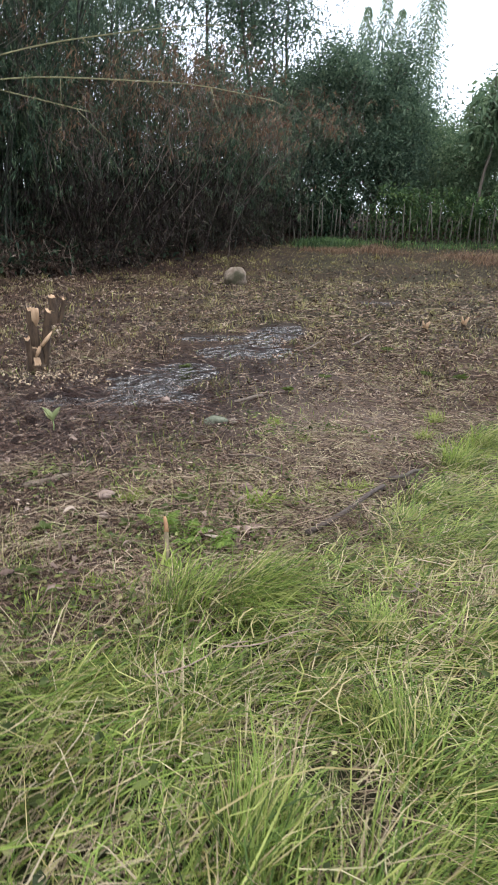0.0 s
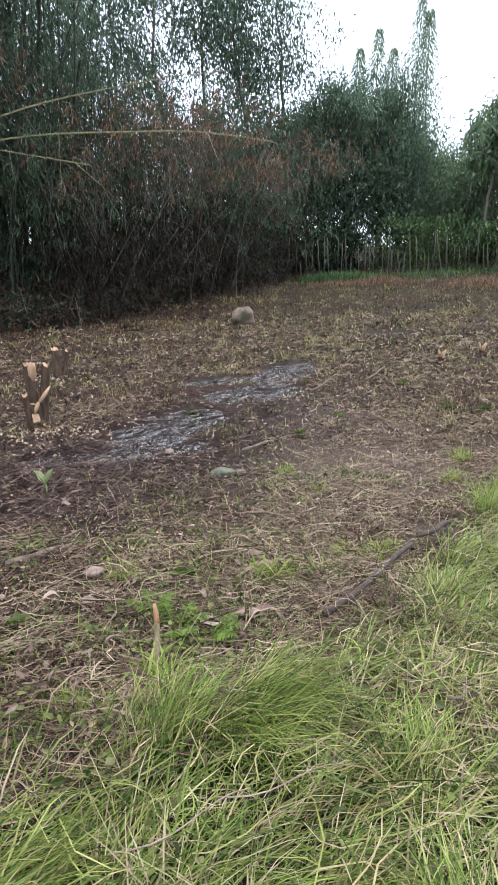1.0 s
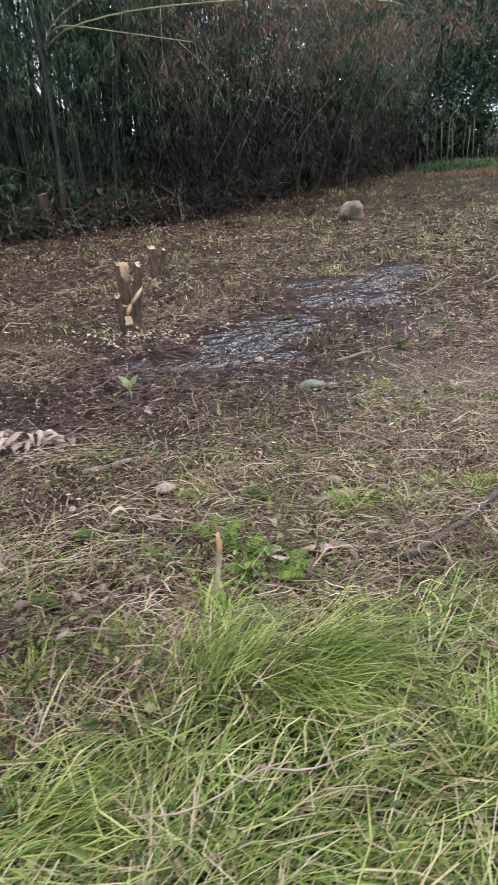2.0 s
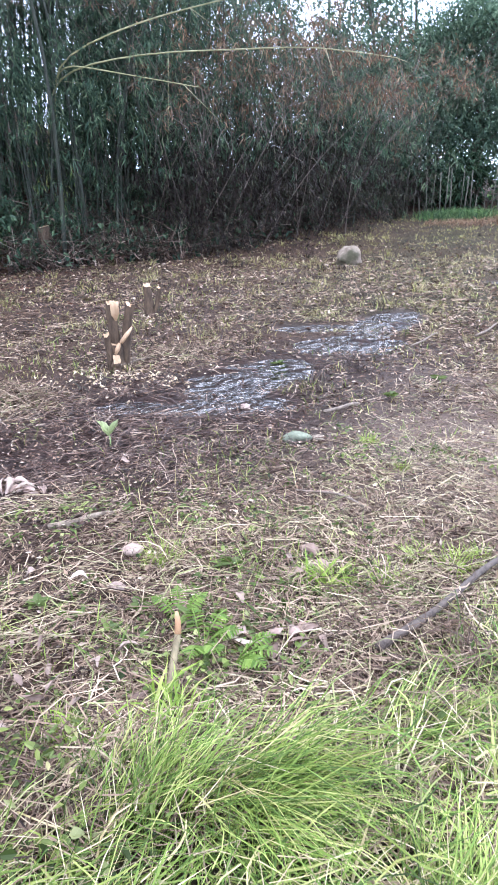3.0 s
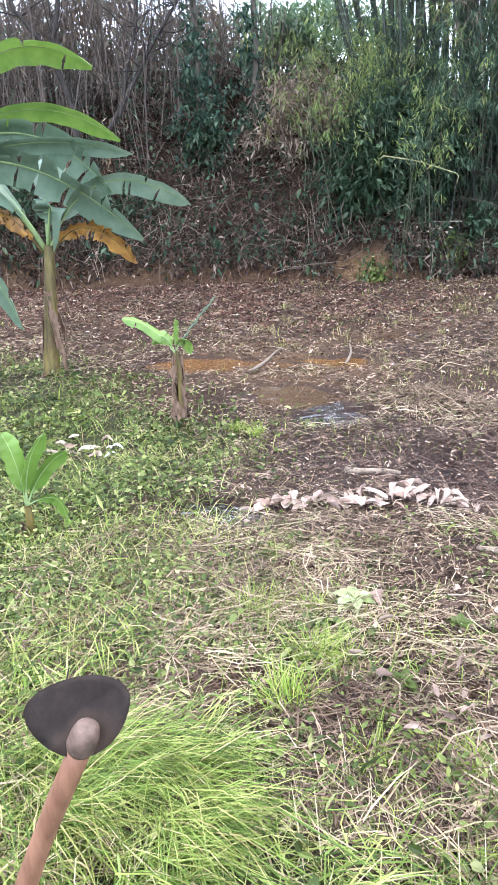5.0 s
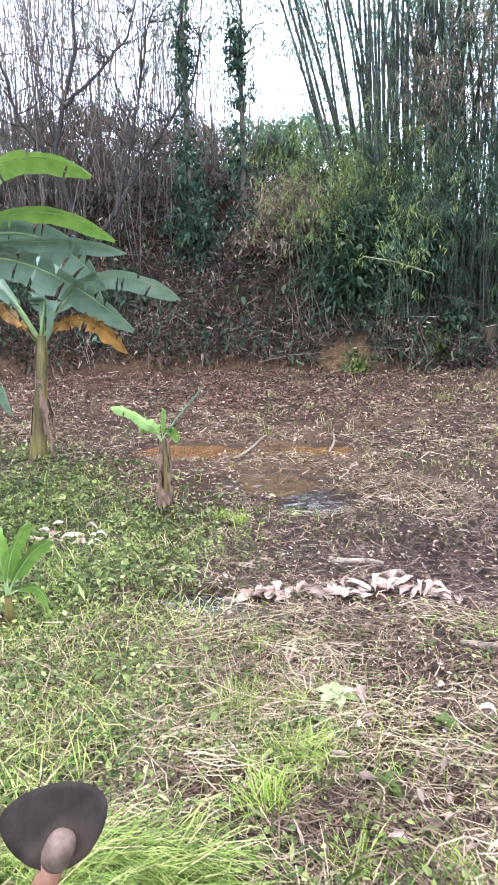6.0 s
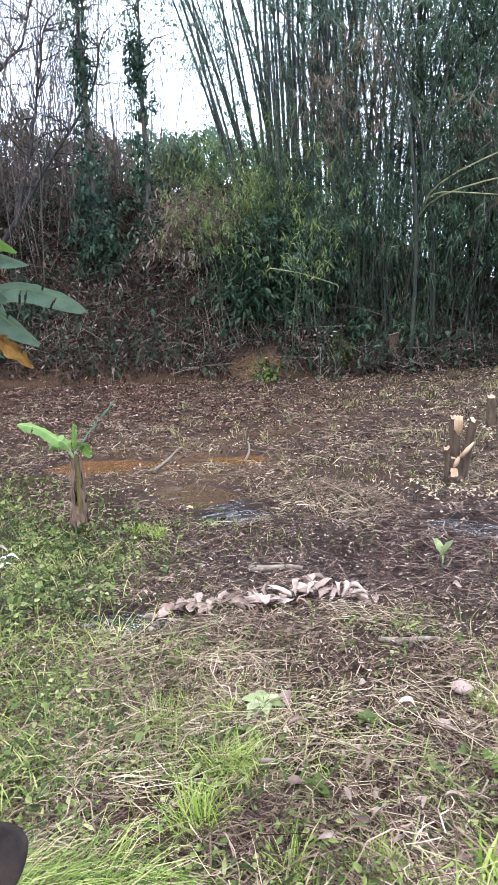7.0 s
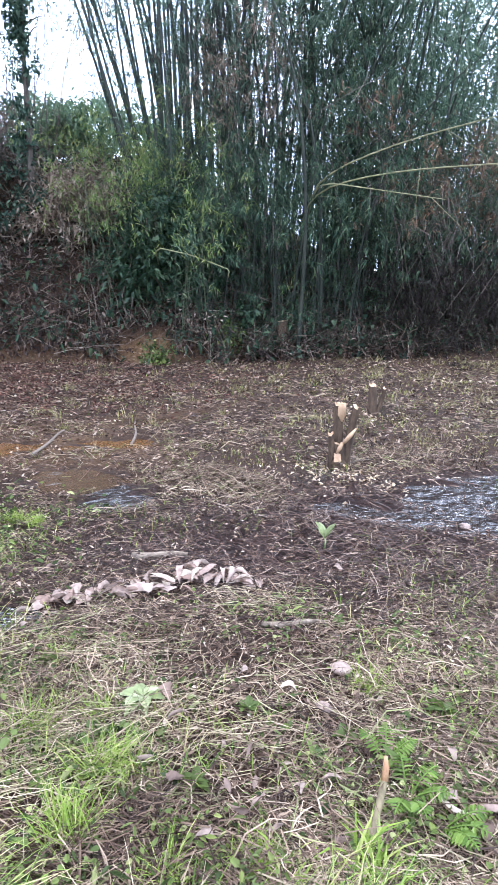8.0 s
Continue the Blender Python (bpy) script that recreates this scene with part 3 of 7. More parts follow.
# ---- bamboo, trees and bushes round the clearing ----
def sprays(at, n, spread, length, width, down=0.6, per=9):
    """Sprays of narrow leaves that hang about the given places."""
    c = at[rng.integers(0, len(at), n)] + rng.normal(0, 1, (n, 3)) * np.asarray(spread)
    out = ball_dirs(n) * np.array([1, 1, 0.4])
    p = np.repeat(c, per, 0) + rng.normal(0, 0.07, (n * per, 3))
    d = np.repeat(out, per, 0) * 0.7 + ball_dirs(n * per) * 0.75 + np.array([0, 0, -down])
    return leaves(p, d, length * rng.uniform(0.6, 1.35, n * per), width * rng.uniform(0.6, 1.3, n * per), 0.2)


def culm_path(base, tall, lean, arch, k=10):
    """A culm that rises from base, leans and arches over towards its top."""
    s = np.linspace(0, 1, k)
    x = base[0] + tall * (lean[0] * s + arch[0] * s**3)
    y = base[1] + tall * (lean[1] * s + arch[1] * s**3)
    bend = np.hypot(*arch)
    return rows_of(x, y, base[2] + tall * (s - 0.35 * bend * s**3))


def bamboo_clump(az, dist, culms, tall, radius, lean_az, label, leaf_mat, culm_mat, n_spray, zone=(0.3, 1.0), spread=(0.5, 0.5, 0.4), size=(0.17, 0.026), foot=0.9, fan=0.12, group="bamboo clumps", per=10, toward=0.0, twigs=0, under=None):
    """A clump of culms with hanging sprays of leaves. dist: metres behind the foot of the bank, or, from 15 up, from the standing place.
    lean_az: lean to the left; toward: lean and arch towards the clearing."""
    dist = from_foot(az, dist) if dist < 15 else dist
    x, y = polar(az, dist)
    z = hz(x, y)
    clump = thing("bamboo_clump", (x, y, z), label, "bamboo", group)
    side = np.array([-np.cos(np.radians(az)), -np.sin(np.radians(az))])
    front = np.array([np.sin(np.radians(az)), -np.cos(np.radians(az))])
    spots, low = [], []
    for i in range(culms):
        bx, by = rng.normal(0, foot, 2) * 0.6
        base = (bx, by, hz(x + bx, y + by) - z - 0.05)
        lean = side * lean_az + front * toward * 0.5 + rng.normal(0, fan, 2) + np.array([bx, by]) * 0.06
        arch = rng.normal(0, 0.14, 2) + np.array([bx, by]) * 0.08 + front * toward * 0.7
        t = tall * rng.uniform(0.7, 1.1)
        path = culm_path(base, t, lean, arch)
        s = np.linspace(0, 1, len(path))
        r = radius * rng.uniform(0.7, 1.2)
        part("culm", tube(path, r * (1 - 0.8 * s), 5, False), culm_mat, clump)
        a = zone[0] * (len(path) - 1)
        fine = np.linspace(a, max(a + 1, zone[1] * (len(path) - 1)), 14)
        spots.append(np.stack([np.interp(fine, np.arange(len(path)), path[:, m]) for m in range(3)], 1))
        low.append(np.stack([np.interp(np.linspace(0, 4, 10), np.arange(len(path)), path[:, m]) for m in range(3)], 1))
    spots = np.concatenate(spots)
    if n_spray:
        part("foliage", sprays(spots, n_spray, spread, *size, per=per), leaf_mat, clump, kind="stuff", smooth=False)
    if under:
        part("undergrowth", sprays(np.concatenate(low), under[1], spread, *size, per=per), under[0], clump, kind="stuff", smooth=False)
    if twigs:
        p = spots[rng.integers(0, len(spots), twigs)]
        part("twig_tangle", straws(p + rng.normal(0, 0.3, (twigs, 3)), rng.uniform(0, 6.28, twigs), rng.normal(0.7, 0.45, twigs), rng.uniform(0.5, 1.9, twigs), rng.uniform(0.006, 0.015, twigs), rng.normal(0, 0.1, twigs)), culm_mat, clump, kind="stuff", smooth=False)
    return clump


def tree(az, dist, tall, width, label, leaf_mat, n_limb=16, n_leaf=5000, trunk=0.13, first=0.35, leaf=(0.2, 0.08), category="tree", name="tree", puff=0.45, lean=(0, 0), wander=0.012):
    x, y = polar(az, from_foot(az, dist) if dist < 15 else dist)
    z = hz(x, y)
    t = thing(name, (x, y, z), label, category, "trees round the clearing")
    s = np.linspace(0, 1, 12)
    wob = np.cumsum(rng.normal(0, wander * tall, (12, 2)), 0) + np.outer(s * tall, lean)
    path = rows_of(wob[:, 0] - wob[0, 0], wob[:, 1] - wob[0, 1], -0.1 + s * tall)
    limbs, ends = [tube(path, trunk * (1 - 0.85 * s), 8, False)], []
    for i in range(n_limb):
        u = rng.uniform(first, 0.98)
        start = np.array([np.interp(u, s, path[:, m]) for m in range(3)])
        a, reach = rng.uniform(0, 6.28), width * rng.uniform(0.45, 1.0) * (1.15 - 0.6 * u)
        q = np.linspace(0, 1, 6)[:, None]
        end = np.array([np.cos(a) * reach, np.sin(a) * reach, reach * rng.uniform(0.1, 0.8)])
        limb = start + end * q + np.array([0, 0, reach * 0.15]) * np.sin(q * 3.14) + np.cumsum(rng.normal(0, reach * 0.04, (6, 3)), 0) * (q > 0)
        limbs.append(tube(limb, trunk * 0.4 * (1 - u * 0.5) * (1 - 0.8 * q[:, 0]), 5, False))
        ends.append(np.concatenate([limb[2:], (limb[3:] + limb[2:-1]) / 2]))
    ends = np.concatenate(ends)
    part("trunk", joined(*limbs), M_BARK, t)
    k = max(1, n_leaf // 30)
    c = ends[rng.integers(0, len(ends), k)] + rng.normal(0, puff * 0.7, (k, 3))
    p = np.repeat(c, 30, 0) + rng.normal(0, puff * 0.5, (k * 30, 3))
    part("crown", leaves(p, ball_dirs(k * 30) + np.array([0, 0, -0.3]), leaf[0] * rng.uniform(0.6, 1.3, k * 30), leaf[1] * rng.uniform(0.6, 1.3, k * 30)), leaf_mat, t, kind="stuff", smooth=False)
    return t


def bush(az, dist, size, label, leaf_mat, n, leaf=(0.16, 0.07), stems=7, lift=0.0, kind_of=broad, category="bush", name="bush"):
    """A bush: stems from the ground and clumps of leaves with gaps between them. dist as for the clumps."""
    x, y = polar(az, from_foot(az, dist) if dist < 15 else dist)
    z = hz(x, y)
    b = thing(name, (x, y, z), label, category, "bushes on the bank")
    sx, sy, sz = size
    pieces, tips = [], []
    for i in range(stems):
        e = np.array([rng.normal(0, sx * 0.5), rng.normal(0, sy * 0.5), sz * rng.uniform(0.55, 1.0)])
        q = np.linspace(0, 1, 6)[:, None]
        path = e * q * np.array([1, 1, 1]) + np.array([0, 0, -0.1]) + np.cumsum(rng.normal(0, 0.04 * sz, (6, 3)), 0) * (q > 0)
        pieces.append(tube(path, 0.025 * (1 - 0.7 * q[:, 0]), 5, False))
        tips.append(path[2:])
    part("stem", joined(*pieces), M_STICK, b)
    k = max(1, n // 16)
    u = ball_dirs(k) * rng.uniform(0.25, 1, (k, 1)) ** 0.5
    c = np.concatenate([np.concatenate(tips)[rng.integers(0, stems * 4, k // 3)] + rng.normal(0, 0.15, (k // 3, 3)), (u * np.array([sx, sy, sz * 0.5]) + np.array([0, 0, sz * 0.52 + lift]))[: k - k // 3]])
    p = np.repeat(c, 16, 0) + rng.normal(0, 0.16, (len(c) * 16, 3))
    g = height(p[:, 0] + x, p[:, 1] + y) - z
    p[:, 2] = np.maximum(p[:, 2], g + 0.03)
    part("foliage", kind_of(p, ball_dirs(len(p)) * np.array([1, 1, 0.6]) + np.array([0, 0, -0.35]), leaf[0] * rng.uniform(0.6, 1.3, len(p)), leaf[1] * rng.uniform(0.6, 1.3, len(p))), leaf_mat, b, kind="stuff", smooth=False)
    return b


GREEN_CLUMP = "tall green bamboo clump on the bank"
# bare, thin bamboo on top of the bank
for az, dist, n in ((86, 3.5, 24), (83, 4, 28), (80, 5, 30), (77.5, 3.5, 30), (75, 5, 30), (72.5, 3.8, 30), (70, 5, 28), (67.5, 4, 24), (65, 5.5, 22), (62, 6.5, 14)):
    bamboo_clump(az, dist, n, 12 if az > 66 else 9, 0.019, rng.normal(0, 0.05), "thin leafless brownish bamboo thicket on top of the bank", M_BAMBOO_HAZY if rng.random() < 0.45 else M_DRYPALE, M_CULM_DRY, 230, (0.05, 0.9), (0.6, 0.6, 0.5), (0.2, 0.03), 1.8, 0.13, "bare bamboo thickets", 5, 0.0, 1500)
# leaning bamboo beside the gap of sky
bamboo_clump(48.4, 3.2, 10, 14, 0.055, 0.22, "bamboo clump leaning over the bank beside open sky", M_BAMBOO_HAZY, M_CULM_SHADED, 700, (0.3, 1.0), (0.45, 0.45, 0.5), foot=0.5, fan=0.05)
bamboo_clump(46.4, 3.8, 14, 15, 0.055, 0.06, GREEN_CLUMP, M_BAMBOO_HAZY, M_CULM_SHADED, 1100, (0.35, 1.0), (0.6, 0.6, 0.6), foot=0.8, fan=0.07)
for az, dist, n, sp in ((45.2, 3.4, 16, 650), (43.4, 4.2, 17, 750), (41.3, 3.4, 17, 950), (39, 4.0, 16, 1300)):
    bamboo_clump(az, dist, n, 14.5, 0.055, 0.0, GREEN_CLUMP, M_BAMBOO_HAZY, M_CULM_SHADED, sp, (0.25, 1.0), (0.7, 0.7, 0.7), foot=1.0, fan=0.08)
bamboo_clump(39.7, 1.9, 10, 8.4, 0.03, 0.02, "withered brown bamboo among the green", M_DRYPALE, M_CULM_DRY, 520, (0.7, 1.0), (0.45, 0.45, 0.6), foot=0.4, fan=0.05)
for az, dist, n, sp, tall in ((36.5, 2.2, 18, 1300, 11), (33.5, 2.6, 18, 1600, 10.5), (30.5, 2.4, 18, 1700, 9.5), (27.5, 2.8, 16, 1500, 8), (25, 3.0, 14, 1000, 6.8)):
    bamboo_clump(az, dist, n, tall, 0.05, -0.02, "dense dark green bamboo clump at the edge of the clearing", M_BAMBOO_LEAF, M_CULM_SHADED, sp, (0.28, 1.0), (0.75, 0.75, 0.7), foot=1.2, fan=0.1, toward=0.12, under=(M_BAMBOO_LEAF, 260))
# tall culms that arch over the clearing, added mostly out of view to shade it
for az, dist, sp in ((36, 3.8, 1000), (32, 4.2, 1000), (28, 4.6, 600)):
    bamboo_clump(az, dist, 9, 15, 0.055, -0.03, "very tall bamboo arching high over the clearing", M_BAMBOO_HAZY, M_CULM_SHADED, sp, (0.5, 1.0), (0.9, 0.9, 0.6), (0.26, 0.04), 0.8, 0.08, toward=0.5)
# lower, leafy bamboo on the face of the bank
# past 45 degrees the culms take the copy darkened for shade under the foliage
for az, dist, sp, mat, tall, z0 in ((50.4, 2.0, 300, M_BAMBOO_BRIGHT, 3.5, 0.85), (48.6, 2.0, 330, M_BAMBOO_BRIGHT, 3.7, 0.85), (46.2, 1.9, 300, M_BAMBOO_LEAF, 3.9, 0.72), (43.5, 1.6, 380, M_BAMBOO_LEAF, 4.2, 0.65), (43.2, 1.3, 30, M_BAMBOO_BRIGHT, 2.9, 0.92), (40.8, 1.4, 380, M_BAMBOO_LEAF, 4.8, 0.65), (37.8, 1.3, 320, M_BAMBOO_LEAF, 5.2, 0.6), (34.5, 1.2, 360, M_BAMBOO_LEAF, 5.6, 0.6), (31, 1.2, 360, M_BAMBOO_LEAF, 5.4, 0.55)):
    bamboo_clump(az, dist, 20, tall, 0.017, 0.0, "young leafy bamboo on the face of the bank", mat, M_CULM if az > 45 else M_CULM_SHADED, sp, (z0, 1.0), (0.5, 0.5, 0.3), (0.16, 0.025), 1.1, 0.12, "young bamboo", under=(M_BUSH, 110))
# the brown, sagging bamboo mound; its dark undergrowth carries the inner shade in colour
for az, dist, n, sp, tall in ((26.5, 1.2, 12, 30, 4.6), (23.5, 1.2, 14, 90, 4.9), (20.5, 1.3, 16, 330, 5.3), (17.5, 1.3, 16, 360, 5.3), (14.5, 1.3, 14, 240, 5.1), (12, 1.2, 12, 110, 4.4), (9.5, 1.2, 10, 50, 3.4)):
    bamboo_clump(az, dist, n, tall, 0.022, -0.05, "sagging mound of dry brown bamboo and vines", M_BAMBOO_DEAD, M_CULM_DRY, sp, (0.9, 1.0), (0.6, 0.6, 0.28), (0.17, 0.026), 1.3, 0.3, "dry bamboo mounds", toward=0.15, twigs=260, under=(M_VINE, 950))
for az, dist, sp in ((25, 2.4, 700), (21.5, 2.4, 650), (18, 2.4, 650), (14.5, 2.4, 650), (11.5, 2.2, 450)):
    bamboo_clump(az, dist, 10, 5.4 if az > 13 else 4.4, 0.03, 0.0, "green bamboo growing through dry vines", M_BAMBOO_LEAF, M_CULM_SHADED, sp, (0.5, 1.0), (0.8, 0.8, 0.8), (0.2, 0.03), 1.3, 0.2, under=(M_SHADE, 900))

# slender trees with sky between them
for az, dist, tall, n in ((29, 27, 15, 4000), (24.5, 27.5, 13.5, 6000), (20.5, 28, 15, 6500), (17, 28, 14, 6500), (13.5, 29, 14.5, 8000), (10.5, 29, 14, 8000), (8.6, 30, 10, 4500), (6.3, 31, 14, 3600)):
    tree(az, dist, tall, 2.6, "slender tree with sparse grey-green foliage", M_TREE_LEAF, 22, n, 0.1, 0.12, (0.22, 0.08), puff=0.7)
# low dark trees that fill the gap between the mound and the fence
for az, dist, tall, n in ((6.6, 29.5, 5.6, 6000), (8.6, 28.5, 5.0, 6500), (10.6, 28.0, 5.2, 6500), (12.8, 27.5, 5.4, 5500)):
    tree(az, dist, tall, 1.7, "low dark tree behind the end of the fence", M_TREE_LEAF, 26, n, 0.1, 0.1, (0.19, 0.075), puff=0.5)
# dense dark trees behind the fence
for az, dist, tall, w, n in ((4.0, 29.5, 7.0, 2.0, 15000), (1.8, 29.5, 6.8, 2.2, 15000), (-0.4, 30, 6.4, 2.2, 14000), (-2.2, 30.5, 5.4, 2.0, 11000)):
    tree(az, dist, tall, w, "dense dark green tree behind the fence", M_TREE_LEAF, 38, n, 0.16, 0.12, (0.17, 0.075), puff=0.65)
for az, dist, tall, w, n in ((-3.8, 33, 4.6, 2.2, 8000), (-6, 34, 3.8, 2.2, 8000), (-8.5, 32, 4.0, 2.2, 8000), (-11.5, 30, 5.4, 2.4, 10000), (-15, 30, 6.0, 2.6, 9000), (-19.5, 30, 6.0, 2.8, 7000)):
    tree(az, dist, tall, w, "pale green leafy tree behind the fence", M_TREE_PALE, 34, int(n * 1.35), 0.14, 0.12, (0.18, 0.08), puff=0.6)
tree(-9.2, 27.5, 6.4, 1.7, "thin tree with spreading tiers of large leaves", M_TREE_PALE, 12, 1300, 0.09, 0.6, (0.36, 0.12), puff=0.35)
# far feathery bamboo
def plume(az, dist, tall, wide, n):
    """A far, upright plume: a bare culm with short drooping tiers all the way up."""
    x, y = polar(az, dist)
    z = hz(x, y)
    t = thing("bamboo_plume", (x, y, z), "far feathery bamboo plume above the trees", "bamboo", "far bamboo plumes")
    k = np.linspace(0, 1, 12)
    lean = rng.normal(0, 0.03)
    path = rows_of(lean * tall * k + 0.03 * tall * k**3, 0 * k, tall * k)
    part("culm", tube(path, 0.07 * (1 - 0.8 * k), 6, False), M_CULM, t)
    u = rng.uniform(0.35, 1.0, n)
    at = np.stack([np.interp(u, k, path[:, m]) for m in range(3)], 1)
    a = rng.uniform(0, 6.28, n)
    r = wide * np.clip(np.sin((u - 0.3) / 0.72 * np.pi), 0.12, 1) * rng.uniform(0.1, 1, n)
    p = at + rows_of(np.cos(a) * r, np.sin(a) * r, -0.35 * r)
    part("foliage", leaves(p, rows_of(np.cos(a), np.sin(a), -0.7 + 0 * a), rng.uniform(0.2, 0.4, n), rng.uniform(0.03, 0.06, n)), M_TREE_PALE, t, kind="stuff", smooth=False)


for az, tall, wide in ((-3.3, 15.2, 1.0), (-4.5, 14.2, 0.95), (-0.2, 13.6, 0.9), (-1.4, 12.4, 0.9), (1.2, 12.6, 0.8)):
    plume(az, 46, tall, wide, 2600)
# closing the place round about
for az in range(96, 340, 14):
    tree(az, 30 + 4 * math.sin(az), 9, 3.2, "leafy tree at the edge of the clearing", M_TREE_LEAF, 16, 800, 0.15, 0.15, (0.4, 0.18), puff=0.8)

# ivy-clad trees and a crooked bare one on the bank
def ivy_tree(az, dist, tall, thick, n, lean, skirt):
    """A slender trunk with ivy in ragged clumps, thick below and thinning upwards; skirt: how far the lowest clumps spread."""
    t = tree(az, dist, tall, 1.6, "slender tree wrapped in dark ivy on the bank", M_TREE_LEAF, 16, 1300, 0.12, 0.5, (0.13, 0.05), lean=lean, wander=0.002, puff=0.3)
    k = n // 26
    h = rng.uniform(0, 1, k) ** 1.5 * tall * 0.78
    a, r = rng.uniform(0, 6.28, k), np.abs(rng.normal(0, thick, k)) * (1.2 - 0.7 * h / tall) + skirt * rng.uniform(0, 1, k) * np.clip(1 - h / (0.3 * tall), 0, 1)
    c = rows_of(np.cos(a) * r + h * lean[0], np.sin(a) * r + h * lean[1], h)
    p = np.repeat(c, 26, 0) + rng.normal(0, 0.11, (k * 26, 3))
    part("ivy", broad(p, ball_dirs(k * 26) + np.array([0, 0, -0.5]), 0.13 * rng.uniform(0.6, 1.3, k * 26), 0.085 * rng.uniform(0.6, 1.3, k * 26)), M_IVY, t, "dark glossy ivy leaves", False, "stuff")


M_IVY = leafy("ivy_leaf", [(0.0, (0.025, 0.055, 0.038)), (0.6, (0.062, 0.112, 0.075)), (1.0, (0.15, 0.21, 0.13))], 0.45, 0.3, 0.5, 0.8)
ivy_tree(63.3, 2.8, 11, 0.2, 2900, (0.0, 0.0), 0.75)
ivy_tree(58.8, 3.0, 7.6, 0.22, 1900, (0.02, 0.0), 0.6)


def crooked_tree(az, dist):
    x, y = polar(az, from_foot(az, dist))
    z = hz(x, y)
    t = thing("bare_tree", (x, y, z), "crooked bare dark tree leaning over the bank", "tree")
    r = np.array([np.cos(np.radians(az)), np.sin(np.radians(az))])

    def branch(points, thick, twigs, name="limb"):
        pieces = []
        pts = np.array([[u * r[0], u * r[1], h] for u, h in points])
        fine = np.stack([np.interp(np.linspace(0, len(pts) - 1, 16), np.arange(len(pts)), pts[:, m]) for m in range(3)], 1) + rng.normal(0, 0.03, (16, 3))
        pieces.append(tube(fine, thick * np.linspace(1, 0.3, 16), 6, False))
        for i in range(twigs):
            s = fine[rng.integers(5, 16)]
            e = s + ball_dirs(1)[0] * np.array([1.4, 1.4, 0.8]) + np.array([0, 0, 0.5])
            q = np.linspace(0, 1, 5)[:, None]
            pieces.append(tube(s + (e - s) * q + np.cumsum(rng.normal(0, 0.05, (5, 3)), 0) * (q > 0), 0.02 * (1 - 0.7 * q[:, 0]), 4, False))
        part(name, joined(*pieces), M_DARKBARK, t)

    branch([(0, -0.1), (0.1, 0.9), (0.45, 1.7), (0.3, 2.7), (0.0, 3.7), (0.35, 4.9), (0.8, 6.4), (0.9, 8.0)], 0.13, 26, "trunk")
    branch([(0.3, 0.8), (1.4, 2.0), (2.2, 3.3), (3.0, 4.4), (3.9, 5.6), (4.4, 7.0)], 0.085, 30)
    branch([(1.5, 2.1), (2.0, 3.6), (2.4, 4.9), (2.6, 6.2), (3.0, 7.6)], 0.06, 24)
    branch([(0.3, 4.9), (1.4, 5.9), (2.2, 6.9), (2.8, 8.4)], 0.06, 24)
    branch([(0.0, 3.6), (-0.8, 4.6), (-1.2, 6.2)], 0.08, 14)


M_DARKBARK = grained("dark_bare_bark", (0.018, 0.015, 0.013), (0.06, 0.05, 0.042), 14, (1, 1, 0.25), 0.9, 0.8)
crooked_tree(74.5, 1.8)

# bushes, vines and brush on the face of the bank
for az, dist, size, mat, n, leaf in (
        (63.2, 2.5, (0.5, 0.5, 1.2), M_BUSH, 450, (0.15, 0.08)), (59.0, 2.6, (0.6, 0.5, 0.9), M_DRYPALE, 500, (0.18, 0.05)),
        (49.6, 1.3, (0.9, 0.8, 2.7), M_BUSH, 1900, (0.2, 0.09)), (47.2, 1.3, (0.9, 0.8, 2.9), M_BUSH, 1900, (0.2, 0.08)),
        (44.5, 1.5, (0.9, 0.8, 2.6), M_BUSH, 1500, (0.18, 0.07)), (52.5, 1.6, (0.7, 0.6, 1.2), M_BUSH, 420, (0.16, 0.07)),
        (70, 1.6, (1.2, 0.9, 1.0), M_BUSH, 500, (0.16, 0.07)), (56.0, 2.2, (0.8, 0.6, 1.3), M_DRYPALE, 500, (0.18, 0.05)),
        (74, 1.8, (1.2, 0.9, 1.0), M_BAMBOO_DEAD, 700, (0.2, 0.05)), (56.5, 3.0, (1.4, 0.9, 1.6), M_DRYPALE, 1600, (0.18, 0.05)), (53.5, 2.9, (1.2, 0.9, 1.6), M_DRYPALE, 1400, (0.18, 0.05)),
        (40.5, 0.8, (0.7, 0.6, 0.9), M_BUSH, 500, (0.18, 0.07)), (36.5, 0.7, (0.6, 0.6, 0.8), M_BUSH, 350, (0.18, 0.07)), (80, 1.2, (1.5, 1, 1.5), M_BUSH, 900, (0.16, 0.07)),
        (82, 7, (2.2, 1.6, 3.0), M_DRYPALE, 2200, (0.3, 0.07)), (77, 8, (2.2, 1.6, 3.0), M_DRYPALE, 2200, (0.3, 0.07)), (72, 8, (2.2, 1.6, 3.2), M_DRYPALE, 2200, (0.3, 0.07)), (67.5, 9, (2.2, 1.6, 2.8), M_DRYPALE, 2000, (0.3, 0.07)),
        (63, 10, (2.2, 1.6, 2.6), M_DRYPALE, 2000, (0.3, 0.07)), (58.5, 10, (2.2, 1.6, 2.4), M_TREE_PALE, 2000, (0.3, 0.1)), (54.5, 10, (2.2, 1.6, 2.4), M_TREE_PALE, 2000, (0.3, 0.1)), (50, 9.5, (2.2, 1.6, 2.4), M_TREE_PALE, 1600, (0.3, 0.1))):
    bush(az, dist, size, "brown withered bush on the bank" if mat in (M_BAMBOO_DEAD, M_DRYPALE) else "pale leafy bush on the hill" if mat is M_TREE_PALE else "dark leafy bush on the bank", mat, n, leaf)
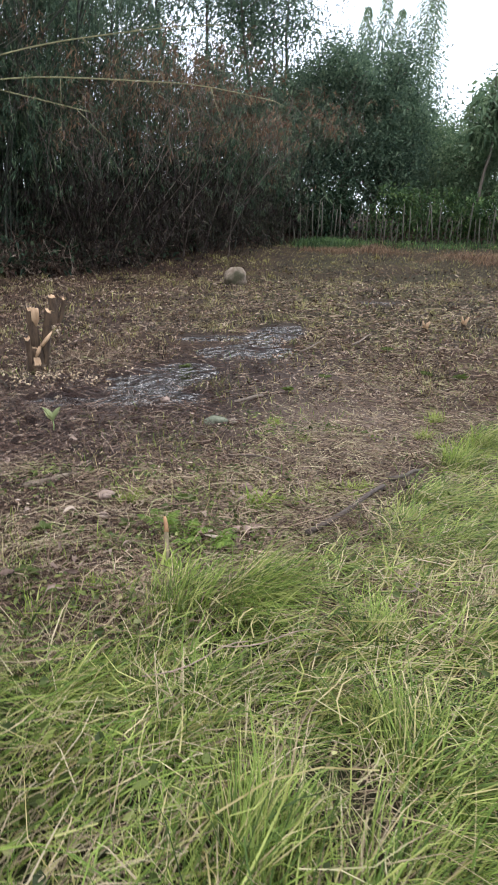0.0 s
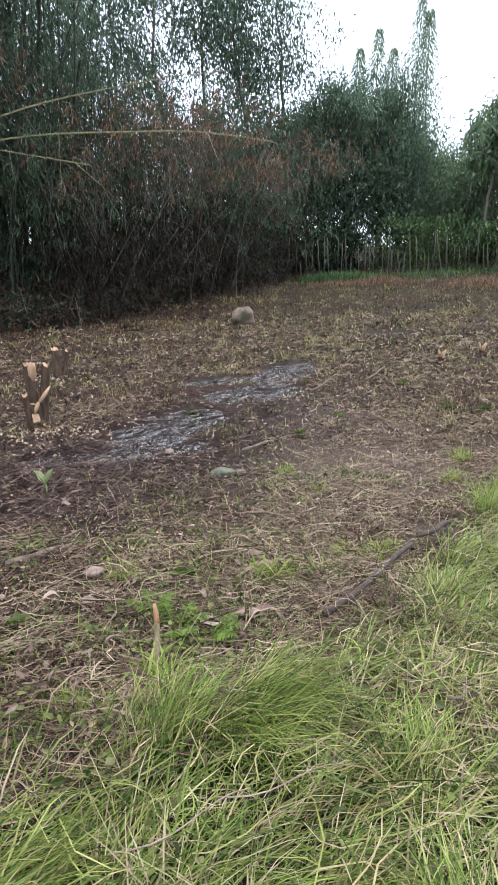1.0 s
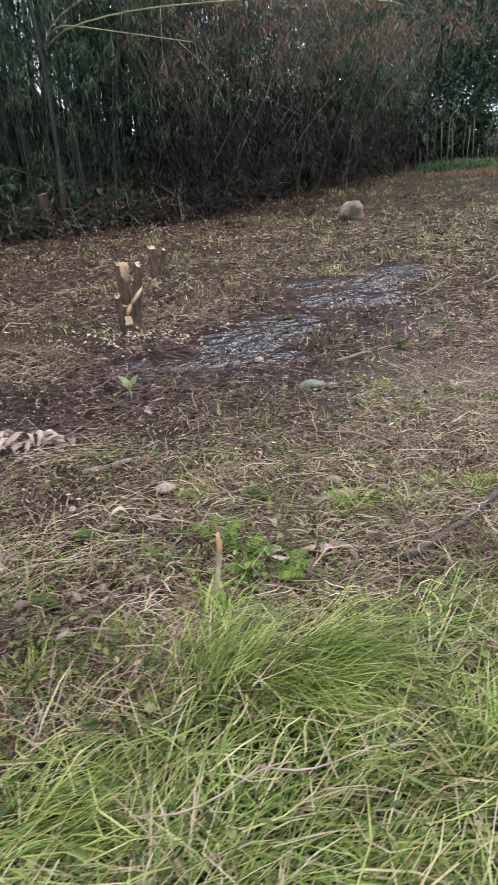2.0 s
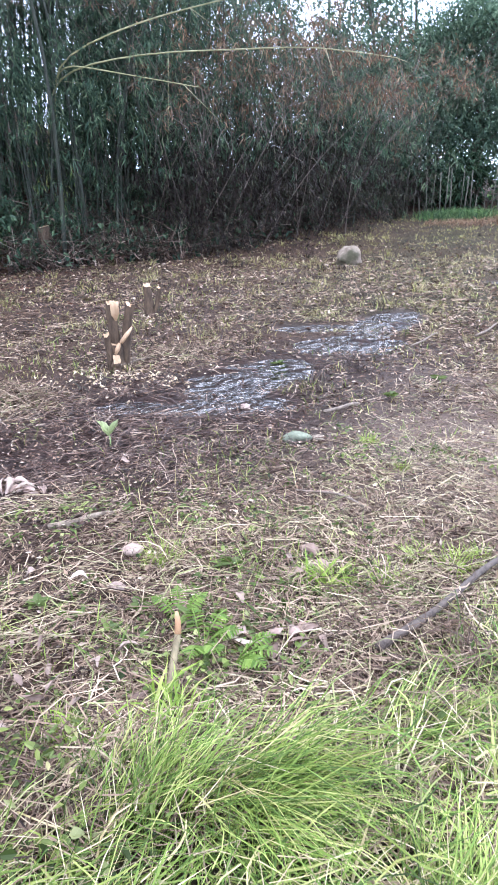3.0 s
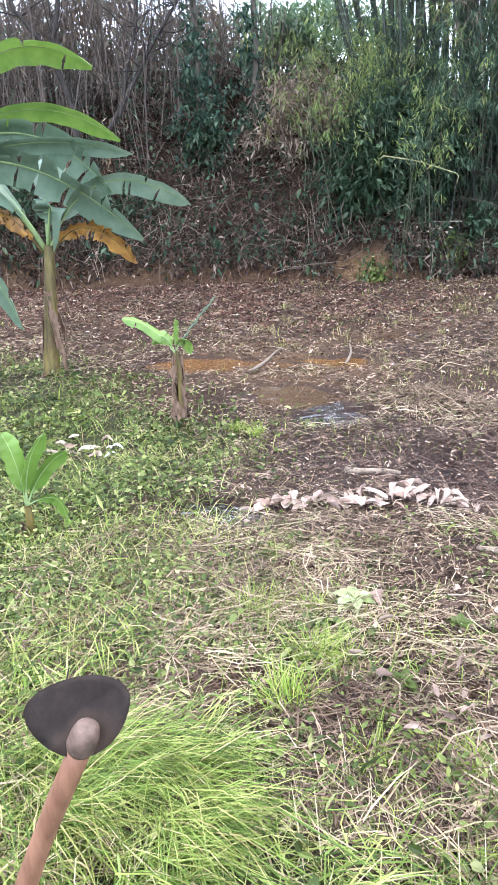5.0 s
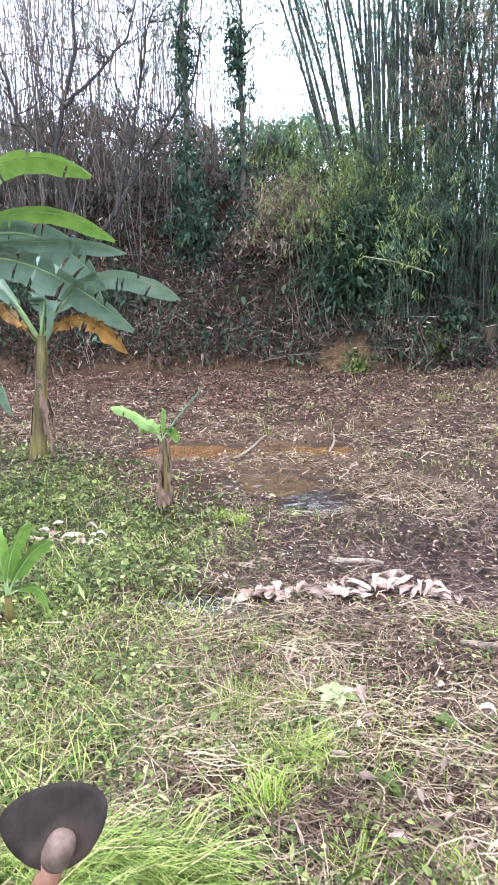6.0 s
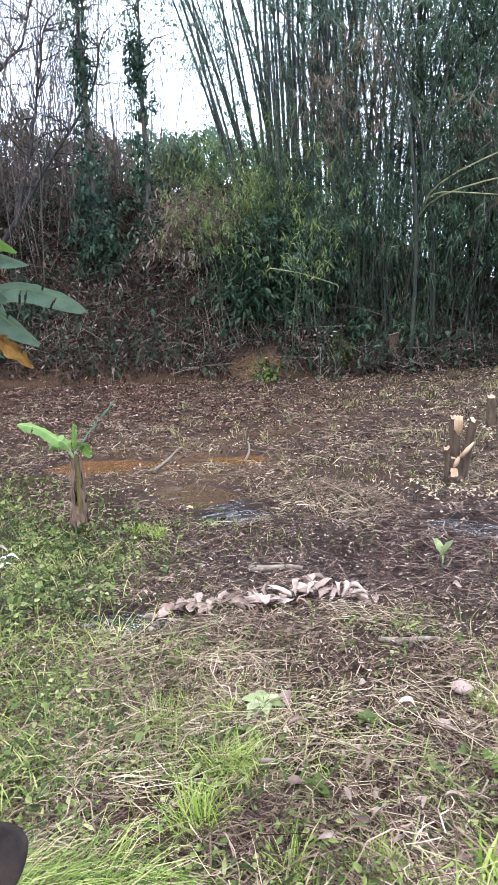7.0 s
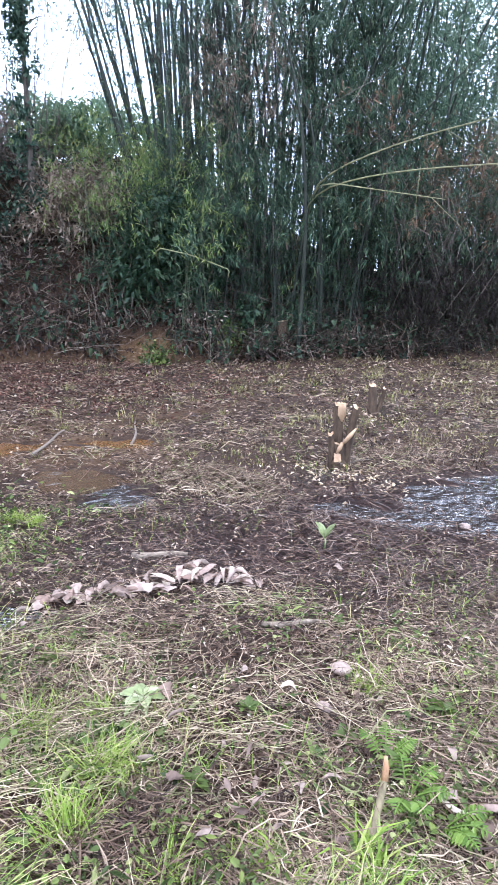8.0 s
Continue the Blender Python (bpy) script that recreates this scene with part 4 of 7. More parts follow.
for az, dist, size, n in ((-2.5, 25.2, (1.3, 0.6, 2.2), 700), (-5.0, 25.5, (1.4, 0.6, 2.2), 800), (-8.0, 25.5, (1.4, 0.6, 2.0), 800), (-11, 25, (1.2, 0.6, 2.0), 700), (-13.5, 25, (1.4, 0.6, 2.2), 800), (-16, 25, (1.4, 0.6, 2.2), 800), (-18.5, 25, (1.4, 0.6, 2.2), 800)):
    bush(az, dist + 1.5, size, "broad-leaved pale green shrub behind the fence", M_SHRUB, n * 2, (0.15, 0.075), name="shrub", category="shrub")
for az, dist, size, n in ((5.5, 27.6, (1.6, 0.8, 2.0), 1600), (2.5, 28, (1.6, 0.8, 2.0), 1500), (8, 27.2, (1.3, 0.8, 1.8), 1200)):
    bush(az, dist, size, "dark undergrowth behind the fence", M_BUSH, n, (0.22, 0.1))


def bank_brush():
    """Dead stems, hanging leaves and litter over the face of the bank."""
    n = 60000
    az, s = rng.uniform(8, 90, n), rng.uniform(0.02, 1, n) ** 1.2 * 6.5
    s = np.where(az < 44, s * 0.35 - 0.7 + 0.5 * np.sin(az * 1.7) ** 2, s)
    bare = ((np.abs(az - 49.8) < 2.2) & (s < 0.8) | (np.abs(az - 41.5) < 1.2) & (s < 0.5)) & (rng.random(n) < 0.88)
    az, s, n = az[~bare], s[~bare], int((~bare).sum())
    d = np.interp(az, FOOT_AZ, FOOT_D) + s
    x, y = polar(az, d)
    p = rows_of(x, y, height(x, y) + rng.exponential(0.16, n))
    h = rng.uniform(0, 6.28, n)
    a = rng.random(n)
    leaf = a < 0.7
    ob = new("bank_litter", mesh_of("bank_litter", *leaves(p[leaf], ball_dirs(leaf.sum()) + np.array([0, 0, -0.4]), rng.uniform(0.1, 0.26, leaf.sum()), rng.uniform(0.03, 0.09, leaf.sum())), M_BANKLEAF))
    tagged(ob, "dead brown leaves caught all over the clay bank", "leaf litter", kind="stuff")
    q = p[~leaf]
    m = len(q)
    ob = new("bank_brushwood", mesh_of("bank_brushwood", *straws(q + np.array([0, 0, 0.15]), h[~leaf], rng.normal(0.2, 0.6, m), rng.uniform(0.3, 1.6, m), rng.uniform(0.008, 0.02, m), rng.normal(0, 0.08, m)), M_BRUSH))
    tagged(ob, "tangled dry stems and twigs on the bank", "brushwood", kind="stuff")
    m = 9000
    k = rng.integers(0, n, m)
    ob = new("bank_greenery", mesh_of("bank_greenery", *broad(p[k] + rng.normal(0, 0.15, (m, 3)) + np.array([0, 0, 0.2]), ball_dirs(m) + np.array([0, 0, -0.3]), rng.uniform(0.1, 0.25, m), rng.uniform(0.05, 0.12, m)), M_BUSH))
    tagged(ob, "scattered dark green seedlings on the bank", "seedlings", kind="stuff")


bank_brush()
for i in range(46):
    az, s0 = rng.uniform(40, 82), rng.uniform(0.3, 3.2)
    a = np.array(polar(az, from_foot(az, s0)))
    way, far = rng.uniform(0, 6.28), rng.uniform(0.4, 1.1)
    e = a + np.array([np.cos(way), np.sin(way)]) * far
    base = np.array([*a, hz(*a) + rng.uniform(0.05, 0.3)])
    tip = np.array([*e, hz(*e) + rng.uniform(0.05, 0.7)])
    q = np.linspace(0, 1, 6)[:, None]
    line = (tip - base) * q + np.cumsum(rng.normal(0, 0.025, (6, 3)), 0) * (q > 0)
    solid("stick", tube(line, rng.uniform(0.01, 0.022) * (1 - 0.5 * q[:, 0]), 6), M_PALEWOOD if rng.random() < 0.4 else M_STICK, base, "dry stick caught in the brush of the bank", "stick", "sticks on the bank")


# ---- fence of thin posts across the far end ----
def build_fence():
    fx, fy = polar(0, 25.5)
    f = thing("fence", (fx, fy, hz(fx, fy)), "fence of thin bleached wooden stakes before the trees", "fence")
    for i, az in enumerate(np.arange(9.5, -18, -0.5)):
        a = az + rng.normal(0, 0.12)
        x, y = polar(a, 25.6 + rng.normal(0, 0.1))
        tall = rng.choice([rng.uniform(0.7, 1.2), rng.uniform(1.2, 1.75), rng.uniform(1.2, 1.75)])
        tip = rng.normal(0, 0.05, 2) * tall
        base = np.array([x - fx, y - fy, hz(x, y) - hz(fx, fy) - 0.1])
        r = rng.uniform(0.014, 0.03)
        part("post", tube([base, base + [tip[0] * 0.5, tip[1] * 0.5, tall * 0.5], base + [tip[0], tip[1], tall]], [r, r * 0.9, r * 0.7], 6), M_POST, f)


build_fence()


# ---- long bamboo poles that have bent out of the clump ----
def bent_pole(points, label, twigs):
    p = np.array(points, float)
    k = np.linspace(0, len(p) - 1, 26)
    fine = np.stack([np.interp(k, np.arange(len(p)), p[:, m]) for m in range(3)], 1)
    for i in range(3):
        fine[1:-1] = (fine[:-2] + 2 * fine[1:-1] + fine[2:]) / 4
    base = fine[0].copy()
    t = thing("bamboo_pole", base, label, "bamboo pole", "bent bamboo poles")
    fine = fine - base
    part("culm", tube(fine, np.linspace(0.026, 0.008, 26), 6), M_POLE, t)
    for i in range(twigs):
        s = fine[rng.integers(13, 26)]
        e = s + np.array([rng.normal(0.5, 0.4), rng.normal(0, 0.4), rng.normal(-0.2, 0.5)])
        q = np.linspace(0, 1, 4)[:, None]
        part("twig", tube(s + (e - s) * q, 0.007 * (1 - 0.6 * q[:, 0]), 4), M_POLE, t)
    return t

PX, PY = polar(35.5, from_foot(35.5, 1.9))
bent_pole([(PX, PY, hz(PX, PY) - 0.1), (PX, PY, 2.6), (PX + 0.5, PY - 0.6, 4.1), (-8.4, 14.5, 4.62), (-6.4, 15.0, 5.2), (-4.68, 15.82, 5.57), (-3.5, 16.1, 5.73), (-2.6, 16.6, 5.84)], "long yellow-green bamboo pole bent out over the clearing", 5)
bent_pole([(PX - 0.4, PY, hz(PX - 0.4, PY) - 0.1), (PX - 0.4, PY, 2.6), (PX + 0.2, PY - 0.5, 4.0), (-8.4, 14.6, 4.4), (-6.4, 15.0, 4.6), (-4.6, 15.85, 4.62), (-3.2, 16.1, 4.6), (-1.54, 16.73, 4.33)], "long bamboo pole arching low over the clearing", 7)
bent_pole([(PX - 0.2, PY + 0.3, hz(PX, PY) - 0.1), (PX - 0.2, PY + 0.3, 2.6), (PX + 0.3, PY - 0.4, 4.1), (-8.3, 14.5, 4.5), (-6.9, 14.7, 4.2), (-5.4, 15.2, 3.9)], "shorter bamboo pole with a broken tip", 3)


# ---- things in the clearing ----
def stump(x, y, stems, label):
    """A stump of several stems, each hacked off on the slant, with pale cut faces."""
    z = hz(x, y)
    t = thing("tree_stump", (x, y, z), label, "stump", "hacked stumps")
    for (bx, by, r0, lx, ly, tall, r1, slant, turn) in stems:
        k = np.linspace(0, 1, 7)
        path = rows_of(bx + lx * k, by + ly * k, -0.08 + (tall + 0.08) * k)
        v, f = tube(path, r0 + (r1 - r0) * k ** 0.7, 10, False)
        v = v + rng.normal(0, 0.008, v.shape)
        ring = v[-10:]
        cut = (ring - path[-1]) @ np.array([np.cos(turn), np.sin(turn), 0]) * slant * 0.7
        ring[:, 2] += cut + rng.normal(0, 0.007, 10)
        stem = part("stem", (v, f), M_STUMPBARK, t)
        part("cut_face", (np.concatenate([ring + [0, 0, 0.004], [ring.mean(0) + [0, 0, 0.008]]]), [(i, (i + 1) % 10, 10) for i in range(10)]), M_CUTWOOD, stem, "pale freshly cut wood", False)
    return t


# two pale stems and pale hanging leaves at the foot of the bank
bush(51.2, 0.9, (0.25, 0.2, 2.0), "slim sapling with two pale stems on the bank", M_BUSH, 260, (0.16, 0.08), 3)
bush(45.0, 0.55, (0.7, 0.3, 0.55), "pale withered leaves hanging over the clay bank", M_DEADLEAF, 130, (0.13, 0.06), 4)
bush(42.2, 0.3, (0.35, 0.3, 0.8), "small bright green shrub at the foot of the bank", M_WEED, 380, (0.1, 0.06), 4)
bush(48.5, -0.1, (0.4, 0.3, 0.3), "low green weed clump at the foot of the bank", M_WEED, 260, (0.12, 0.08), 4)

RIGHT, FRONT = np.array([0.85, 0.53]), np.array([0.53, -0.85])


def stems_of(rows):
    """Rows of right, front, foot radius, lean right, lean front, height, top radius, slant of the cut; the cuts look towards the path."""
    out = []
    for a, b, r0, la, lb, tall, r1, slant in rows:
        p, q = RIGHT * a + FRONT * b, RIGHT * la + FRONT * lb
        out.append((p[0], p[1], r0, q[0], q[1], tall, r1, slant, 2.13 + rng.normal(0, 0.2)))
    return out


s1 = stump(-2.9, 7.28, stems_of([(-0.01, 0.0, 0.13, 0.0, 0.0, 0.3, 0.085, 0.3), (0.0, -0.02, 0.07, -0.01, 0.0, 0.72, 0.05, 0.5), (0.05, -0.02, 0.06, 0.13, 0.0, 0.69, 0.045, 0.4), (0.0, 0.08, 0.07, -0.01, 0.04, 0.15, 0.045, 1.8), (-0.06, 0.06, 0.05, -0.02, 0.02, 0.4, 0.03, 0.6)]),
           "hacked tree stump of several stems with pale cut faces")


def on_stump(rows):
    return [[*(RIGHT * a + FRONT * b), z] for a, b, z in rows]


part("split_face", tube(on_stump([(0.025, 0.005, 0.52), (0.025, 0.014, 0.6), (0.025, 0.012, 0.68), (0.025, 0.006, 0.735)]), [0.01, 0.045, 0.048, 0.046], 9), M_CUTWOOD, s1, "pale stripped side")
part("split_face", tube(on_stump([(0.19, 0.06, 0.47), (0.13, 0.1, 0.4), (0.06, 0.125, 0.32)]), [0.008, 0.024, 0.02], 6), M_CUTWOOD, s1, "long pale axe cut")
part("split_face", tube(on_stump([(0.045, 0.115, 0.315), (0.015, 0.125, 0.25), (-0.01, 0.125, 0.2)]), [0.018, 0.026, 0.012], 6), M_CUTWOOD, s1, "long pale axe cut")
for i in range(9):
    a0 = rng.uniform(0, 6.28)
    foot = np.array([np.cos(a0), np.sin(a0), 0]) * 0.16
    part("sprout", tube([foot, foot * 1.3 + [0, 0, 0.1], foot * rng.uniform(1.5, 2.4) + [rng.normal(0, 0.05), 0, rng.uniform(0.05, 0.26)]], [0.008, 0.006, 0.004], 5), M_STICK, s1)
stump(-4.1, 10.15, [(0, 0, 0.1, -0.02, 0, 0.44, 0.06, 0.5, 2.6), (0.05, 0.03, 0.05, 0.1, 0.06, 0.4, 0.028, 0.4, 2.2)], "small dark hacked stump with a pale cut top")
for x, y, h in ((1.84, 11.1, 0.17), (2.5, 11.5, 0.19)):
    stub = stump(x, y, [(0, 0, 0.028, 0.03, 0, h * 0.6, 0.024, 1.8, 1.0), (0.02, 0, 0.022, -0.05, 0, h * 0.55, 0.018, 1.4, 2.0)], "small sapling stub cut off pale near the ground")
    part("split_face", tube([[0.012, -0.012, h * 0.4], [0.03, -0.014, h * 0.75], [0.07, -0.014, h * 1.1]], [0.02, 0.03, 0.012], 7), M_CUTWOOD, stub, "pale stripped side")
    part("split_face", tube([[-0.01, -0.012, h * 0.45], [-0.03, -0.014, h * 0.8], [-0.045, -0.014, h * 1.15]], [0.014, 0.022, 0.006], 7), M_CUTWOOD, stub, "pale stripped side")



def stone(x, y, radius, squash, mat, label, seed, sink=0.35, turn=0, name="stone"):
    ob = solid(name, lump(radius, seed, 3, squash), mat, (x, y, hz(x, y) + radius * squash[2] * (1 - sink)), label, "stone", "stones on the field")
    ob.rotation_euler[2] = radians(turn)
    return ob


stone(-2.4, 16.7, 0.31, (1.0, 0.85, 0.82), M_STONE, "rounded grey boulder at the edge of the field", 21, 0.3, name="boulder")
stone(-0.4, 5.72, 0.085, (1.15, 0.7, 0.55), M_GREENSTONE, "flat greenish stone beside the wet mud", 8, turn=25)
stone(-0.26, 5.8, 0.05, (1.1, 0.8, 0.6), M_STONE, "small grey stone beside a flat one", 9)
stone(-0.6, 3.74, 0.046, (1.2, 0.8, 0.5), M_PINKSTONE, "pale pinkish stone lying on straw", 11, -0.4, 20)
stone(-0.48, 3.42, 0.033, (1.1, 0.8, 0.6), M_PINKSTONE, "small pale stone lying on straw", 12, -0.4)
stone(-1.05, 6.35, 0.045, (1.1, 0.8, 0.6), M_PINKSTONE, "small pale stone on the wet mud", 14, 0.2)


def stick(a, b, r, label, mat=None, lift=0.02, name="stick", group="fallen sticks", bow=0.03):
    k = np.linspace(0, 1, 9)[:, None]
    a3, b3 = np.array([*a, hz(*a) + lift]), np.array([*b, hz(*b) + lift])
    side = np.cross(b3 - a3, [0, 0, 1.0])
    side /= np.linalg.norm(side)
    path = a3 + (b3 - a3) * k + side * bow * np.sin(k * 5) + np.array([0, 0, bow * 0.6]) * np.sin(k * 3.1)
    base = path[0].copy()
    return solid(name, tube(path - base, r * (1 - 0.35 * k[:, 0]) * rng.uniform(0.9, 1.1, 9), 7), mat or M_STICK, base, label, "stick", group)


stick((0.6, 3.3), (1.0, 4.1), 0.017, "dark weathered branch lying at the edge of the grass", M_BRANCH, lift=0.07, bow=0.018)
stick((1.02, 4.24), (1.24, 4.47), 0.017, "short dark branch lying in the grass", M_BRANCH, lift=0.08)
stick((-1.2, 3.9), (-0.93, 4.1), 0.02, "pale strip of bark lying on the straw", M_PALEWOOD, 0.02)
stick((-2.6, 4.13), (-2.3, 4.38), 0.03, "short pale rotten log on the straw", M_PALEWOOD, 0.015)
stick((-0.35, 6.3), (-0.1, 6.6), 0.018, "dark wet stick lying in the mud", lift=0.03)
stick((0.3, 4.6), (-0.1, 4.75), 0.008, "thin pale straw stalk on the ground", lift=0.03)
stick((0.4, 2.3), (0.72, 2.42), 0.0025, "thin dry stalk lying across the grass", M_DEADLEAF, lift=0.09)
stick((0.2, 2.1), (0.5, 2.3), 0.0025, "thin bent dry stalk lying across the grass", M_DEADLEAF, lift=0.1)
stick((1.0, 2.75), (1.09, 2.8), 0.005, "short dark stick in the grass", lift=0.1)
stick((0.7, 9.5), (1.0, 10.4), 0.015, "dark twig sticking out of the field", lift=0.06)
stick((0.05, 8.6), (0.3, 9.3), 0.012, "thin twig lying by the puddle", lift=0.1)
stick((-5.6, 5.1), (-6.6, 6.2), 0.02, "wet stick lying in the rusty puddle", lift=0.05)
stick((-5.2, 6.2), (-6.3, 7.2), 0.018, "brown stick lying on the litter", lift=0.05)


def snag_branch(points, r, label):
    p = np.array(points, float)
    k = np.linspace(0, len(p) - 1, 14)
    fine = np.stack([np.interp(k, np.arange(len(p)), p[:, m]) for m in range(3)], 1)
    return solid("hanging_branch", tube(fine - fine[0], np.linspace(r, r * 0.5, 14), 6), M_POLE, fine[0], label, "branch", "hanging branches")


snag_branch([(-11.9, 12.6, 2.6), (-11.26, 11.94, 2.98), (-10.55, 12.42, 2.8), (-10.05, 12.78, 2.58), (-9.73, 12.94, 2.45), (-9.76, 12.91, 2.26)], 0.018, "pale bare branch hanging out of a dark bush")
SX, SY = polar(37.4, from_foot(37.4, 0.15))
stump(SX, SY, [(0, 0, 0.2, 0, 0, 0.85, 0.15, 0.3, 1.0)], "broken brown trunk stub at the foot of the bamboo")


def wood_chips(cx, cy, n, spread, seed):
    r = np.random.default_rng(seed)
    x, y = cx + r.normal(0, spread, n), cy + r.normal(0, spread * 0.7, n)
    p = rows_of(x, y, height(x, y) + 0.015 + r.uniform(0, 0.02, n))
    ob = new("wood_chips", mesh_of("wood_chips", *leaves(p, rows_of(r.normal(0, 1, n), r.normal(0, 1, n), r.normal(0, 0.2, n)), r.uniform(0.025, 0.07, n), r.uniform(0.015, 0.035, n)), M_CHIP))
    tagged(ob, "pale wood chips scattered round a hacked stump", "wood chips", kind="stuff")


wood_chips(-2.3, 7.0, 150, 0.45, 5)
wood_chips(-2.9, 6.9, 80, 0.4, 6)
wood_chips(-3.9, 9.8, 80, 0.4, 7)


# ---- banana plants ----
def banana_blade(base, mid, tip, width, mat, tears, parent, name="leaf", stalk=0.15, fold=0.35, label="", tilt=0.0):
    """A banana leaf: a stalk that becomes the midrib, two drooping halves torn into strips."""
    base, mid, tip = (np.array(p, float) for p in (base, mid, tip))
    n = 26
    k = np.linspace(0, 1, n)[:, None]
    rib = (1 - k) ** 2 * base + 2 * k * (1 - k) * mid + k * k * tip
    tang = np.gradient(rib, axis=0)
    tang /= np.linalg.norm(tang, axis=1)[:, None]
    side = np.cross(tang, [0, 0, 1.0])
    side /= np.linalg.norm(side, axis=1)[:, None] + 1e-9
    up = np.cross(side, tang)
    side, up = side * np.cos(tilt) + up * np.sin(tilt), up * np.cos(tilt) - side * np.sin(tilt)
    u = np.clip((k[:, 0] - stalk) / (1 - stalk), 0, 1)
    w = width / 2 * np.clip(u / 0.2, 0.02, 1) ** 0.6 * np.clip((1 - u) / 0.16, 0.03, 1) ** 0.55 * (u > 0)
    rag = 0.02 if mat is M_BANANA_BROWN else 0.004
    verts, faces, uvs = [], [], []
    for sgn in (-1, 1):
        droop = fold + 0.1 * rng.normal()
        start = None
        for i in range(n):
            if u[i] <= 0:
                continue
            tear = start is None or rng.random() < tears
            if tear:
                droop = fold + rng.normal(0, 0.16) if start is not None else droop
            rows = []
            for step in ((i,) if not tear or start is None else (i - 0.35, i)):
                j = min(max(step, 0), n - 1)
                pr = np.array([np.interp(j, np.arange(n), rib[:, m]) for m in range(3)])
                ww = np.interp(j, np.arange(n), w)
                row = []
                for q in (0.0, 0.5, 1.0):
                    pt = pr + side[i] * sgn * ww * q * np.cos(droop * q) - up[i] * ww * q * np.sin(droop * q) * (1 if q else 0)
                    verts.append(pt + rng.normal(0, rag, 3) * (q > 0))
                    uvs.append((j / n, sgn * q))
                    row.append(len(verts) - 1)
                rows.append(row)
            if start is not None:
                a, b = (start, rows[0])
                for q in range(2):
                    quad = (a[q], a[q + 1], b[q + 1], b[q])
                    faces.append(quad if sgn > 0 else quad[::-1])
                if tear and len(rows) == 2:
                    faces.append((rows[0][0], rows[0][1], rows[1][0]) if sgn > 0 else (rows[1][0], rows[0][1], rows[0][0]))
            start = rows[-1]
    me = mesh_of(name, verts, faces, mat, True)
    layer = me.uv_layers.new(name="UVMap")
    loop_uv = np.array([uvs[l.vertex_index] for l in me.loops])
    layer.data.foreach_set("uv", loop_uv.ravel())
    ob = new(name, me)
    ob.parent = parent
    tagged(ob, label)
    rr = np.interp(k[:, 0], [0, 0.25, 1], [0.034, 0.016, 0.004]) * min(1.0, width / 0.5)
    part("midrib", tube(rib - up * rr[:, None] * 0.8, rr, 6), M_BANSTEM if mat is M_BANANA_BROWN else M_RIB, ob)
    return ob


M_RIB = grained("leaf_midrib", (0.17, 0.25, 0.09), (0.29, 0.37, 0.16), 8, (1, 1, 1), 0.5, 0.1)


def banana_plant(x, y, label, tall, r0, blades_of, dry=3, lean=0.0):
    """blades_of: rows of tip and middle (metres from the plant's foot), width, material, tears, height of the stalk's start."""
    z = hz(x, y)
    b = thing("banana_plant", (x, y, z), label, "banana plant", "banana plants")
    k = np.linspace(0, 1, 12)
    path = rows_of(0.04 * np.sin(k * 2), lean * k, -0.05 + k * tall)
    part("pseudostem", tube(path, r0 * (1.15 - 0.5 * k) * (1 + 0.25 * np.exp(-k * 12)), 12, False), M_BANSTEM, b, "brown and yellow-green sheathed stem")
    for i in range(dry):
        a, h = rng.uniform(0, 6.28), tall * rng.uniform(0.15, 0.95)
        o = np.array([np.cos(a) * r0, np.sin(a) * r0 + lean * h / tall, h])
        n = 7
        q = np.linspace(0, 1, n)[:, None]
        spine = o + np.array([np.cos(a), np.sin(a), 0]) * min(0.12, r0 * 0.7) * np.sin(q * 2) - np.array([0, 0, 1]) * q * min(h, rng.uniform(0.3, 0.7))
        s = np.array([-np.sin(a), np.cos(a), 0]) * r0 * 0.5
        v = np.concatenate([spine - s * (1 - 0.6 * q), spine + np.array([np.cos(a), np.sin(a), 0]) * 0.03, spine + s * (1 - 0.6 * q)])
        f = [(j + m * n, j + 1 + m * n, j + 1 + (m + 1) * n, j + (m + 1) * n) for j in range(n - 1) for m in range(2)]
        part("dry_sheath", (v + rng.normal(0, 0.012, v.shape), f), M_BANDRY, b, "withered brown leaf sheath")
    for tip, mid, width, mat, tears, start, tilt in blades_of:
        banana_blade((0.0, lean, start), mid, tip, width, mat, tears, b, tilt=tilt, label="withered orange-brown leaf" if mat is M_BANANA_BROWN else "")
    return b


# the tall plant at the edge of the field: foot at (-7.2, 3.0)
banana_plant(-7.2, 3.08, "banana plant with large torn leaves beside the field", 1.62, 0.09, [
    ((0.5, 1.88, 1.95), (0.3, 0.7, 2.75), 0.34, M_BANANA, 0.25, 1.5, 0.75),
    ((0.12, 0.22, 1.5), (0.3, 0.3, 2.5), 0.4, M_BANANA, 0.12, 1.55, 0.9),
    ((0.3, 1.2, 1.3), (0.25, 0.55, 2.15), 0.22, M_BANANA_BROWN, 0.3, 1.4, 1.0),
    ((0.1, -0.35, 1.75), (0.1, -0.4, 2.3), 0.25, M_BANANA_BROWN, 0.3, 1.4, 0.9),
    ((-0.9, -1.2, 2.3), (-0.4, -0.5, 3.2), 0.5, M_BANANA, 0.1, 1.5, 0.2), ((-1.0, 0.9, 2.6), (-0.5, 0.4, 3.4), 0.5, M_BANANA, 0.1, 1.5, 0.2), ((0.5, -1.5, 2.2), (0.2, -0.6, 3.0), 0.5, M_BANANA, 0.15, 1.5, 0.5)], 8, 0.2)
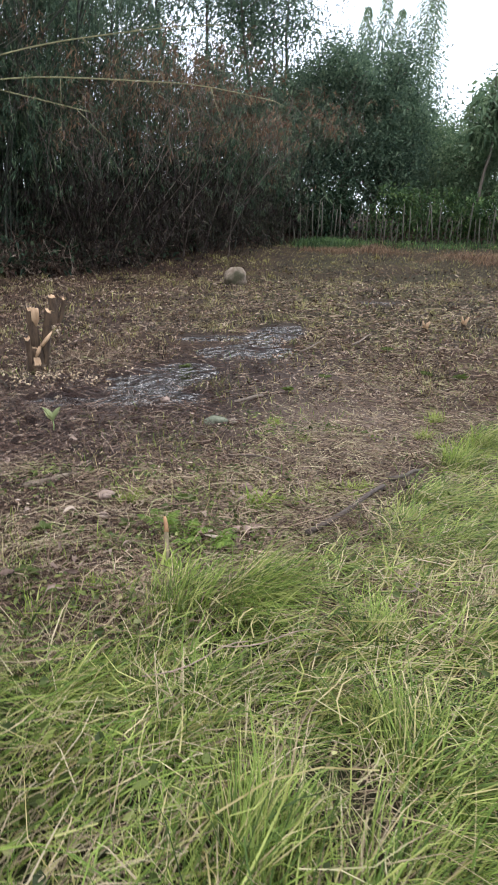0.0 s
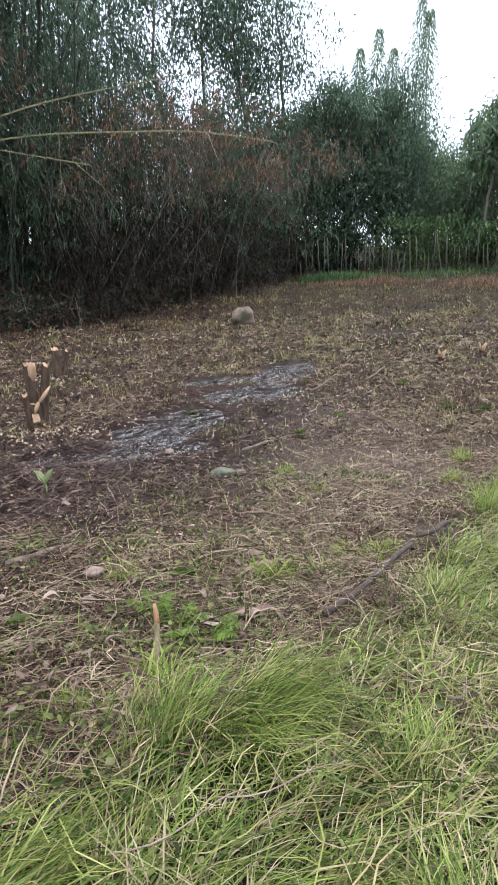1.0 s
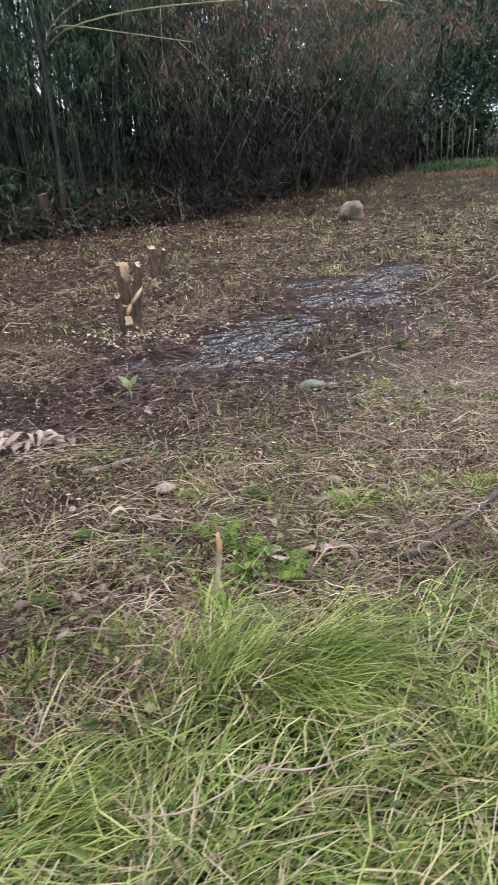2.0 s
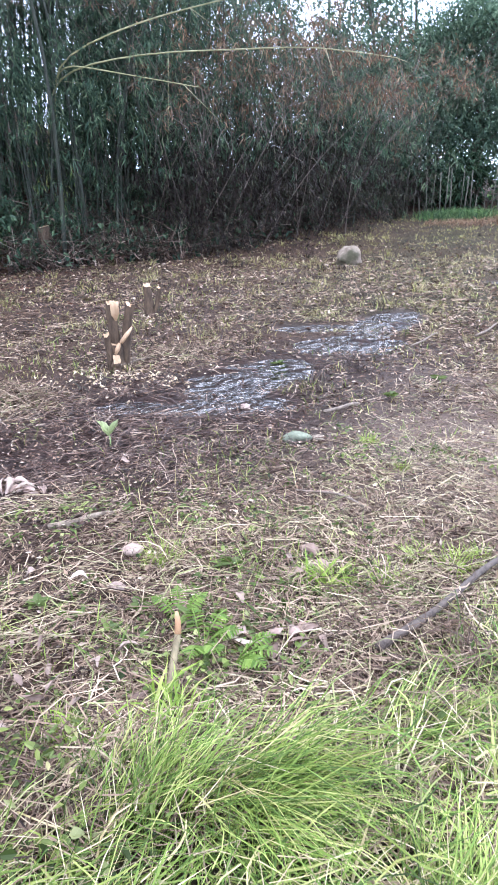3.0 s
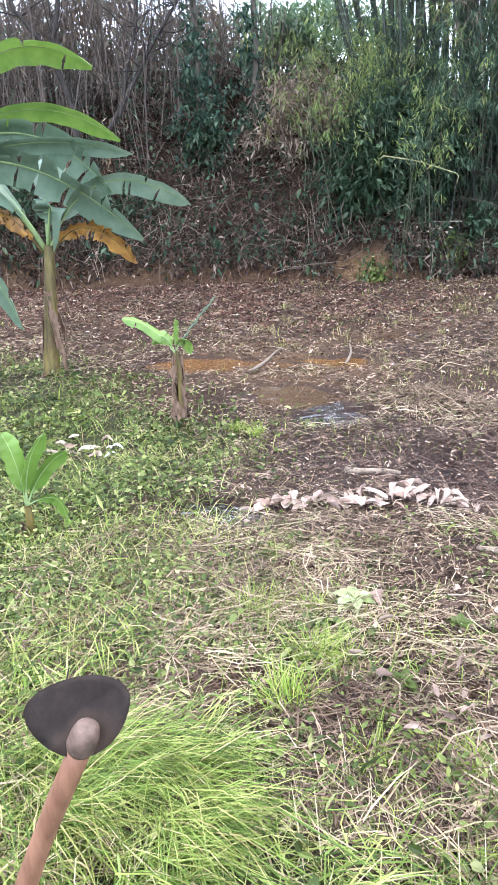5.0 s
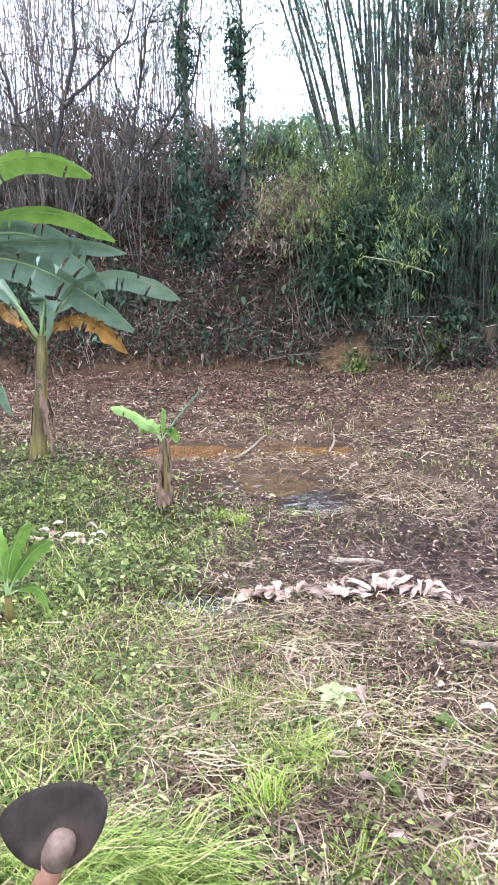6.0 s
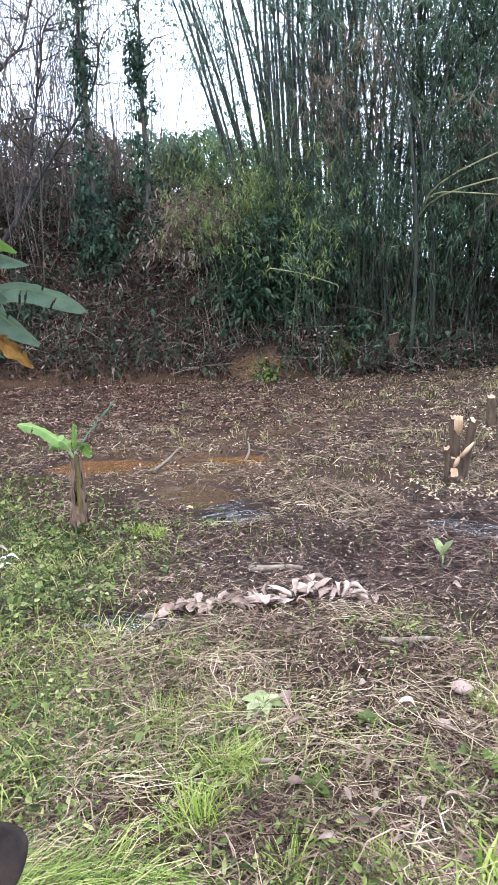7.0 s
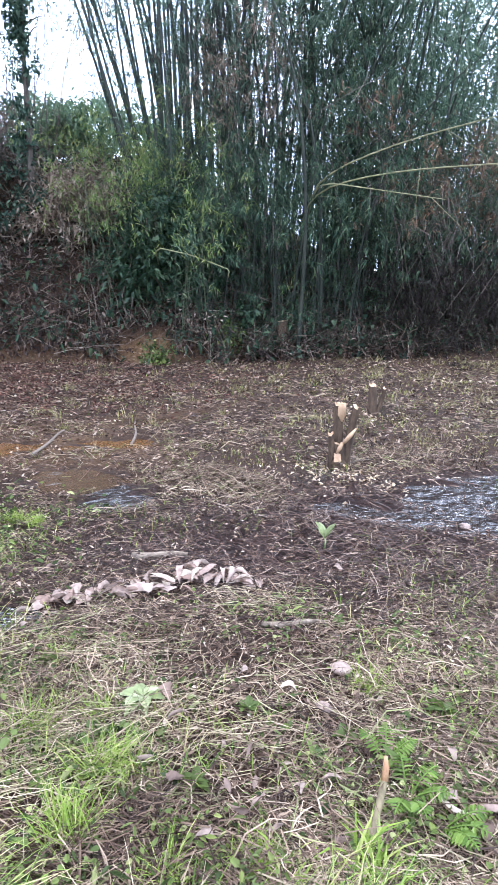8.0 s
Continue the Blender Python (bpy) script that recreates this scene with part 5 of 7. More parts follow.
banana_plant(-6.9, 1.75, "tall banana plant with long drooping torn leaves", 2.3, 0.13, [
    ((0.09, 2.26, 2.14), (-0.385, 1.47, 3.41), 0.46, M_BANANA, 0.5, 2.2, 0.85), ((0.2, 2.55, 1.61), (-0.46, 1.25, 3.05), 0.52, M_BANANA, 0.25, 2.2, 0.85),
    ((0.15, 2.41, 2.69), (-0.395, 1.43, 3.55), 0.3, M_BANANA_BRIGHT, 0.08, 2.2, 0.6), ((0.08, 2.2, 3.42), (-0.35, 1.2, 4.15), 0.36, M_BANANA_BRIGHT, 0.12, 2.2, 0.6),
    ((0.19, 2.52, 2.54), (-0.2, 1.3, 2.95), 0.26, M_BANANA, 0.05, 2.2, 0.6),
    ((0.35, 0.98, 0.72), (0.15, 0.7, 1.9), 0.36, M_BANANA, 0.1, 2.1, 0.8), ((0.8, -1.0, 1.8), (0.4, -0.5, 2.8), 0.5, M_BANANA, 0.2, 2.2, 0.4), ((-1.0, 0, 2.2), (-0.5, 0, 3.0), 0.5, M_BANANA, 0.1, 2.2, 0.3)], 4)
# the young one with a cut-back stem
banana_plant(-4.42, 3.63, "young banana plant with a shaggy brown stem", 0.78, 0.032, [
    ((-0.24, -0.39, 1.04), (-0.1, -0.16, 1.02), 0.12, M_BANANA_BRIGHT, 0.1, 0.7, 0.7), ((0.08, 0.12, 0.7), (0.06, 0.08, 0.93), 0.13, M_BANANA_BRIGHT, 0.1, 0.74, 0.9), ((0.2, 0.33, 1.2), (0.05, 0.08, 0.9), 0.05, M_BANANA, 0.0, 0.74, 0.3),
    ((-0.11, -0.18, 0.8), (-0.05, -0.08, 0.99), 0.13, M_BANANA_BRIGHT, 0.1, 0.7, 0.9), ((0.01, 0.02, 1.02), (0.0, 0.0, 0.9), 0.06, M_BANANA_BRIGHT, 0.0, 0.74, 0.8)], 18)
# the sucker near the weeds
banana_plant(-2.83, 1.92, "small banana sucker with upright bright leaves", 0.26, 0.03, [
    ((0.0, 0.17, 0.62), (0.0, 0.02, 0.5), 0.14, M_BANANA_BRIGHT, 0.0, 0.2, 1.0), ((0.05, 0.27, 0.5), (0.0, 0.12, 0.45), 0.12, M_BANANA_BRIGHT, 0.0, 0.2, 1.0), ((-0.05, -0.06, 0.66), (0.0, 0.0, 0.5), 0.12, M_BANANA_BRIGHT, 0.0, 0.2, 1.0), ((0.1, 0.2, 0.05), (0.1, 0.22, 0.34), 0.09, M_BANANA_BRIGHT, 0.0, 0.2, 1.0)], 2)


# ---- small plants ----
def seedling(x, y, n, size, label, mat, name="seedling", kind_of=broad, width=0.4, up=0.9, tall=0.08, spread=1.0):
    z = hz(x, y)
    s = thing(name, (x, y, z), label, "plant", "small plants")
    part("stalk", tube([[0, 0, -0.02], [0.01, 0, tall * 0.6], [0, 0.01, tall]], [0.008, 0.006, 0.004], 5), M_RIB, s)
    for i in range(n):
        a = 6.28 * i / n + rng.normal(0, 0.3)
        d = np.array([[np.cos(a) * spread, np.sin(a) * spread, up * rng.uniform(0.5, 1.2)]])
        part("leaf", kind_of(np.array([[0, 0, tall * 0.9]]), d, np.array([size * rng.uniform(0.75, 1.2)]), np.array([size * width])), mat, s, smooth=False)
    return s


seedling(-1.64, 5.15, 5, 0.2, "pale green seedling standing in dark straw", M_PALELEAF, up=2.2, width=0.3, tall=0.09)
seedling(-1.08, 2.97, 11, 0.115, "wilted pale green leafy shoot lying on straw", M_PALELEAF, up=0.35, width=0.5, tall=0.06)
for x, y, n, s in ((-0.1, 3.75, 4, 0.14), (-0.3, 3.3, 5, 0.12), (0.18, 3.65, 6, 0.1), (-0.05, 3.25, 6, 0.08), (0.15, 3.3, 5, 0.08), (-0.7, 3.2, 5, 0.12), (0.1, 6.9, 6, 0.16), (0.45, 7.6, 5, 0.16), (1.2, 9.4, 5, 0.2), (1.95, 7.8, 8, 0.2), (1.6, 7.95, 7, 0.16), (-0.9, 4.2, 4, 0.1), (-1.7, 2.9, 4, 0.12), (-0.55, 2.75, 5, 0.12), (-1.3, 8.0, 8, 0.16), (-1.1, 7.8, 7, 0.14)):
    seedling(x, y, n + 4, s * 0.6, "small green broad-leaved weed on the ground", M_WEED, tall=0.04, up=0.6, width=0.5)


M_FERN = leafy("fern_leaf", [(0.0, (0.085, 0.15, 0.024)), (1.0, (0.2, 0.285, 0.055))], 0.5, 0.3, 0.4, 6.0)


def fern(x, y, az, size, label):
    z = hz(x, y)
    f = thing("fern", (x, y, z), label, "fern", "ferns")
    for a in az:
        k = np.linspace(0, 1, 14)
        r = np.radians(a)
        spine = rows_of(np.cos(r) * k * size, np.sin(r) * k * size, size * (0.75 * np.sin(k * 2.0) * 0.7) + 0.02)
        m = len(k) - 3
        p = np.concatenate([spine[2:-1], spine[2:-1]])
        side = np.array([-np.sin(r), np.cos(r), 0])
        d = np.concatenate([np.repeat([side], m, 0), np.repeat([-side], m, 0)]) + np.array([np.cos(r), np.sin(r), 0]) * 0.4
        L = np.tile(size * 0.32 * np.sin(np.linspace(0.5, 2.9, m)), 2)
        part("frond", joined(tube(spine, 0.003, 4, False), broad(p, d, L, L * 0.3, 0.2)), M_FERN, f, smooth=False)
    return f


fern(0.02, 3.17, (20, -40, 75, 130, -80), 0.145, "bright green fern at the edge of the grass")
fern(0.16, 3.12, (5, -25, 40), 0.15, "small bright green fern on dead leaves")
fern(-0.12, 3.28, (120, 170, 60), 0.13, "small fern behind a cut stem")
M_CUTORANGE = grained("orange_cut_wood", (0.24, 0.12, 0.055), (0.48, 0.29, 0.15), 25, (1, 1, 0.2), 0.75, 0.4)
M_STEMBARK = grained("sapling_bark", (0.075, 0.06, 0.03), (0.21, 0.17, 0.09), 25, (1, 1, 0.3), 0.8, 0.4)
stem_z = hz(-0.04, 3.14)
cs = thing("cut_sapling", (-0.04, 3.14, stem_z), "thin sapling stem cut off on a long slant", "sapling stub")
part("stem", tube([[0.13, -0.46, -0.08], [0.1, -0.34, -0.01], [0.05, -0.18, 0.05], [0.0, -0.02, 0.11]], [0.015, 0.0135, 0.012, 0.0115], 9), M_STEMBARK, cs)
part("cut_face", tube([[0.004, -0.03, 0.108], [-0.004, -0.01, 0.14], [-0.014, 0.004, 0.172]], [0.0122, 0.0105, 0.006], 9), M_CUTORANGE, cs, "orange freshly cut tip")


# ---- pile of withered leaves ----
def curled_leaf(at, heading, length, width, parent, curl, mat=None, name="leaf"):
    """A withered leaf: pointed, folded along its rib, arched off the ground, twisted and crinkled at its edge."""
    n, m = 10, 5
    u, w = np.meshgrid(np.linspace(0, 1, n), np.linspace(-1, 1, m), indexing="ij")
    half = width / 2 * np.sin(np.pi * u ** rng.uniform(0.7, 1.2)) ** 0.75 * (1 + 0.12 * rng.normal(0, 1, (n, m)) * (np.abs(w) > 0.6)) + 0.0015
    fold = rng.choice([-1, 1]) * curl * 0.9 + 0.3 * np.sin(u * 5 + rng.uniform(0, 6))
    roll = rng.normal(0, 0.55) + rng.normal(0, 1.1) * (u - 0.5)
    across, up = half * w * np.cos(fold * np.abs(w)), half * np.abs(w) * np.sin(fold * np.abs(w))
    py = across * np.cos(roll) - up * np.sin(roll) + 0.12 * length * rng.normal(0, 1) * (u - 0.5) ** 2 * 4
    arch = length * rng.uniform(0.05, 0.3) * np.sin(np.pi * np.clip(u * rng.uniform(0.8, 1.3), 0, 1)) + length * rng.uniform(-0.06, 0.16) * u
    pz = across * np.sin(roll) + up * np.cos(roll) + arch
    px = (u - 0.5) * length * rng.uniform(0.8, 0.95)
    c, s = np.cos(heading), np.sin(heading)
    v = np.stack([px * c - py * s + at[0], px * s + py * c + at[1], pz - np.quantile(pz, 0.1) + at[2]], -1).reshape(-1, 3) + rng.normal(0, 0.018 * width, (n * m, 3))
    f = [(i * m + j, i * m + j + 1, (i + 1) * m + j + 1, (i + 1) * m + j) for i in range(n - 1) for j in range(m - 1)]
    return part(name, (v, f), mat or M_PILELEAF, parent)


def leaf_pile():
    base = np.array([-1.95, 3.75])
    z = hz(*base)
    p = thing("leaf_pile", (*base, z), "row of large withered pinkish-grey leaves on cut straw", "leaf pile")
    line = np.array([(-2.36, 3.26), (-2.2, 3.48), (-2.06, 3.72), (-1.92, 3.9), (-1.88, 4.1), (-1.66, 4.22), (-1.44, 4.3)])
    for i in range(84):
        k = np.clip(rng.choice([-0.1, 0.3, 0.7, 1.1, 1.5, 1.9, 2.3, 3.0, 3.4, 3.8, 4.6, 5.0, 5.2]) + rng.normal(0, 0.16), -0.4, 5.5)
        q = np.array([np.interp(k, range(7), line[:, m]) for m in range(2)]) + rng.normal(0, 0.05, 2)
        heap = 0.07 * np.sin(np.pi * np.clip(k / 6, 0, 1)) * rng.uniform(0, 1.1)
        curled_leaf((q[0] - base[0], q[1] - base[1], hz(*q) - z + 0.015 + heap), rng.choice([-2.2, -1.2, 0.5, 1.0, 2.4]) + rng.normal(0, 0.5), rng.uniform(0.1, 0.24), rng.uniform(0.035, 0.08), p, rng.uniform(0.2, 1.0))


leaf_pile()


def scattered_leaves():
    spots = ((0.12, 3.85), (0.2, 3.72), (0.35, 3.25), (0.28, 3.18), (0.42, 3.28), (-0.6, 2.95), (-0.85, 2.95), (-1.25, 2.95), (-0.2, 2.75), (-0.75, 2.7), (-0.35, 2.6), (-2.0, 2.75), (-2.75, 3.55), (-2.6, 3.25), (-4.3, 5.0), (-4.0, 4.75), (0.9, 5.7), (1.0, 6.9), (-0.3, 4.4), (0.2, 4.5), (-1.3, 4.8), (-0.95, 5.6), (-0.38, 2.87), (-0.3, 2.8), (-0.44, 2.8), (-0.25, 2.95), (-0.5, 2.98), (-0.33, 2.72), (-0.6, 2.7), (-0.9, 3.4), (-1.3, 3.3), (-2.5, 2.9), (-2.1, 3.0), (0.05, 3.45), (-0.05, 2.85), (-0.2, 3.05), (0.5, 4.4), (-4.2, 4.6), (-4.6, 4.4), (-5.2, 4.8))
    for x, y in spots:
        t = thing("dead_leaf", (x, y, hz(x, y)), "single curled pale dead leaf on the ground", "dead leaf", "scattered dead leaves")
        high = 0.12 if float(in_grass(np.array([x]), np.array([y]))[0]) > 0.1 else 0.055
        curled_leaf((0, 0, high), rng.uniform(0, 6.28), rng.uniform(0.05, 0.1), rng.uniform(0.018, 0.036), t, rng.uniform(0.1, 0.9), M_GREYLEAF, "blade")


scattered_leaves()
for x, y, long, wide, turn in ((0.18, 3.95, 0.14, 0.055, 2.6), (0.28, 3.8, 0.13, 0.05, 2.8), (0.13, 3.24, 0.1, 0.05, 1.2), (0.17, 3.2, 0.13, 0.03, 0.1), (0.25, 3.26, 0.1, 0.045, 0.6), (0.31, 3.31, 0.09, 0.05, 1.9), (0.35, 3.34, 0.1, 0.045, 0.3), (0.36, 3.24, 0.07, 0.03, 1.4), (-0.66, 3.42, 0.09, 0.04, 0.4), (-1.02, 3.05, 0.12, 0.05, 2.9)):
    t = thing("dead_leaf", (x, y, hz(x, y)), "large curled pinkish dead leaf lying on straw", "dead leaf", "scattered dead leaves")
    curled_leaf((0, 0, 0.05), turn, long, wide, t, 0.45, name="blade")


def white_scraps():
    x, y = -4.08, 2.85
    b = thing("plastic_scraps", (x, y, hz(x, y)), "crumpled white plastic scraps on bare mud", "litter")
    for i in range(3):
        curled_leaf((rng.normal(0, 0.03), rng.normal(0, 0.05), 0.02 + 0.03 * i), rng.uniform(0, 6.28), rng.uniform(0.07, 0.15), rng.uniform(0.03, 0.05), b, 0.8, M_WHITE, "scrap")
    b = thing("leaf_pile", (-4.35, 2.6, hz(-4.35, 2.6)), "small heap of withered leaves on bare mud", "leaf pile")
    for i in range(12):
        curled_leaf((rng.normal(0, 0.16), rng.normal(0, 0.16), rng.uniform(0.01, 0.08)), rng.uniform(0, 6.28), rng.uniform(0.1, 0.22), rng.uniform(0.03, 0.07), b, 0.7)


white_scraps()


# ---- hoe standing upright in the grass ----
def hoe():
    """A hoe that stands on the end of its handle: a bowed iron blade with a flat edge, a socket in front of it, a turned handle."""
    top, low = np.array([-0.155, 1.59, 0.9]), np.array([-0.36, 1.31, 0.12])
    h = thing("hoe", low, "old iron hoe standing handle down in the grass", "hoe")
    k = np.linspace(0, 1, 12)[:, None]
    shaft = (top - low) * k + np.array([0.004, 0.003, 0]) * np.sin(k * 7)
    part("handle", tube(shaft, np.linspace(0.025, 0.021, 12) * (1 + 0.03 * np.sin(k[:, 0] * 17)), 12), M_HANDLE, h, "reddish worn wooden handle")
    d = (top - low) / np.linalg.norm(top - low)
    part("socket", tube([top - low - d * 0.03, top - low - d * 0.02, top - low + d * 0.008, top - low + d * 0.022, top - low + d * 0.03], [0.024, 0.027, 0.026, 0.022, 0.012], 14), M_SOCKET, h)
    across = Vector((0.53, 0.848, 0.06)).normalized()
    face = Vector((0.72, -0.2, 0.66))
    face = (face - across * face.dot(across)).normalized()
    rise = face.cross(across)
    bm = bmesh.new()
    n, rings = 28, 5
    layers = []
    for side in (-1, 1):
        verts = [bm.verts.new((0, 0, side * 0.003))]
        for j in range(1, rings + 1):
            for i in range(n):
                a = 2 * math.pi * i / n
                x, y = 0.097 * math.cos(a), math.sin(a)
                y = y * 0.052 if y > 0 else y * 0.085
                x *= 1 - 0.12 * max(0, -math.sin(a))
                f = j / rings
                verts.append(bm.verts.new((x * f, y * f, side * (0.003 if j < rings else 0.0015) + 0.03 * f * f * (x / 0.097) ** 2 + 0.012 * f * f)))
        layers.append(verts)
    for verts, flip in zip(layers, (True, False)):
        for i in range(n):
            q = [verts[0], verts[1 + i], verts[1 + (i + 1) % n]]
            bm.faces.new(q[::-1] if flip else q)
            for j in range(1, rings):
                u, w = 1 + (j - 1) * n, 1 + j * n
                q = [verts[u + i], verts[w + i], verts[w + (i + 1) % n], verts[u + (i + 1) % n]]
                bm.faces.new(q[::-1] if flip else q)
    lower, upper = layers
    edge = 1 + (rings - 1) * n
    for i in range(n):
        bm.faces.new([lower[edge + i], lower[edge + (i + 1) % n], upper[edge + (i + 1) % n], upper[edge + i]])
    me = bpy.data.meshes.new("blade")
    bm.to_mesh(me)
    bm.free()
    me.polygons.foreach_set("use_smooth", [True] * len(me.polygons))
    me.materials.append(M_IRON)
    ob = new("blade", me)
    ob.parent = h
    at = Vector(top - low) + rise * 0.05 - face * 0.03 - across * 0.012
    turn = Matrix((across, rise, face)).transposed().to_4x4()
    ob.matrix_basis = Matrix.Translation(at) @ turn @ pose(0, 0, 0, 0, 0, 4)


hoe()

# ---- cover of the ground: litter, stubble, weeds, grass ----
def scatter(n, r0, r1, az0=-22, az1=92, power=1.0):
    """Places round the standing place, denser near it."""
    r = r0 * (r1 / r0) ** (rng.random(n) ** power)
    a = rng.uniform(az0, az1, n)
    x, y = polar(a, r)
    s, _ = behind_foot(x, y)
    ok = s < 0.1
    return x[ok], y[ok], r[ok]


def lay_straw():
    x, y, r = scatter(185000, 1.2, 17, power=0.85)
    wet = wetness(x, y)
    keep = ((in_grass(x, y) < 0.4) | (rng.random(len(x)) < 0.5)) & (in_weeds(x, y) < rng.normal(0.9, 0.7, len(x))) & (rng.random(len(x)) < 1 - 0.95 * pool_depth(x, y)) & (wavy(x, y, 2.5, 31) + wavy(x, y, 6.5, 36) * 0.6 + rng.normal(0, 0.25, len(x)) > -0.2)
    keep &= (rng.random(len(x)) < 1 - 0.85 * bare_mud(x, y)) & (rng.random(len(x)) < 1 - 0.45 * wet)
    soaked = keep & (rng.random(len(x)) < wet * 0.9)
    near = r < 3.2
    for mask, mat, name, label, bits in ((keep & ~soaked & near, M_STRAW, "straw_mat", "flattened brown straw and cut stalks beside the grass", 3), (keep & ~soaked & ~near, M_STRAW, "straw_litter", "flattened brown straw and cut stalks on dark mud", 2), (soaked, M_STRAW_WET, "wet_straw", "dark soaked straw trodden into the mud", 2)):
        a, b, c = x[mask], y[mask], r[mask]
        n = len(a)
        flow = np.where(rng.random(n) < 0.55, rng.uniform(0, 6.28, n), 0.6 + 3.0 * wavy(a, b, 2.0, 32) + rng.normal(0, 0.7, n))
        thick = np.clip(c / 4.2, 0.95, 2.5)
        heap = 0.008 + 0.035 * np.clip(wavy(a, b, 3.7, 37) + 0.1, 0, 1)
        length = np.clip(0.03 + rng.exponential(0.075, n), 0, 0.45)
        v = straws(rows_of(a, b, height(a, b) + 0.004 + rng.exponential(1, n) * heap), flow, rng.normal(0, 0.2, n), length, rng.uniform(0.002, 0.0062, n) * thick, rng.normal(0, 0.24, n) * length, bits)
        tagged(new(name, mesh_of(name, *v, mat)), label, "straw", kind="stuff")
    x, y, r = scatter(52000, 1.8, 19, power=0.8)
    keep = (in_grass(x, y) < 0.3) & (in_weeds(x, y) < 0.6) & (pool_depth(x, y) < rng.uniform(0.1, 1.2, len(x)))
    x, y, r = x[keep], y[keep], r[keep]
    n = len(x)
    v = leaves(rows_of(x, y, height(x, y) + rng.uniform(0.004, 0.04, n)), rows_of(rng.normal(0, 1, n), rng.normal(0, 1, n), rng.normal(0, 0.3, n)), rng.uniform(0.02, 0.07, n) * np.clip(r / 6, 0.7, 2), rng.uniform(0.008, 0.024, n) * np.clip(r / 6, 0.8, 2), 0.0)
    tagged(new("leaf_litter", mesh_of("leaf_litter", *v, M_LITTER)), "small brown fallen leaves over the cleared ground", "leaf litter", kind="stuff")
    k = rng.random(n) < np.where(r > 3.6, 0.06, 0.025)
    x, y, r = x[k], y[k], r[k]
    n = len(x)
    v = leaves(rows_of(x, y, height(x, y) + rng.uniform(0.01, 0.05, n)), rows_of(rng.normal(0, 1, n), rng.normal(0, 1, n), rng.normal(0, 0.3, n)), rng.uniform(0.025, 0.065, n) * np.clip(r / 7, 0.6, 2), rng.uniform(0.01, 0.028, n) * np.clip(r / 7, 0.6, 2), 0.0)
    tagged(new("pale_scraps", mesh_of("pale_scraps", *v, M_DEADLEAF)), "pale scraps of dead leaf and chip on the mud", "leaf litter", kind="stuff")
    x, y, r = scatter(22000, 1.8, 14)
    k = (wavy(x, y, 2.2, 38) + 0.5 * wavy(x, y, 6, 39) + rng.normal(0, 0.25, len(x)) > 0.28) & (in_grass(x, y) < 0.2) & (pool_depth(x, y) < 0.3)
    x, y, r = x[k], y[k], r[k]
    n = len(x)
    v = blades(rows_of(x, y, height(x, y)), rng.uniform(0, 6.28, n), rng.uniform(0.04, 0.15, n), rng.uniform(0.003, 0.006, n) * np.clip(r / 5, 1, 2), rng.uniform(0.1, 0.8, n), rng.uniform(0.6, 1.7, n))
    tagged(new("regrowth", mesh_of("regrowth", *v, M_GRASS)), "sparse green shoots coming up through the straw", "grass", kind="stuff")


def reddish_litter():
    n = 36000
    az, d = rng.uniform(30, 90, n), rng.uniform(8, 18, n)
    x, y = polar(az, d)
    s, _ = behind_foot(x, y)
    k = (s < 0.3) & (s > -5.5 + 4 * wavy(x, y, 0.8, 33) + rng.normal(0, 1.2, n)) & (wavy(x, y, 3.5, 36) + rng.normal(0, 0.3, n) > -0.25) & (in_weeds(x, y) < 0.2) & (rng.random(n) < np.clip((az - 34) / 22, 0.03, 1))
    x, y = x[k], y[k]
    n = len(x)
    v = leaves(rows_of(x, y, height(x, y) + rng.uniform(0.01, 0.07, n)), rows_of(rng.normal(0, 1, n), rng.normal(0, 1, n), rng.normal(0.1, 0.4, n)), rng.uniform(0.05, 0.14, n), rng.uniform(0.014, 0.036, n), 0.1)
    tagged(new("fallen_leaves", mesh_of("fallen_leaves", *v, M_REDLITTER)), "deep reddish-brown fallen leaves at the foot of the bank", "leaf litter", kind="stuff")


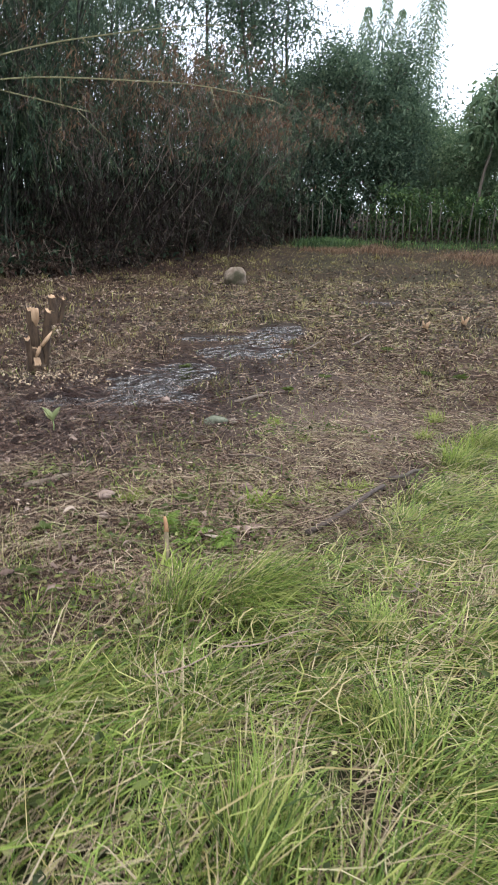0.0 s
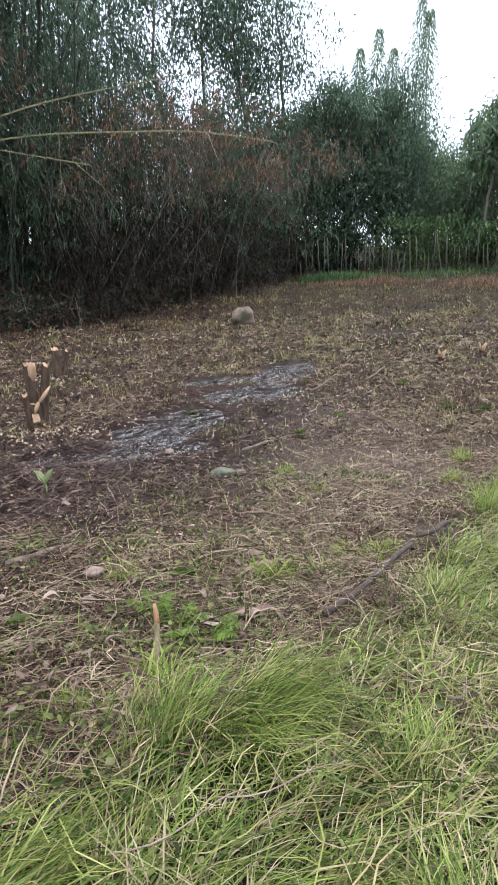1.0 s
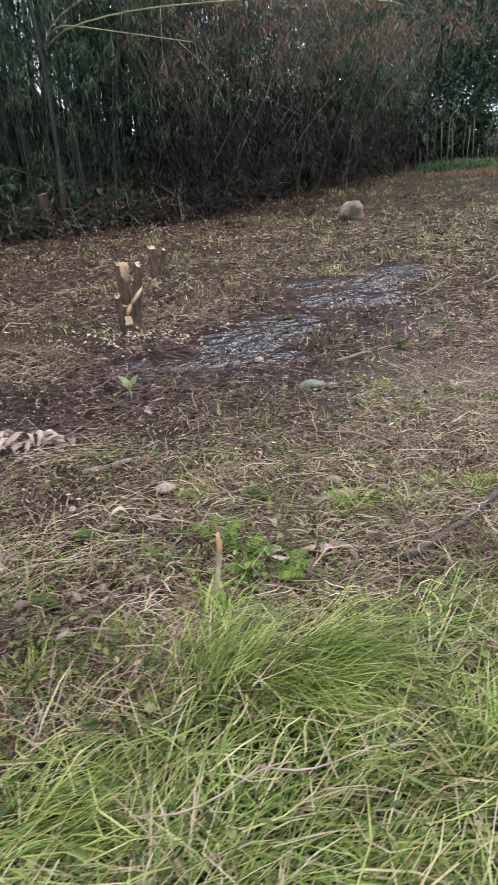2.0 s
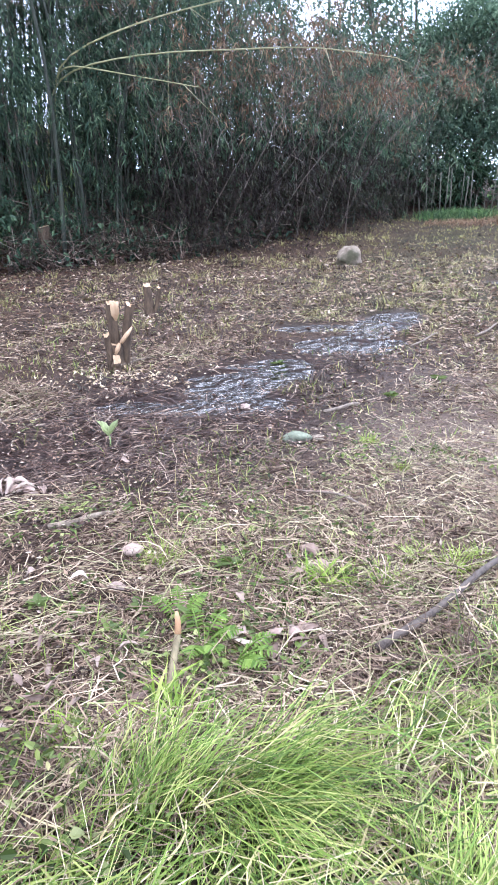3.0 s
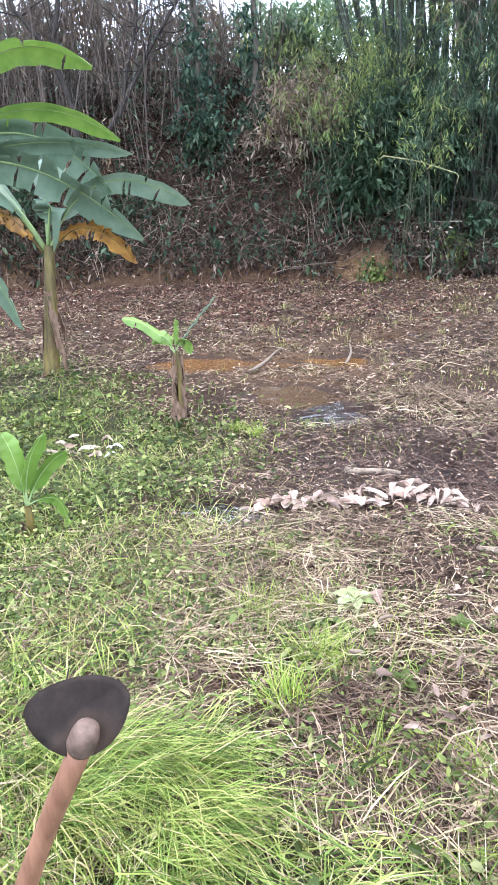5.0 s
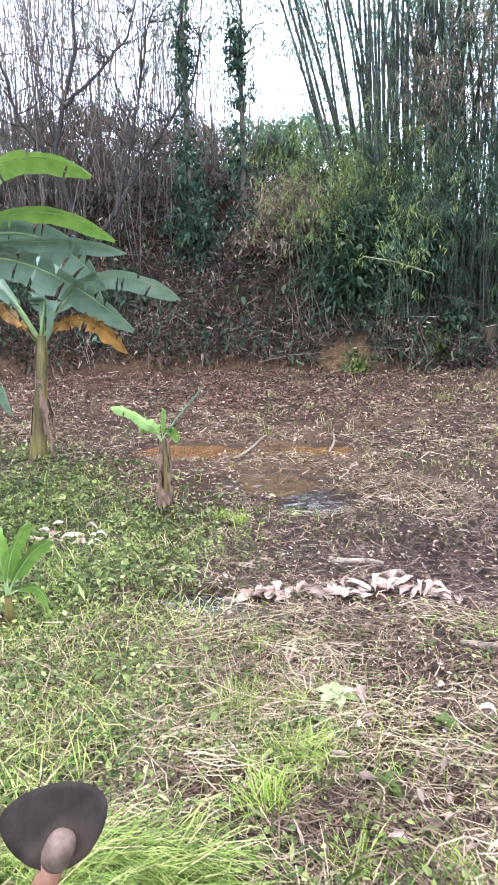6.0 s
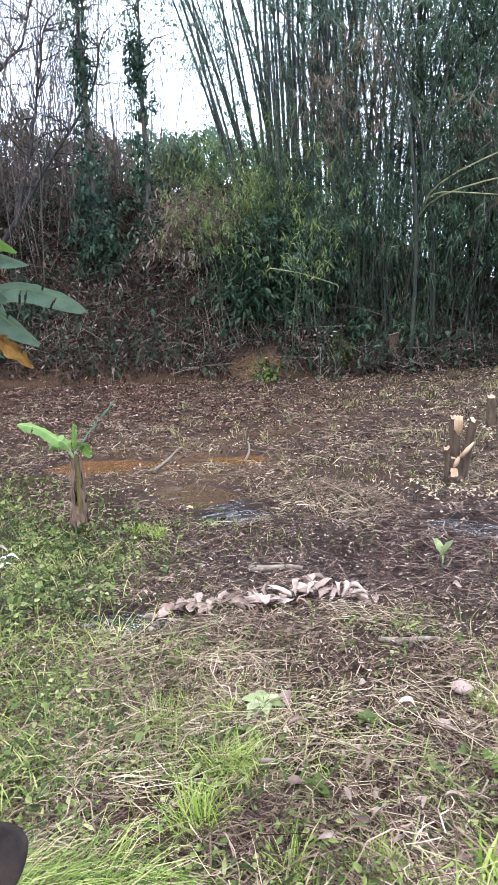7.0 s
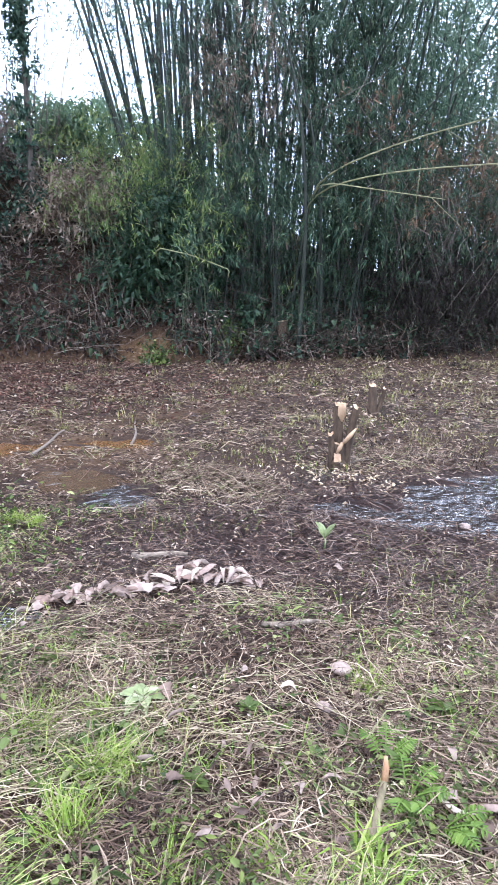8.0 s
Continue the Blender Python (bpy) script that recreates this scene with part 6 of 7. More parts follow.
def stubble():
    """Short green and dry stubble over the far field, and the dry ridge before the fence."""
    x, y, r = scatter(52000, 6.5, 26, -20, 45, 0.62)
    k = (wavy(x, y, 1.7, 34) + 0.6 * wavy(x, y, 5.0, 64) + rng.normal(0, 0.35, len(x)) > -0.05) & (pool_depth(x, y) < 0.3) & ((x > 0.2 + rng.normal(0, 0.4, len(x))) | (x > 3 - 0.5 * y + rng.normal(0, 0.8, len(x))) | (rng.random(len(x)) < 0.3))
    x, y, r = x[k], y[k], r[k]
    n = len(x)
    v = blades(rows_of(x, y, height(x, y) - 0.01), rng.uniform(0, 6.28, n), rng.uniform(0.04, 0.15, n), rng.uniform(0.006, 0.013, n) * np.clip(r / 10, 0.8, 2), rng.uniform(0.2, 1.3, n), rng.uniform(0.9, 2.0, n))
    tagged(new("stubble", mesh_of("stubble", *v, M_STUBBLE)), "sparse yellow-green stubble over the far field", "stubble", kind="stuff")
    n = 7000
    az = rng.uniform(-14, 5.5, n)
    x, y = polar(az, 22.4 + 0.12 * az + 0.9 * wavy(az, az * 0.3, 0.9, 63) + rng.normal(0, 0.6, n))
    h = 0.05 + 0.3 * np.clip(wavy(x, y, 0.9, 35) + 0.35, 0, 1.2) * np.clip((2 - az) / 4, 0.3, 1)
    v = blades(rows_of(x, y, height(x, y)), rng.uniform(0, 6.28, n), h * rng.uniform(0.6, 1.8, n), rng.uniform(0.008, 0.016, n), rng.uniform(0.2, 1.0, n), rng.uniform(0.9, 2.2, n))
    tagged(new("dry_ridge", mesh_of("dry_ridge", *v, M_BAMBOO_DEAD)), "low uneven ridge of dry brown grass before the fence", "dry grass", kind="stuff")
    n = 6000
    az = np.where(rng.random(n) < 0.7, rng.normal(3.0, 1.3, n), rng.uniform(-14, 6, n))
    x, y = polar(az, 24.6 + rng.normal(0, 0.6, n))
    v = blades(rows_of(x, y, height(x, y)), rng.uniform(0, 6.28, n), rng.uniform(0.12, 0.4, n), rng.uniform(0.012, 0.022, n), rng.uniform(0.1, 0.6, n), rng.uniform(0.5, 1.6, n))
    tagged(new("far_grass", mesh_of("far_grass", *v, M_SHRUB)), "strip of fresh green grass along the fence", "grass", kind="stuff")


M_STUBBLE = leafy("stubble", [(0.0, (0.09, 0.066, 0.04)), (0.3, (0.24, 0.19, 0.1)), (0.6, (0.39, 0.34, 0.155)), (0.85, (0.34, 0.37, 0.115)), (1.0, (0.58, 0.49, 0.31))], 0.6, 0.2, 0.9, 1.2, (0.4, 0.38, 0.36))


def field_tufts():
    """Low tufts of dry and green grass left standing over the field."""
    for count, mat, name, label in ((420, M_STUBBLE, "field_tufts", "low yellow-green tufts left standing on the field"), (180, M_VINE, "dark_tufts", "low dark withered tufts on the field")):
        x, y, r = scatter(count, 5.5, 21, -20, 60, 0.7)
        k = (pool_depth(x, y) < 0.3) & (in_grass(x, y) < 0)
        x, y, r = x[k], y[k], r[k]
        n = len(x)
        tufted(x, y, 26, rng.uniform(0.04, 0.13, n), rng.uniform(0.08, 0.24, n), rng.uniform(0.005, 0.01, n) * np.clip(r / 10, 0.8, 1.8), rng.uniform(0, 6.28, n), rng.uniform(0.1, 0.8, n), mat, name, label)


def weeds():
    x, y, r = scatter(80000, 1.3, 11, 48, 100, 0.65)
    d = in_weeds(x, y) - 2 * bare_mud(x, y)
    k = (d > rng.normal(0.02, 0.35, len(x))) & (wavy(x, y, 3.3, 41) + 0.7 * wavy(x, y, 8, 42) + rng.normal(0, 0.5, len(x)) > 0.15)
    x, y, r = x[k][:14500], y[k][:14500], r[k][:14500]
    n = len(x)
    p = rows_of(x, y, height(x, y) + rng.uniform(0.01, 0.12, n))
    v = broad(p, rows_of(rng.normal(0, 1, n), rng.normal(0, 1, n), rng.normal(0.15, 0.4, n)), (0.014 + rng.exponential(0.018, n)) * np.clip(r / 4, 0.75, 1.4), rng.uniform(0.012, 0.042, n) * np.clip(r / 4, 0.75, 1.4), 0.15)
    tagged(new("weeds", mesh_of("weeds", *v, M_WEED)), "low bright green creeping weeds with rounded leaves", "weeds", kind="stuff")
    x, y, r = scatter(40000, 1.3, 11, 48, 100)
    d = in_weeds(x, y)
    k = (d > rng.normal(0.0, 0.3, len(x))) & (wavy(x, y, 3.0, 43) + rng.normal(0, 0.4, len(x)) > -0.2)
    x, y = x[k][:14000], y[k][:14000]
    n = len(x)
    v = blades(rows_of(x, y, height(x, y)), rng.uniform(0, 6.28, n), rng.uniform(0.06, 0.26, n), rng.uniform(0.003, 0.006, n), rng.uniform(0.4, 1.2, n), rng.uniform(1.2, 2.0, n))
    tagged(new("weed_grass", mesh_of("weed_grass", *v, M_GRASS)), "fine grass growing among creeping weeds", "grass", kind="stuff")


def tufted(x, y, per, spread, tall, wide, flow, erect, mat, name, label, comb=0.45, lay=0.0):
    """Tufts of blades: each fans out from its root and leans with the swathe that it stands in."""
    n = len(x)
    e = np.repeat(erect, per)
    off = rng.normal(0, 1, (n * per, 2)) * np.repeat(spread, per)[:, None]
    px, py = np.repeat(x, per) + off[:, 0], np.repeat(y, per) + off[:, 1]
    fan = np.arctan2(off[:, 1], off[:, 0]) + rng.normal(0, 0.5, n * per)
    way = np.repeat(flow, per) + rng.normal(0, comb, n * per)
    a = np.where(rng.random(n * per) < 0.15 + 0.6 * e, fan, way)
    v = blades(rows_of(px, py, height(px, py) - 0.01), a, np.repeat(tall, per) * rng.uniform(0.45, 1.25, n * per), np.repeat(wide, per) * rng.uniform(0.6, 1.3, n * per),
               rng.uniform(0.1, 0.9, n * per) * (1.15 - 0.75 * e) + lay * (1 - e), rng.uniform(1.1, 2.1, n * per) - 0.9 * e)
    tagged(new(name, mesh_of(name, *v, mat)), label, "grass", kind="stuff")


def lushness(x, y):
    """How thick the long grass stands: thin towards its edge, thicker in swathes."""
    return np.clip(0.3 + 1.3 * in_grass(x, y) + 0.55 * wavy(x, y, 3.0, 55), 0, 1)


def near_spots(n):
    """Places in the grass, denser towards the path that was walked."""
    x, y = rng.uniform(-3.2, 4.5, n), rng.uniform(0.0, 8.5, n)
    d = np.hypot(x - 0.5, y - 1.6)
    k = (rng.random(n) < np.clip(2.2 / (0.4 + d) ** 1.2, 0.05, 1) * np.clip(lushness(x, y), 0.06, 1)) & (in_grass(x, y) > np.abs(rng.normal(0, 0.13, n)) - 0.14) & (np.hypot(x - 0.78, y - 0.4) > 0.35)
    return x[k], y[k], d[k]


def swathe(x, y):
    """The way in which the trampled grass has been laid over."""
    return 0.3 + 2.2 * wavy(x, y, 1.7, 52) + 1.0 * wavy(x, y, 4.5, 60)


def long_grass():
    """Trampled grass round the standing place: a flattened mat laid over in swathes, tufts that lean with it, dry stalks and broad dead blades on top."""
    x, y, d = near_spots(115000)
    k = wavy(x, y, 6.0, 59) + rng.normal(0, 0.3, len(x)) > -0.3
    x, y, d = x[k], y[k], d[k]
    n = len(x)
    long = np.clip(0.08 + rng.exponential(0.11, n), 0, 0.45)
    v = straws(rows_of(x, y, height(x, y) + 0.005 + rng.exponential(0.035, n)), swathe(x, y) + rng.normal(0, 0.65, n), rng.normal(0.05, 0.2, n), long, rng.uniform(0.002, 0.0056, n) * np.clip(d / 2.5, 1, 2), rng.normal(0, 0.14, n) * long, 3)
    tagged(new("grass_mat", mesh_of("grass_mat", *v, M_GRASS)), "flattened mat of green grass laid over in swathes", "grass", kind="stuff")
    x, y, d = near_spots(3300)
    k = wavy(x, y, 6.0, 59) + rng.normal(0, 0.2, len(x)) > -0.12
    x, y, d = x[k], y[k], d[k]
    n = len(x)
    erect = np.clip(wavy(x, y, 4.0, 53) * 1.4 - 0.5 + rng.normal(0, 0.25, n), 0, 0.7)
    tufted(x, y, 42, rng.uniform(0.03, 0.1, n), rng.uniform(0.1, 0.32, n) * (0.45 + 0.55 * lushness(x, y)), rng.uniform(0.0028, 0.0068, n) * np.clip(d / 2.5, 1, 2), swathe(x, y) + rng.normal(0, 0.4, n), erect, M_GRASS, "long_grass", "long green grass lying over in swathes", 0.35, 0.6)
    x, y, d = near_spots(7000)
    k = wavy(x, y, 3.2, 56) + rng.normal(0, 0.3, len(x)) > 0.05
    x, y, d = x[k], y[k], d[k]
    n = len(x)
    tufted(x, y, 12, rng.uniform(0.02, 0.09, n), rng.uniform(0.1, 0.28, n), rng.uniform(0.0026, 0.006, n), swathe(x, y) + rng.normal(0, 1.0, n), rng.uniform(0, 0.4, n), M_DRYGRASS, "withered_grass", "withered straw-coloured grass among the green", 0.5, 0.5)
    x, y, d = near_spots(15000)
    n = len(x)
    v = straws(rows_of(x, y, height(x, y) + rng.uniform(0.01, 0.13, n)), swathe(x, y) + rng.normal(0, 1.1, n), rng.normal(0, 0.25, n), rng.uniform(0.06, 0.3, n), rng.uniform(0.0013, 0.0034, n), rng.normal(0, 0.04, n))
    tagged(new("dry_stalks", mesh_of("dry_stalks", *v, M_DRYGRASS)), "dry straw-coloured stalks lying in the grass", "dry grass", kind="stuff")
    x, y, d = near_spots(1100)
    n = len(x)
    v = straws(rows_of(x, y, height(x, y) + rng.uniform(0.03, 0.15, n)), swathe(x, y) + rng.normal(0, 1.2, n), rng.normal(0.05, 0.3, n), rng.uniform(0.06, 0.2, n), rng.uniform(0.0035, 0.007, n), rng.normal(0, 0.03, n), 3)
    tagged(new("broad_blades", mesh_of("broad_blades", *v, M_STRAP)), "broad pale blades of cut grass lying on top", "dry grass", kind="stuff")
    x, y, d = near_spots(9000)
    k = wavy(x, y, 2.5, 58) + rng.normal(0, 0.25, len(x)) + 0.35 * (x < 0.1) > 0.1
    x, y, d = x[k], y[k], d[k]
    n = len(x)
    v = broad(rows_of(x, y, height(x, y) + rng.uniform(0.03, 0.12, n)), rows_of(rng.normal(0, 1, n), rng.normal(0, 1, n), rng.normal(0.3, 0.4, n)), rng.uniform(0.02, 0.055, n), rng.uniform(0.01, 0.03, n), 0.2)
    tagged(new("broad_weeds", mesh_of("broad_weeds", *v, M_WEED)), "small broad-leaved weeds in the long grass", "weeds", kind="stuff")


def weed_patch(x, y, n, spread, size, label):
    """A patch of broad-leaved weeds with upright stalks."""
    z = hz(x, y)
    u = rng.normal(0, 1, (n // 6, 2)) * np.asarray(spread)
    u = np.repeat(u, 6, 0) + rng.normal(0, 0.018, (n // 6 * 6, 2))
    k = len(u)
    p = rows_of(u[:, 0], u[:, 1], height(x + u[:, 0], y + u[:, 1]) - z + rng.uniform(0.02, 0.11, k))
    ob = new("weed_patch", mesh_of("weed_patch", *broad(p, rows_of(rng.normal(0, 1, k), rng.normal(0, 1, k), rng.normal(0.5, 0.5, k)), size * rng.uniform(0.5, 1.3, k), size * rng.uniform(0.22, 0.5, k), 0.25), M_WEEDDARK))
    ob.location = (x, y, z)
    tagged(ob, label, "weeds", "weed patches", "stuff")


def weed_patches():
    for x, y, n, spread, size in ((-0.05, 2.55, 150, (0.16, 0.08), 0.034), (-0.3, 2.5, 90, (0.12, 0.08), 0.03), (0.03, 1.62, 90, (0.05, 0.1), 0.06), (0.35, 2.1, 60, (0.16, 0.08), 0.035)):
        weed_patch(x, y, n, spread, size, "patch of dark green broad-leaved weeds in the grass")
    for x, y, tall, n in ((0.05, 2.86, 0.2, 34), (0.12, 2.8, 0.17, 26), (-0.1, 2.66, 0.13, 26), (0.3, 3.7, 0.2, 26)):
        z = hz(x, y)
        off = rng.normal(0, 0.035, (n, 2))
        v = blades(rows_of(off[:, 0], off[:, 1], height(x + off[:, 0], y + off[:, 1]) - z - 0.01), rng.uniform(0, 6.28, n), tall * rng.uniform(0.5, 1.2, n), rng.uniform(0.008, 0.014, n), rng.uniform(0.1, 0.5, n), rng.uniform(0.7, 1.6, n))
        ob = new("broad_grass_tuft", mesh_of("broad_grass_tuft", *v, M_FRESH))
        ob.location = (x, y, z)
        tagged(ob, "tuft of short broad bright green blades", "grass", "broad grass tufts", "stuff")


M_WEEDDARK = leafy("dark_weed_leaf", [(0.0, (0.06, 0.075, 0.018)), (0.5, (0.13, 0.175, 0.04)), (0.85, (0.24, 0.28, 0.075)), (1.0, (0.46, 0.4, 0.2))], 0.5, 0.3, 0.7, 4.0, (0.5, 0.5, 0.5))
M_STRAP = leafy("broad_grass_blade", [(0.0, (0.12, 0.18, 0.045)), (0.4, (0.26, 0.32, 0.09)), (0.75, (0.46, 0.44, 0.2)), (1.0, (0.62, 0.53, 0.35))], 0.5, 0.25, 0.4, 3.0)


def low_greens():
    """Small weeds and clover that come up through the straw beside the grass."""
    x, y, r = scatter(5200, 1.1, 5.5, -20, 78)
    k = (in_grass(x, y) < 0.25) & (in_weeds(x, y) < 0.4) & (wetness(x, y) < 0.6) & (bare_mud(x, y) < 0.3) & (wavy(x, y, 2.9, 61) + 0.6 * wavy(x, y, 7, 62) + rng.normal(0, 0.3, len(x)) > 0.3)
    x, y = np.repeat(x[k], 7), np.repeat(y[k], 7)
    n = len(x)
    x, y = x + rng.normal(0, 0.03, n), y + rng.normal(0, 0.03, n)
    v = broad(rows_of(x, y, height(x, y) + rng.uniform(0.01, 0.06, n)), rows_of(rng.normal(0, 1, n), rng.normal(0, 1, n), rng.normal(0.2, 0.4, n)), 0.012 + rng.exponential(0.014, n), rng.uniform(0.009, 0.026, n), 0.15)
    tagged(new("low_weeds", mesh_of("low_weeds", *v, M_WEED)), "small green weeds coming up through cut straw", "weeds", kind="stuff")


def straw_swathes():
    """Bundles of long pale stalks that lie combed together."""
    for cx, cy, far, wide, way, n in ((-1.1, 2.72, 0.45, 0.05, 56, 90), (-0.95, 2.5, 0.4, 0.09, 66, 110), (-1.5, 3.15, 0.35, 0.14, 40, 60), (-0.7, 3.0, 0.3, 0.1, 40, 50), (-0.45, 3.45, 0.3, 0.12, 5, 45), (0.15, 4.15, 0.4, 0.14, 25, 40), (-1.35, 4.1, 0.3, 0.06, 30, 50), (-2.0, 2.8, 0.3, 0.12, 80, 50), (0.6, 3.6, 0.3, 0.1, 35, 80), (0.75, 3.9, 0.3, 0.1, 45, 70)):
        a = np.radians(way)
        u, w = rng.normal(0, far * 0.6, n), rng.normal(0, wide, n)
        x, y = cx + np.cos(a) * u - np.sin(a) * (w + 0.25 * u * u), cy + np.sin(a) * u + np.cos(a) * (w + 0.25 * u * u)
        z = hz(cx, cy)
        p = rows_of(x - cx, y - cy, height(x, y) - z + rng.uniform(0.01, 0.07, n))
        ob = new("straw_swathe", mesh_of("straw_swathe", *straws(p, a + 0.5 * u + rng.normal(0, 0.25, n), rng.normal(0, 0.1, n), rng.uniform(0.1, 0.4, n), rng.uniform(0.0018, 0.0042, n), rng.normal(0, 0.05, n), 3), M_DRYGRASS))
        ob.location = (cx, cy, z)
        tagged(ob, "bundle of long pale stalks combed together on the ground", "straw", "straw swathes", "stuff")


def tussock(x, y, tall, way, n, label, lay=0.0):
    """One tussock of long grass that bends over the same way."""
    n = int(n * 1.45)
    z = hz(x, y)
    off = rng.normal(0, 0.06, (n, 2))
    p = rows_of(off[:, 0], off[:, 1], height(x + off[:, 0], y + off[:, 1]) - z - 0.01)
    h = np.radians(way) + rng.normal(0, 0.5, n) + np.arctan2(off[:, 1], off[:, 0]) * 0.06
    v = blades(p, h, tall * rng.uniform(0.4, 1.25, n), rng.uniform(0.0018, 0.0045, n), np.abs(rng.normal(0.3, 0.25, n)) + lay, rng.uniform(1.3, 2.2, n))
    ob = new("grass_tussock", mesh_of("grass_tussock", *v, M_GRASS))
    ob.location = (x, y, z)
    tagged(ob, label, "grass", "tussocks", "stuff")


def tussocks():
    for x, y, tall, way, n, lay in ((0.4, 2.62, 0.44, 12, 190, 0.15), (0.47, 2.7, 0.4, 22, 130, 0.2), (0.33, 2.56, 0.36, 5, 90, 0.2), (0.2, 2.53, 0.36, 62, 170, 0.0), (0.12, 2.5, 0.28, 85, 80, 0.1), (0.02, 2.42, 0.24, 20, 60, 0.5),
                                    (0.74, 3.0, 0.28, 40, 160, 0.6), (0.9, 2.5, 0.28, 80, 160, 0.4), (0.7, 2.1, 0.28, 20, 160, 0.5), (-0.05, 2.0, 0.28, 30, 160, 0.3), (0.62, 1.62, 0.34, 75, 220, 0.1), (0.96, 2.0, 0.3, 90, 160, 0.2), (1.2, 2.5, 0.3, 30, 160, 0.6), (0.95, 1.62, 0.3, 35, 150, 0.4), (1.05, 1.85, 0.32, 20, 160, 0.4), (0.85, 1.5, 0.28, 60, 120, 0.3), (1.2, 2.1, 0.3, 40, 130, 0.5), (1.1, 1.55, 0.3, 10, 120, 0.5), (0.3, 1.9, 0.26, 20, 160, 0.5),
                                    (1.7, 5.3, 0.4, 10, 260, 0.1), (1.5, 4.8, 0.34, 40, 200, 0.3), (1.3, 3.4, 0.34, 20, 200, 0.5), (1.2, 4.0, 0.34, 30, 200, 0.5), (1.05, 3.5, 0.3, 50, 200, 0.5),
                                    (-0.8, 1.66, 0.36, 60, 240, 0.1), (-0.7, 1.8, 0.36, 30, 240, 0.2), (-0.62, 1.95, 0.32, 40, 220, 0.2), (-0.45, 1.85, 0.42, 20, 260, 0.2), (-0.62, 1.55, 0.42, 50, 260, 0.1), (-0.35, 1.7, 0.36, 30, 220, 0.2), (-0.9, 1.5, 0.36, 40, 220, 0.1)):
        tussock(x, y, tall, way, n, "tussock of long green grass bending over", lay)


def verge():
    """Rough grass that goes on behind and beside the standing place, in tufts that thin out with distance."""
    n = 2600
    r = 1.0 * (15 / 1.0) ** (rng.random(n) ** 0.75)
    a = np.where(rng.random(n) < 0.7, rng.uniform(85, 340, n), rng.uniform(-75, -16, n))
    x, y = polar(a, r)
    edge = rng.normal(0, 0.35, n)
    k = ((x > 4.2 + edge) | (y < 0.25 + edge) | (x < -2.9 + edge)) & (in_weeds(x, y) < 3.5) & (np.hypot(x - STAND[0], y - STAND[1]) > 0.9) & (y < 9)
    x, y, r = x[k], y[k], r[k]
    n = len(x)
    tufted(x, y, 16, rng.uniform(0.06, 0.22, n) * np.clip(r / 3, 1, 2.5), rng.uniform(0.14, 0.36, n), rng.uniform(0.006, 0.014, n) * np.clip(r / 5, 0.6, 2), swathe(x, y), rng.uniform(0, 0.5, n), M_GRASS, "verge_grass", "rough grass on the verge round the clearing", 0.6, 0.4)


def spot_tufts(rows):
    a = np.array(rows)
    n = len(a)
    tufted(np.repeat(a[:, 0], 3), np.repeat(a[:, 1], 3), 50, np.repeat(0.015 + a[:, 2] * 0.12, 3), np.repeat(a[:, 2] * 0.85, 3), np.full(n * 3, 0.0038), rng.uniform(0, 6.28, n * 3), np.full(n * 3, 0.55), M_FRESH, "grass_tufts", "tufts of fresh yellow-green grass on the straw")


M_FRESH = leafy("fresh_grass", [(0.0, (0.16, 0.25, 0.03)), (0.6, (0.28, 0.38, 0.06)), (1.0, (0.46, 0.48, 0.16))], 0.4, 0.35, 0.3, 3.0)


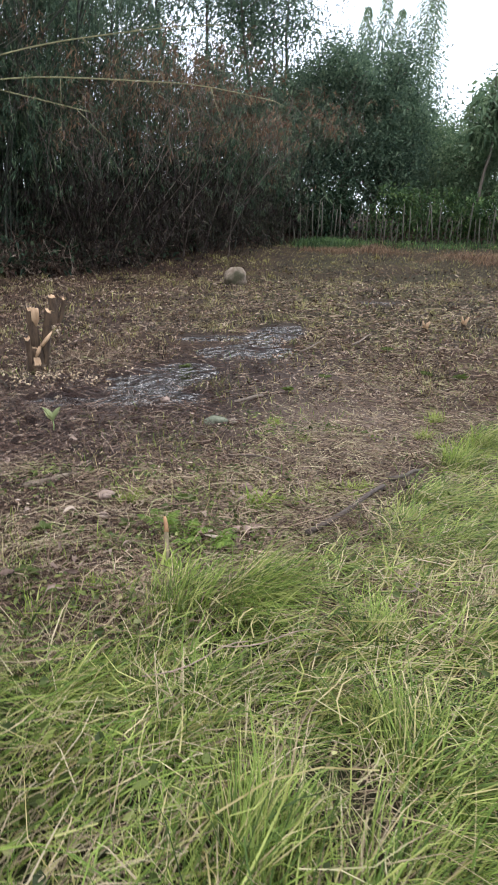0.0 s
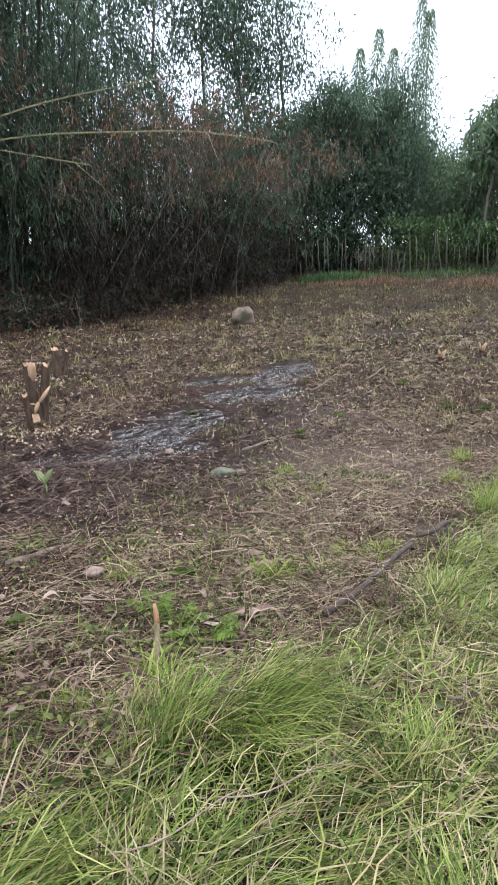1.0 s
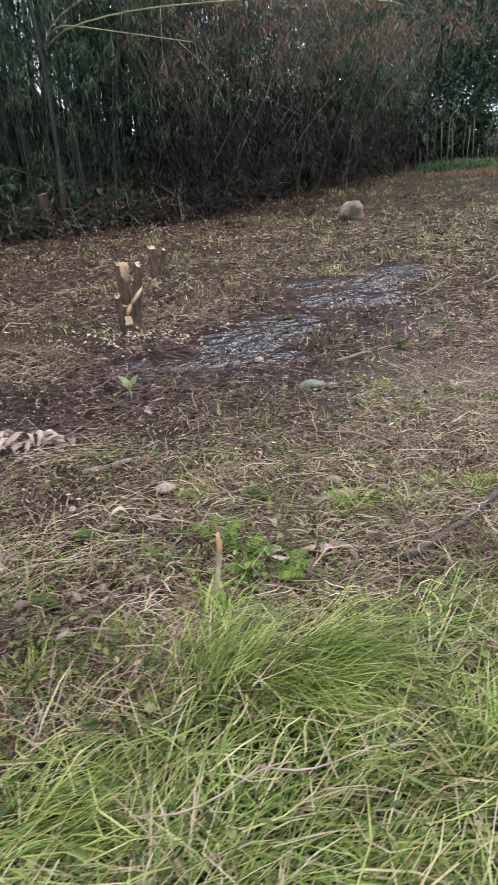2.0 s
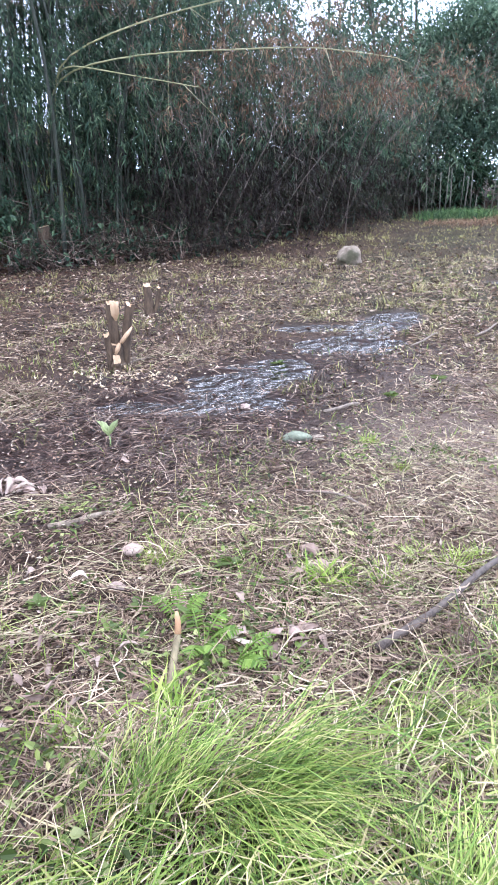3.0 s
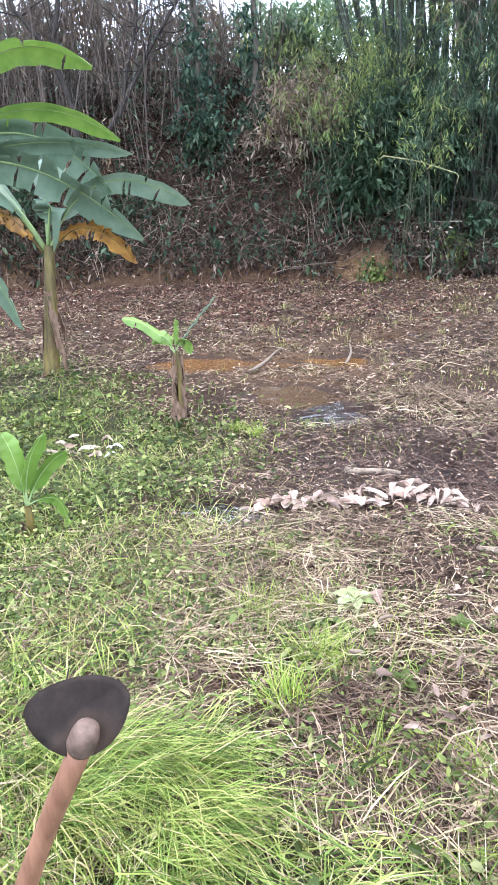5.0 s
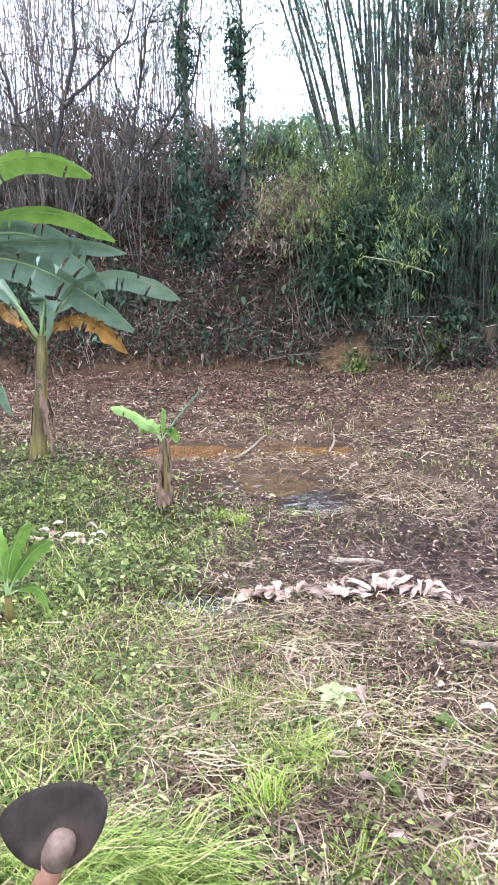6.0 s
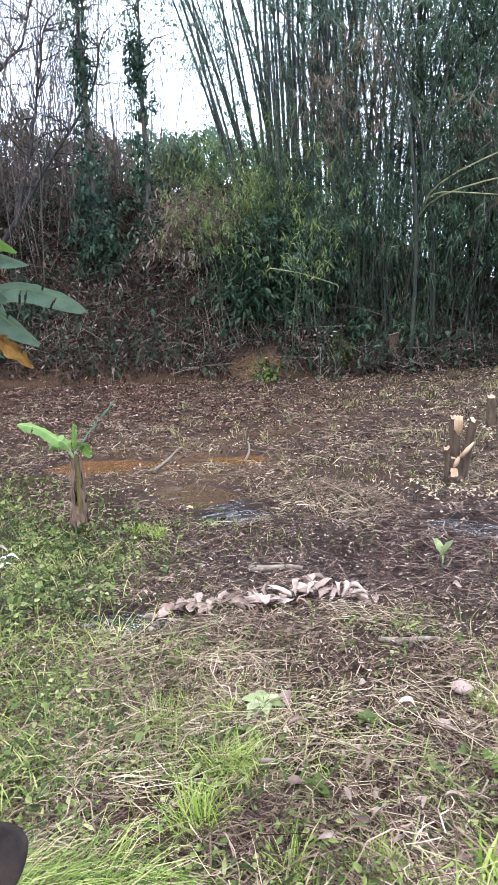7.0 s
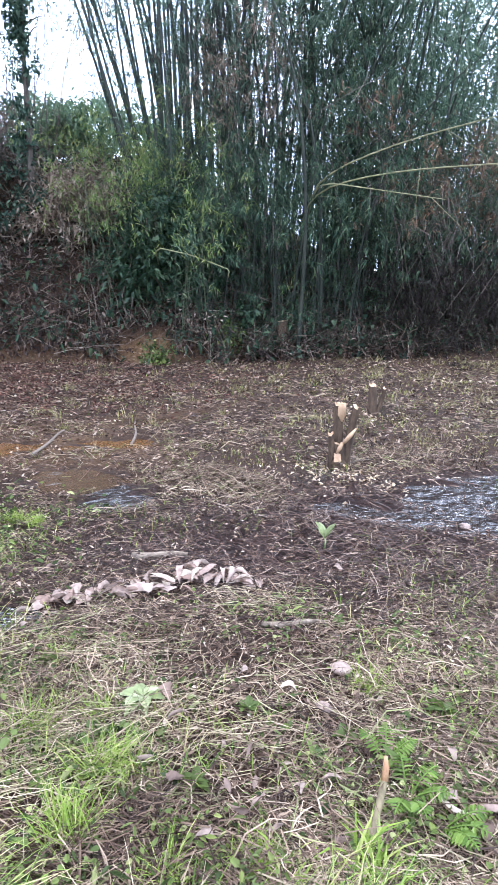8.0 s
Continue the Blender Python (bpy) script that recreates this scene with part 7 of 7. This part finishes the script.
def straw_heap(cx, cy, n, spread, tall, label, thick=1.0, mat=None):
    """A heap of tangled cut straw, loose at its edge."""
    u = rng.normal(0, 1, (n, 2)) * np.asarray(spread)
    x, y = cx + u[:, 0], cy + u[:, 1]
    top = tall * np.exp(-((u / np.asarray(spread)) ** 2).sum(1) / 1.6)
    z = hz(cx, cy)
    p = rows_of(u[:, 0], u[:, 1], height(x, y) - z + 0.01 + top * rng.uniform(0.1, 1.1, n))
    tagged(ob := new("straw_heap", mesh_of("straw_heap", *straws(p, rng.uniform(0, 6.28, n), rng.normal(0, 0.35, n), rng.uniform(0.05, 0.26, n), rng.uniform(0.003, 0.008, n) * thick, rng.normal(0, 0.05, n)), mat or M_STRAW)), label, "straw heap", "straw heaps", "stuff")
    ob.location = (cx, cy, z)


straw_heap(-3.3, 5.85, 2600, (0.42, 0.25), 0.2, "heap of tangled brown straw beside a puddle")
straw_heap(-2.5, 7.9, 900, (0.5, 0.35), 0.1, "low heap of brown straw near a stump")
straw_heap(-1.6, 3.35, 1500, (0.5, 0.3), 0.07, "low heap of cut straw round withered leaves", 0.6)
straw_heap(-1.55, 2.6, 2000, (0.5, 0.25), 0.1, "low heap of pale cut straw beside the grass", 0.5)
straw_heap(0.9, 1.6, 800, (0.35, 0.32), 0.04, "thin layer of old straw under the grass", 0.5)
straw_heap(0.65, 5.3, 1700, (0.55, 0.8), 0.02, "thin layer of pale trodden straw on the field", 0.6, M_DRYGRASS)
straw_heap(1.3, 7.6, 900, (0.7, 0.8), 0.02, "thin scatter of pale dry straw on the field", 0.7, M_DRYGRASS)
straw_heap(-2.3, 5.5, 2600, (0.8, 0.75), 0.03, "thin layer of soaked straw over the mud", 0.75, M_STRAW_WET)
straw_heap(-0.9, 5.2, 2000, (0.7, 0.6), 0.03, "thin layer of dark trampled straw beside the mud", 0.75, M_STRAW_WET)
lay_straw()
reddish_litter()
stubble()
field_tufts()
weeds()
long_grass()
low_greens()
weed_patches()
straw_swathes()
tussocks()
verge()
spot_tufts(((0.34, 3.73, 0.2), (0.62, 4.1, 0.12), (0.8, 4.05, 0.13), (0.9, 4.2, 0.1), (-0.44, 3.72, 0.17), (-0.84, 2.58, 0.2), (-0.78, 2.66, 0.14), (0.55, 3.8, 0.16), (-3.75, 4.05, 0.18), (-1.25, 2.55, 0.2), (-1.15, 2.8, 0.12), (-1.75, 2.95, 0.1), (1.35, 5.6, 0.16), (1.5, 6.2, 0.18), (0.4, 5.4, 0.1), (-3.95, 3.95, 0.16), (-0.2, 2.65, 0.12), (-0.35, 2.45, 0.14), (1.5, 4.9, 0.3), (1.75, 5.3, 0.3), (0.1, 5.9, 0.1), (-0.7, 2.35, 0.2)))
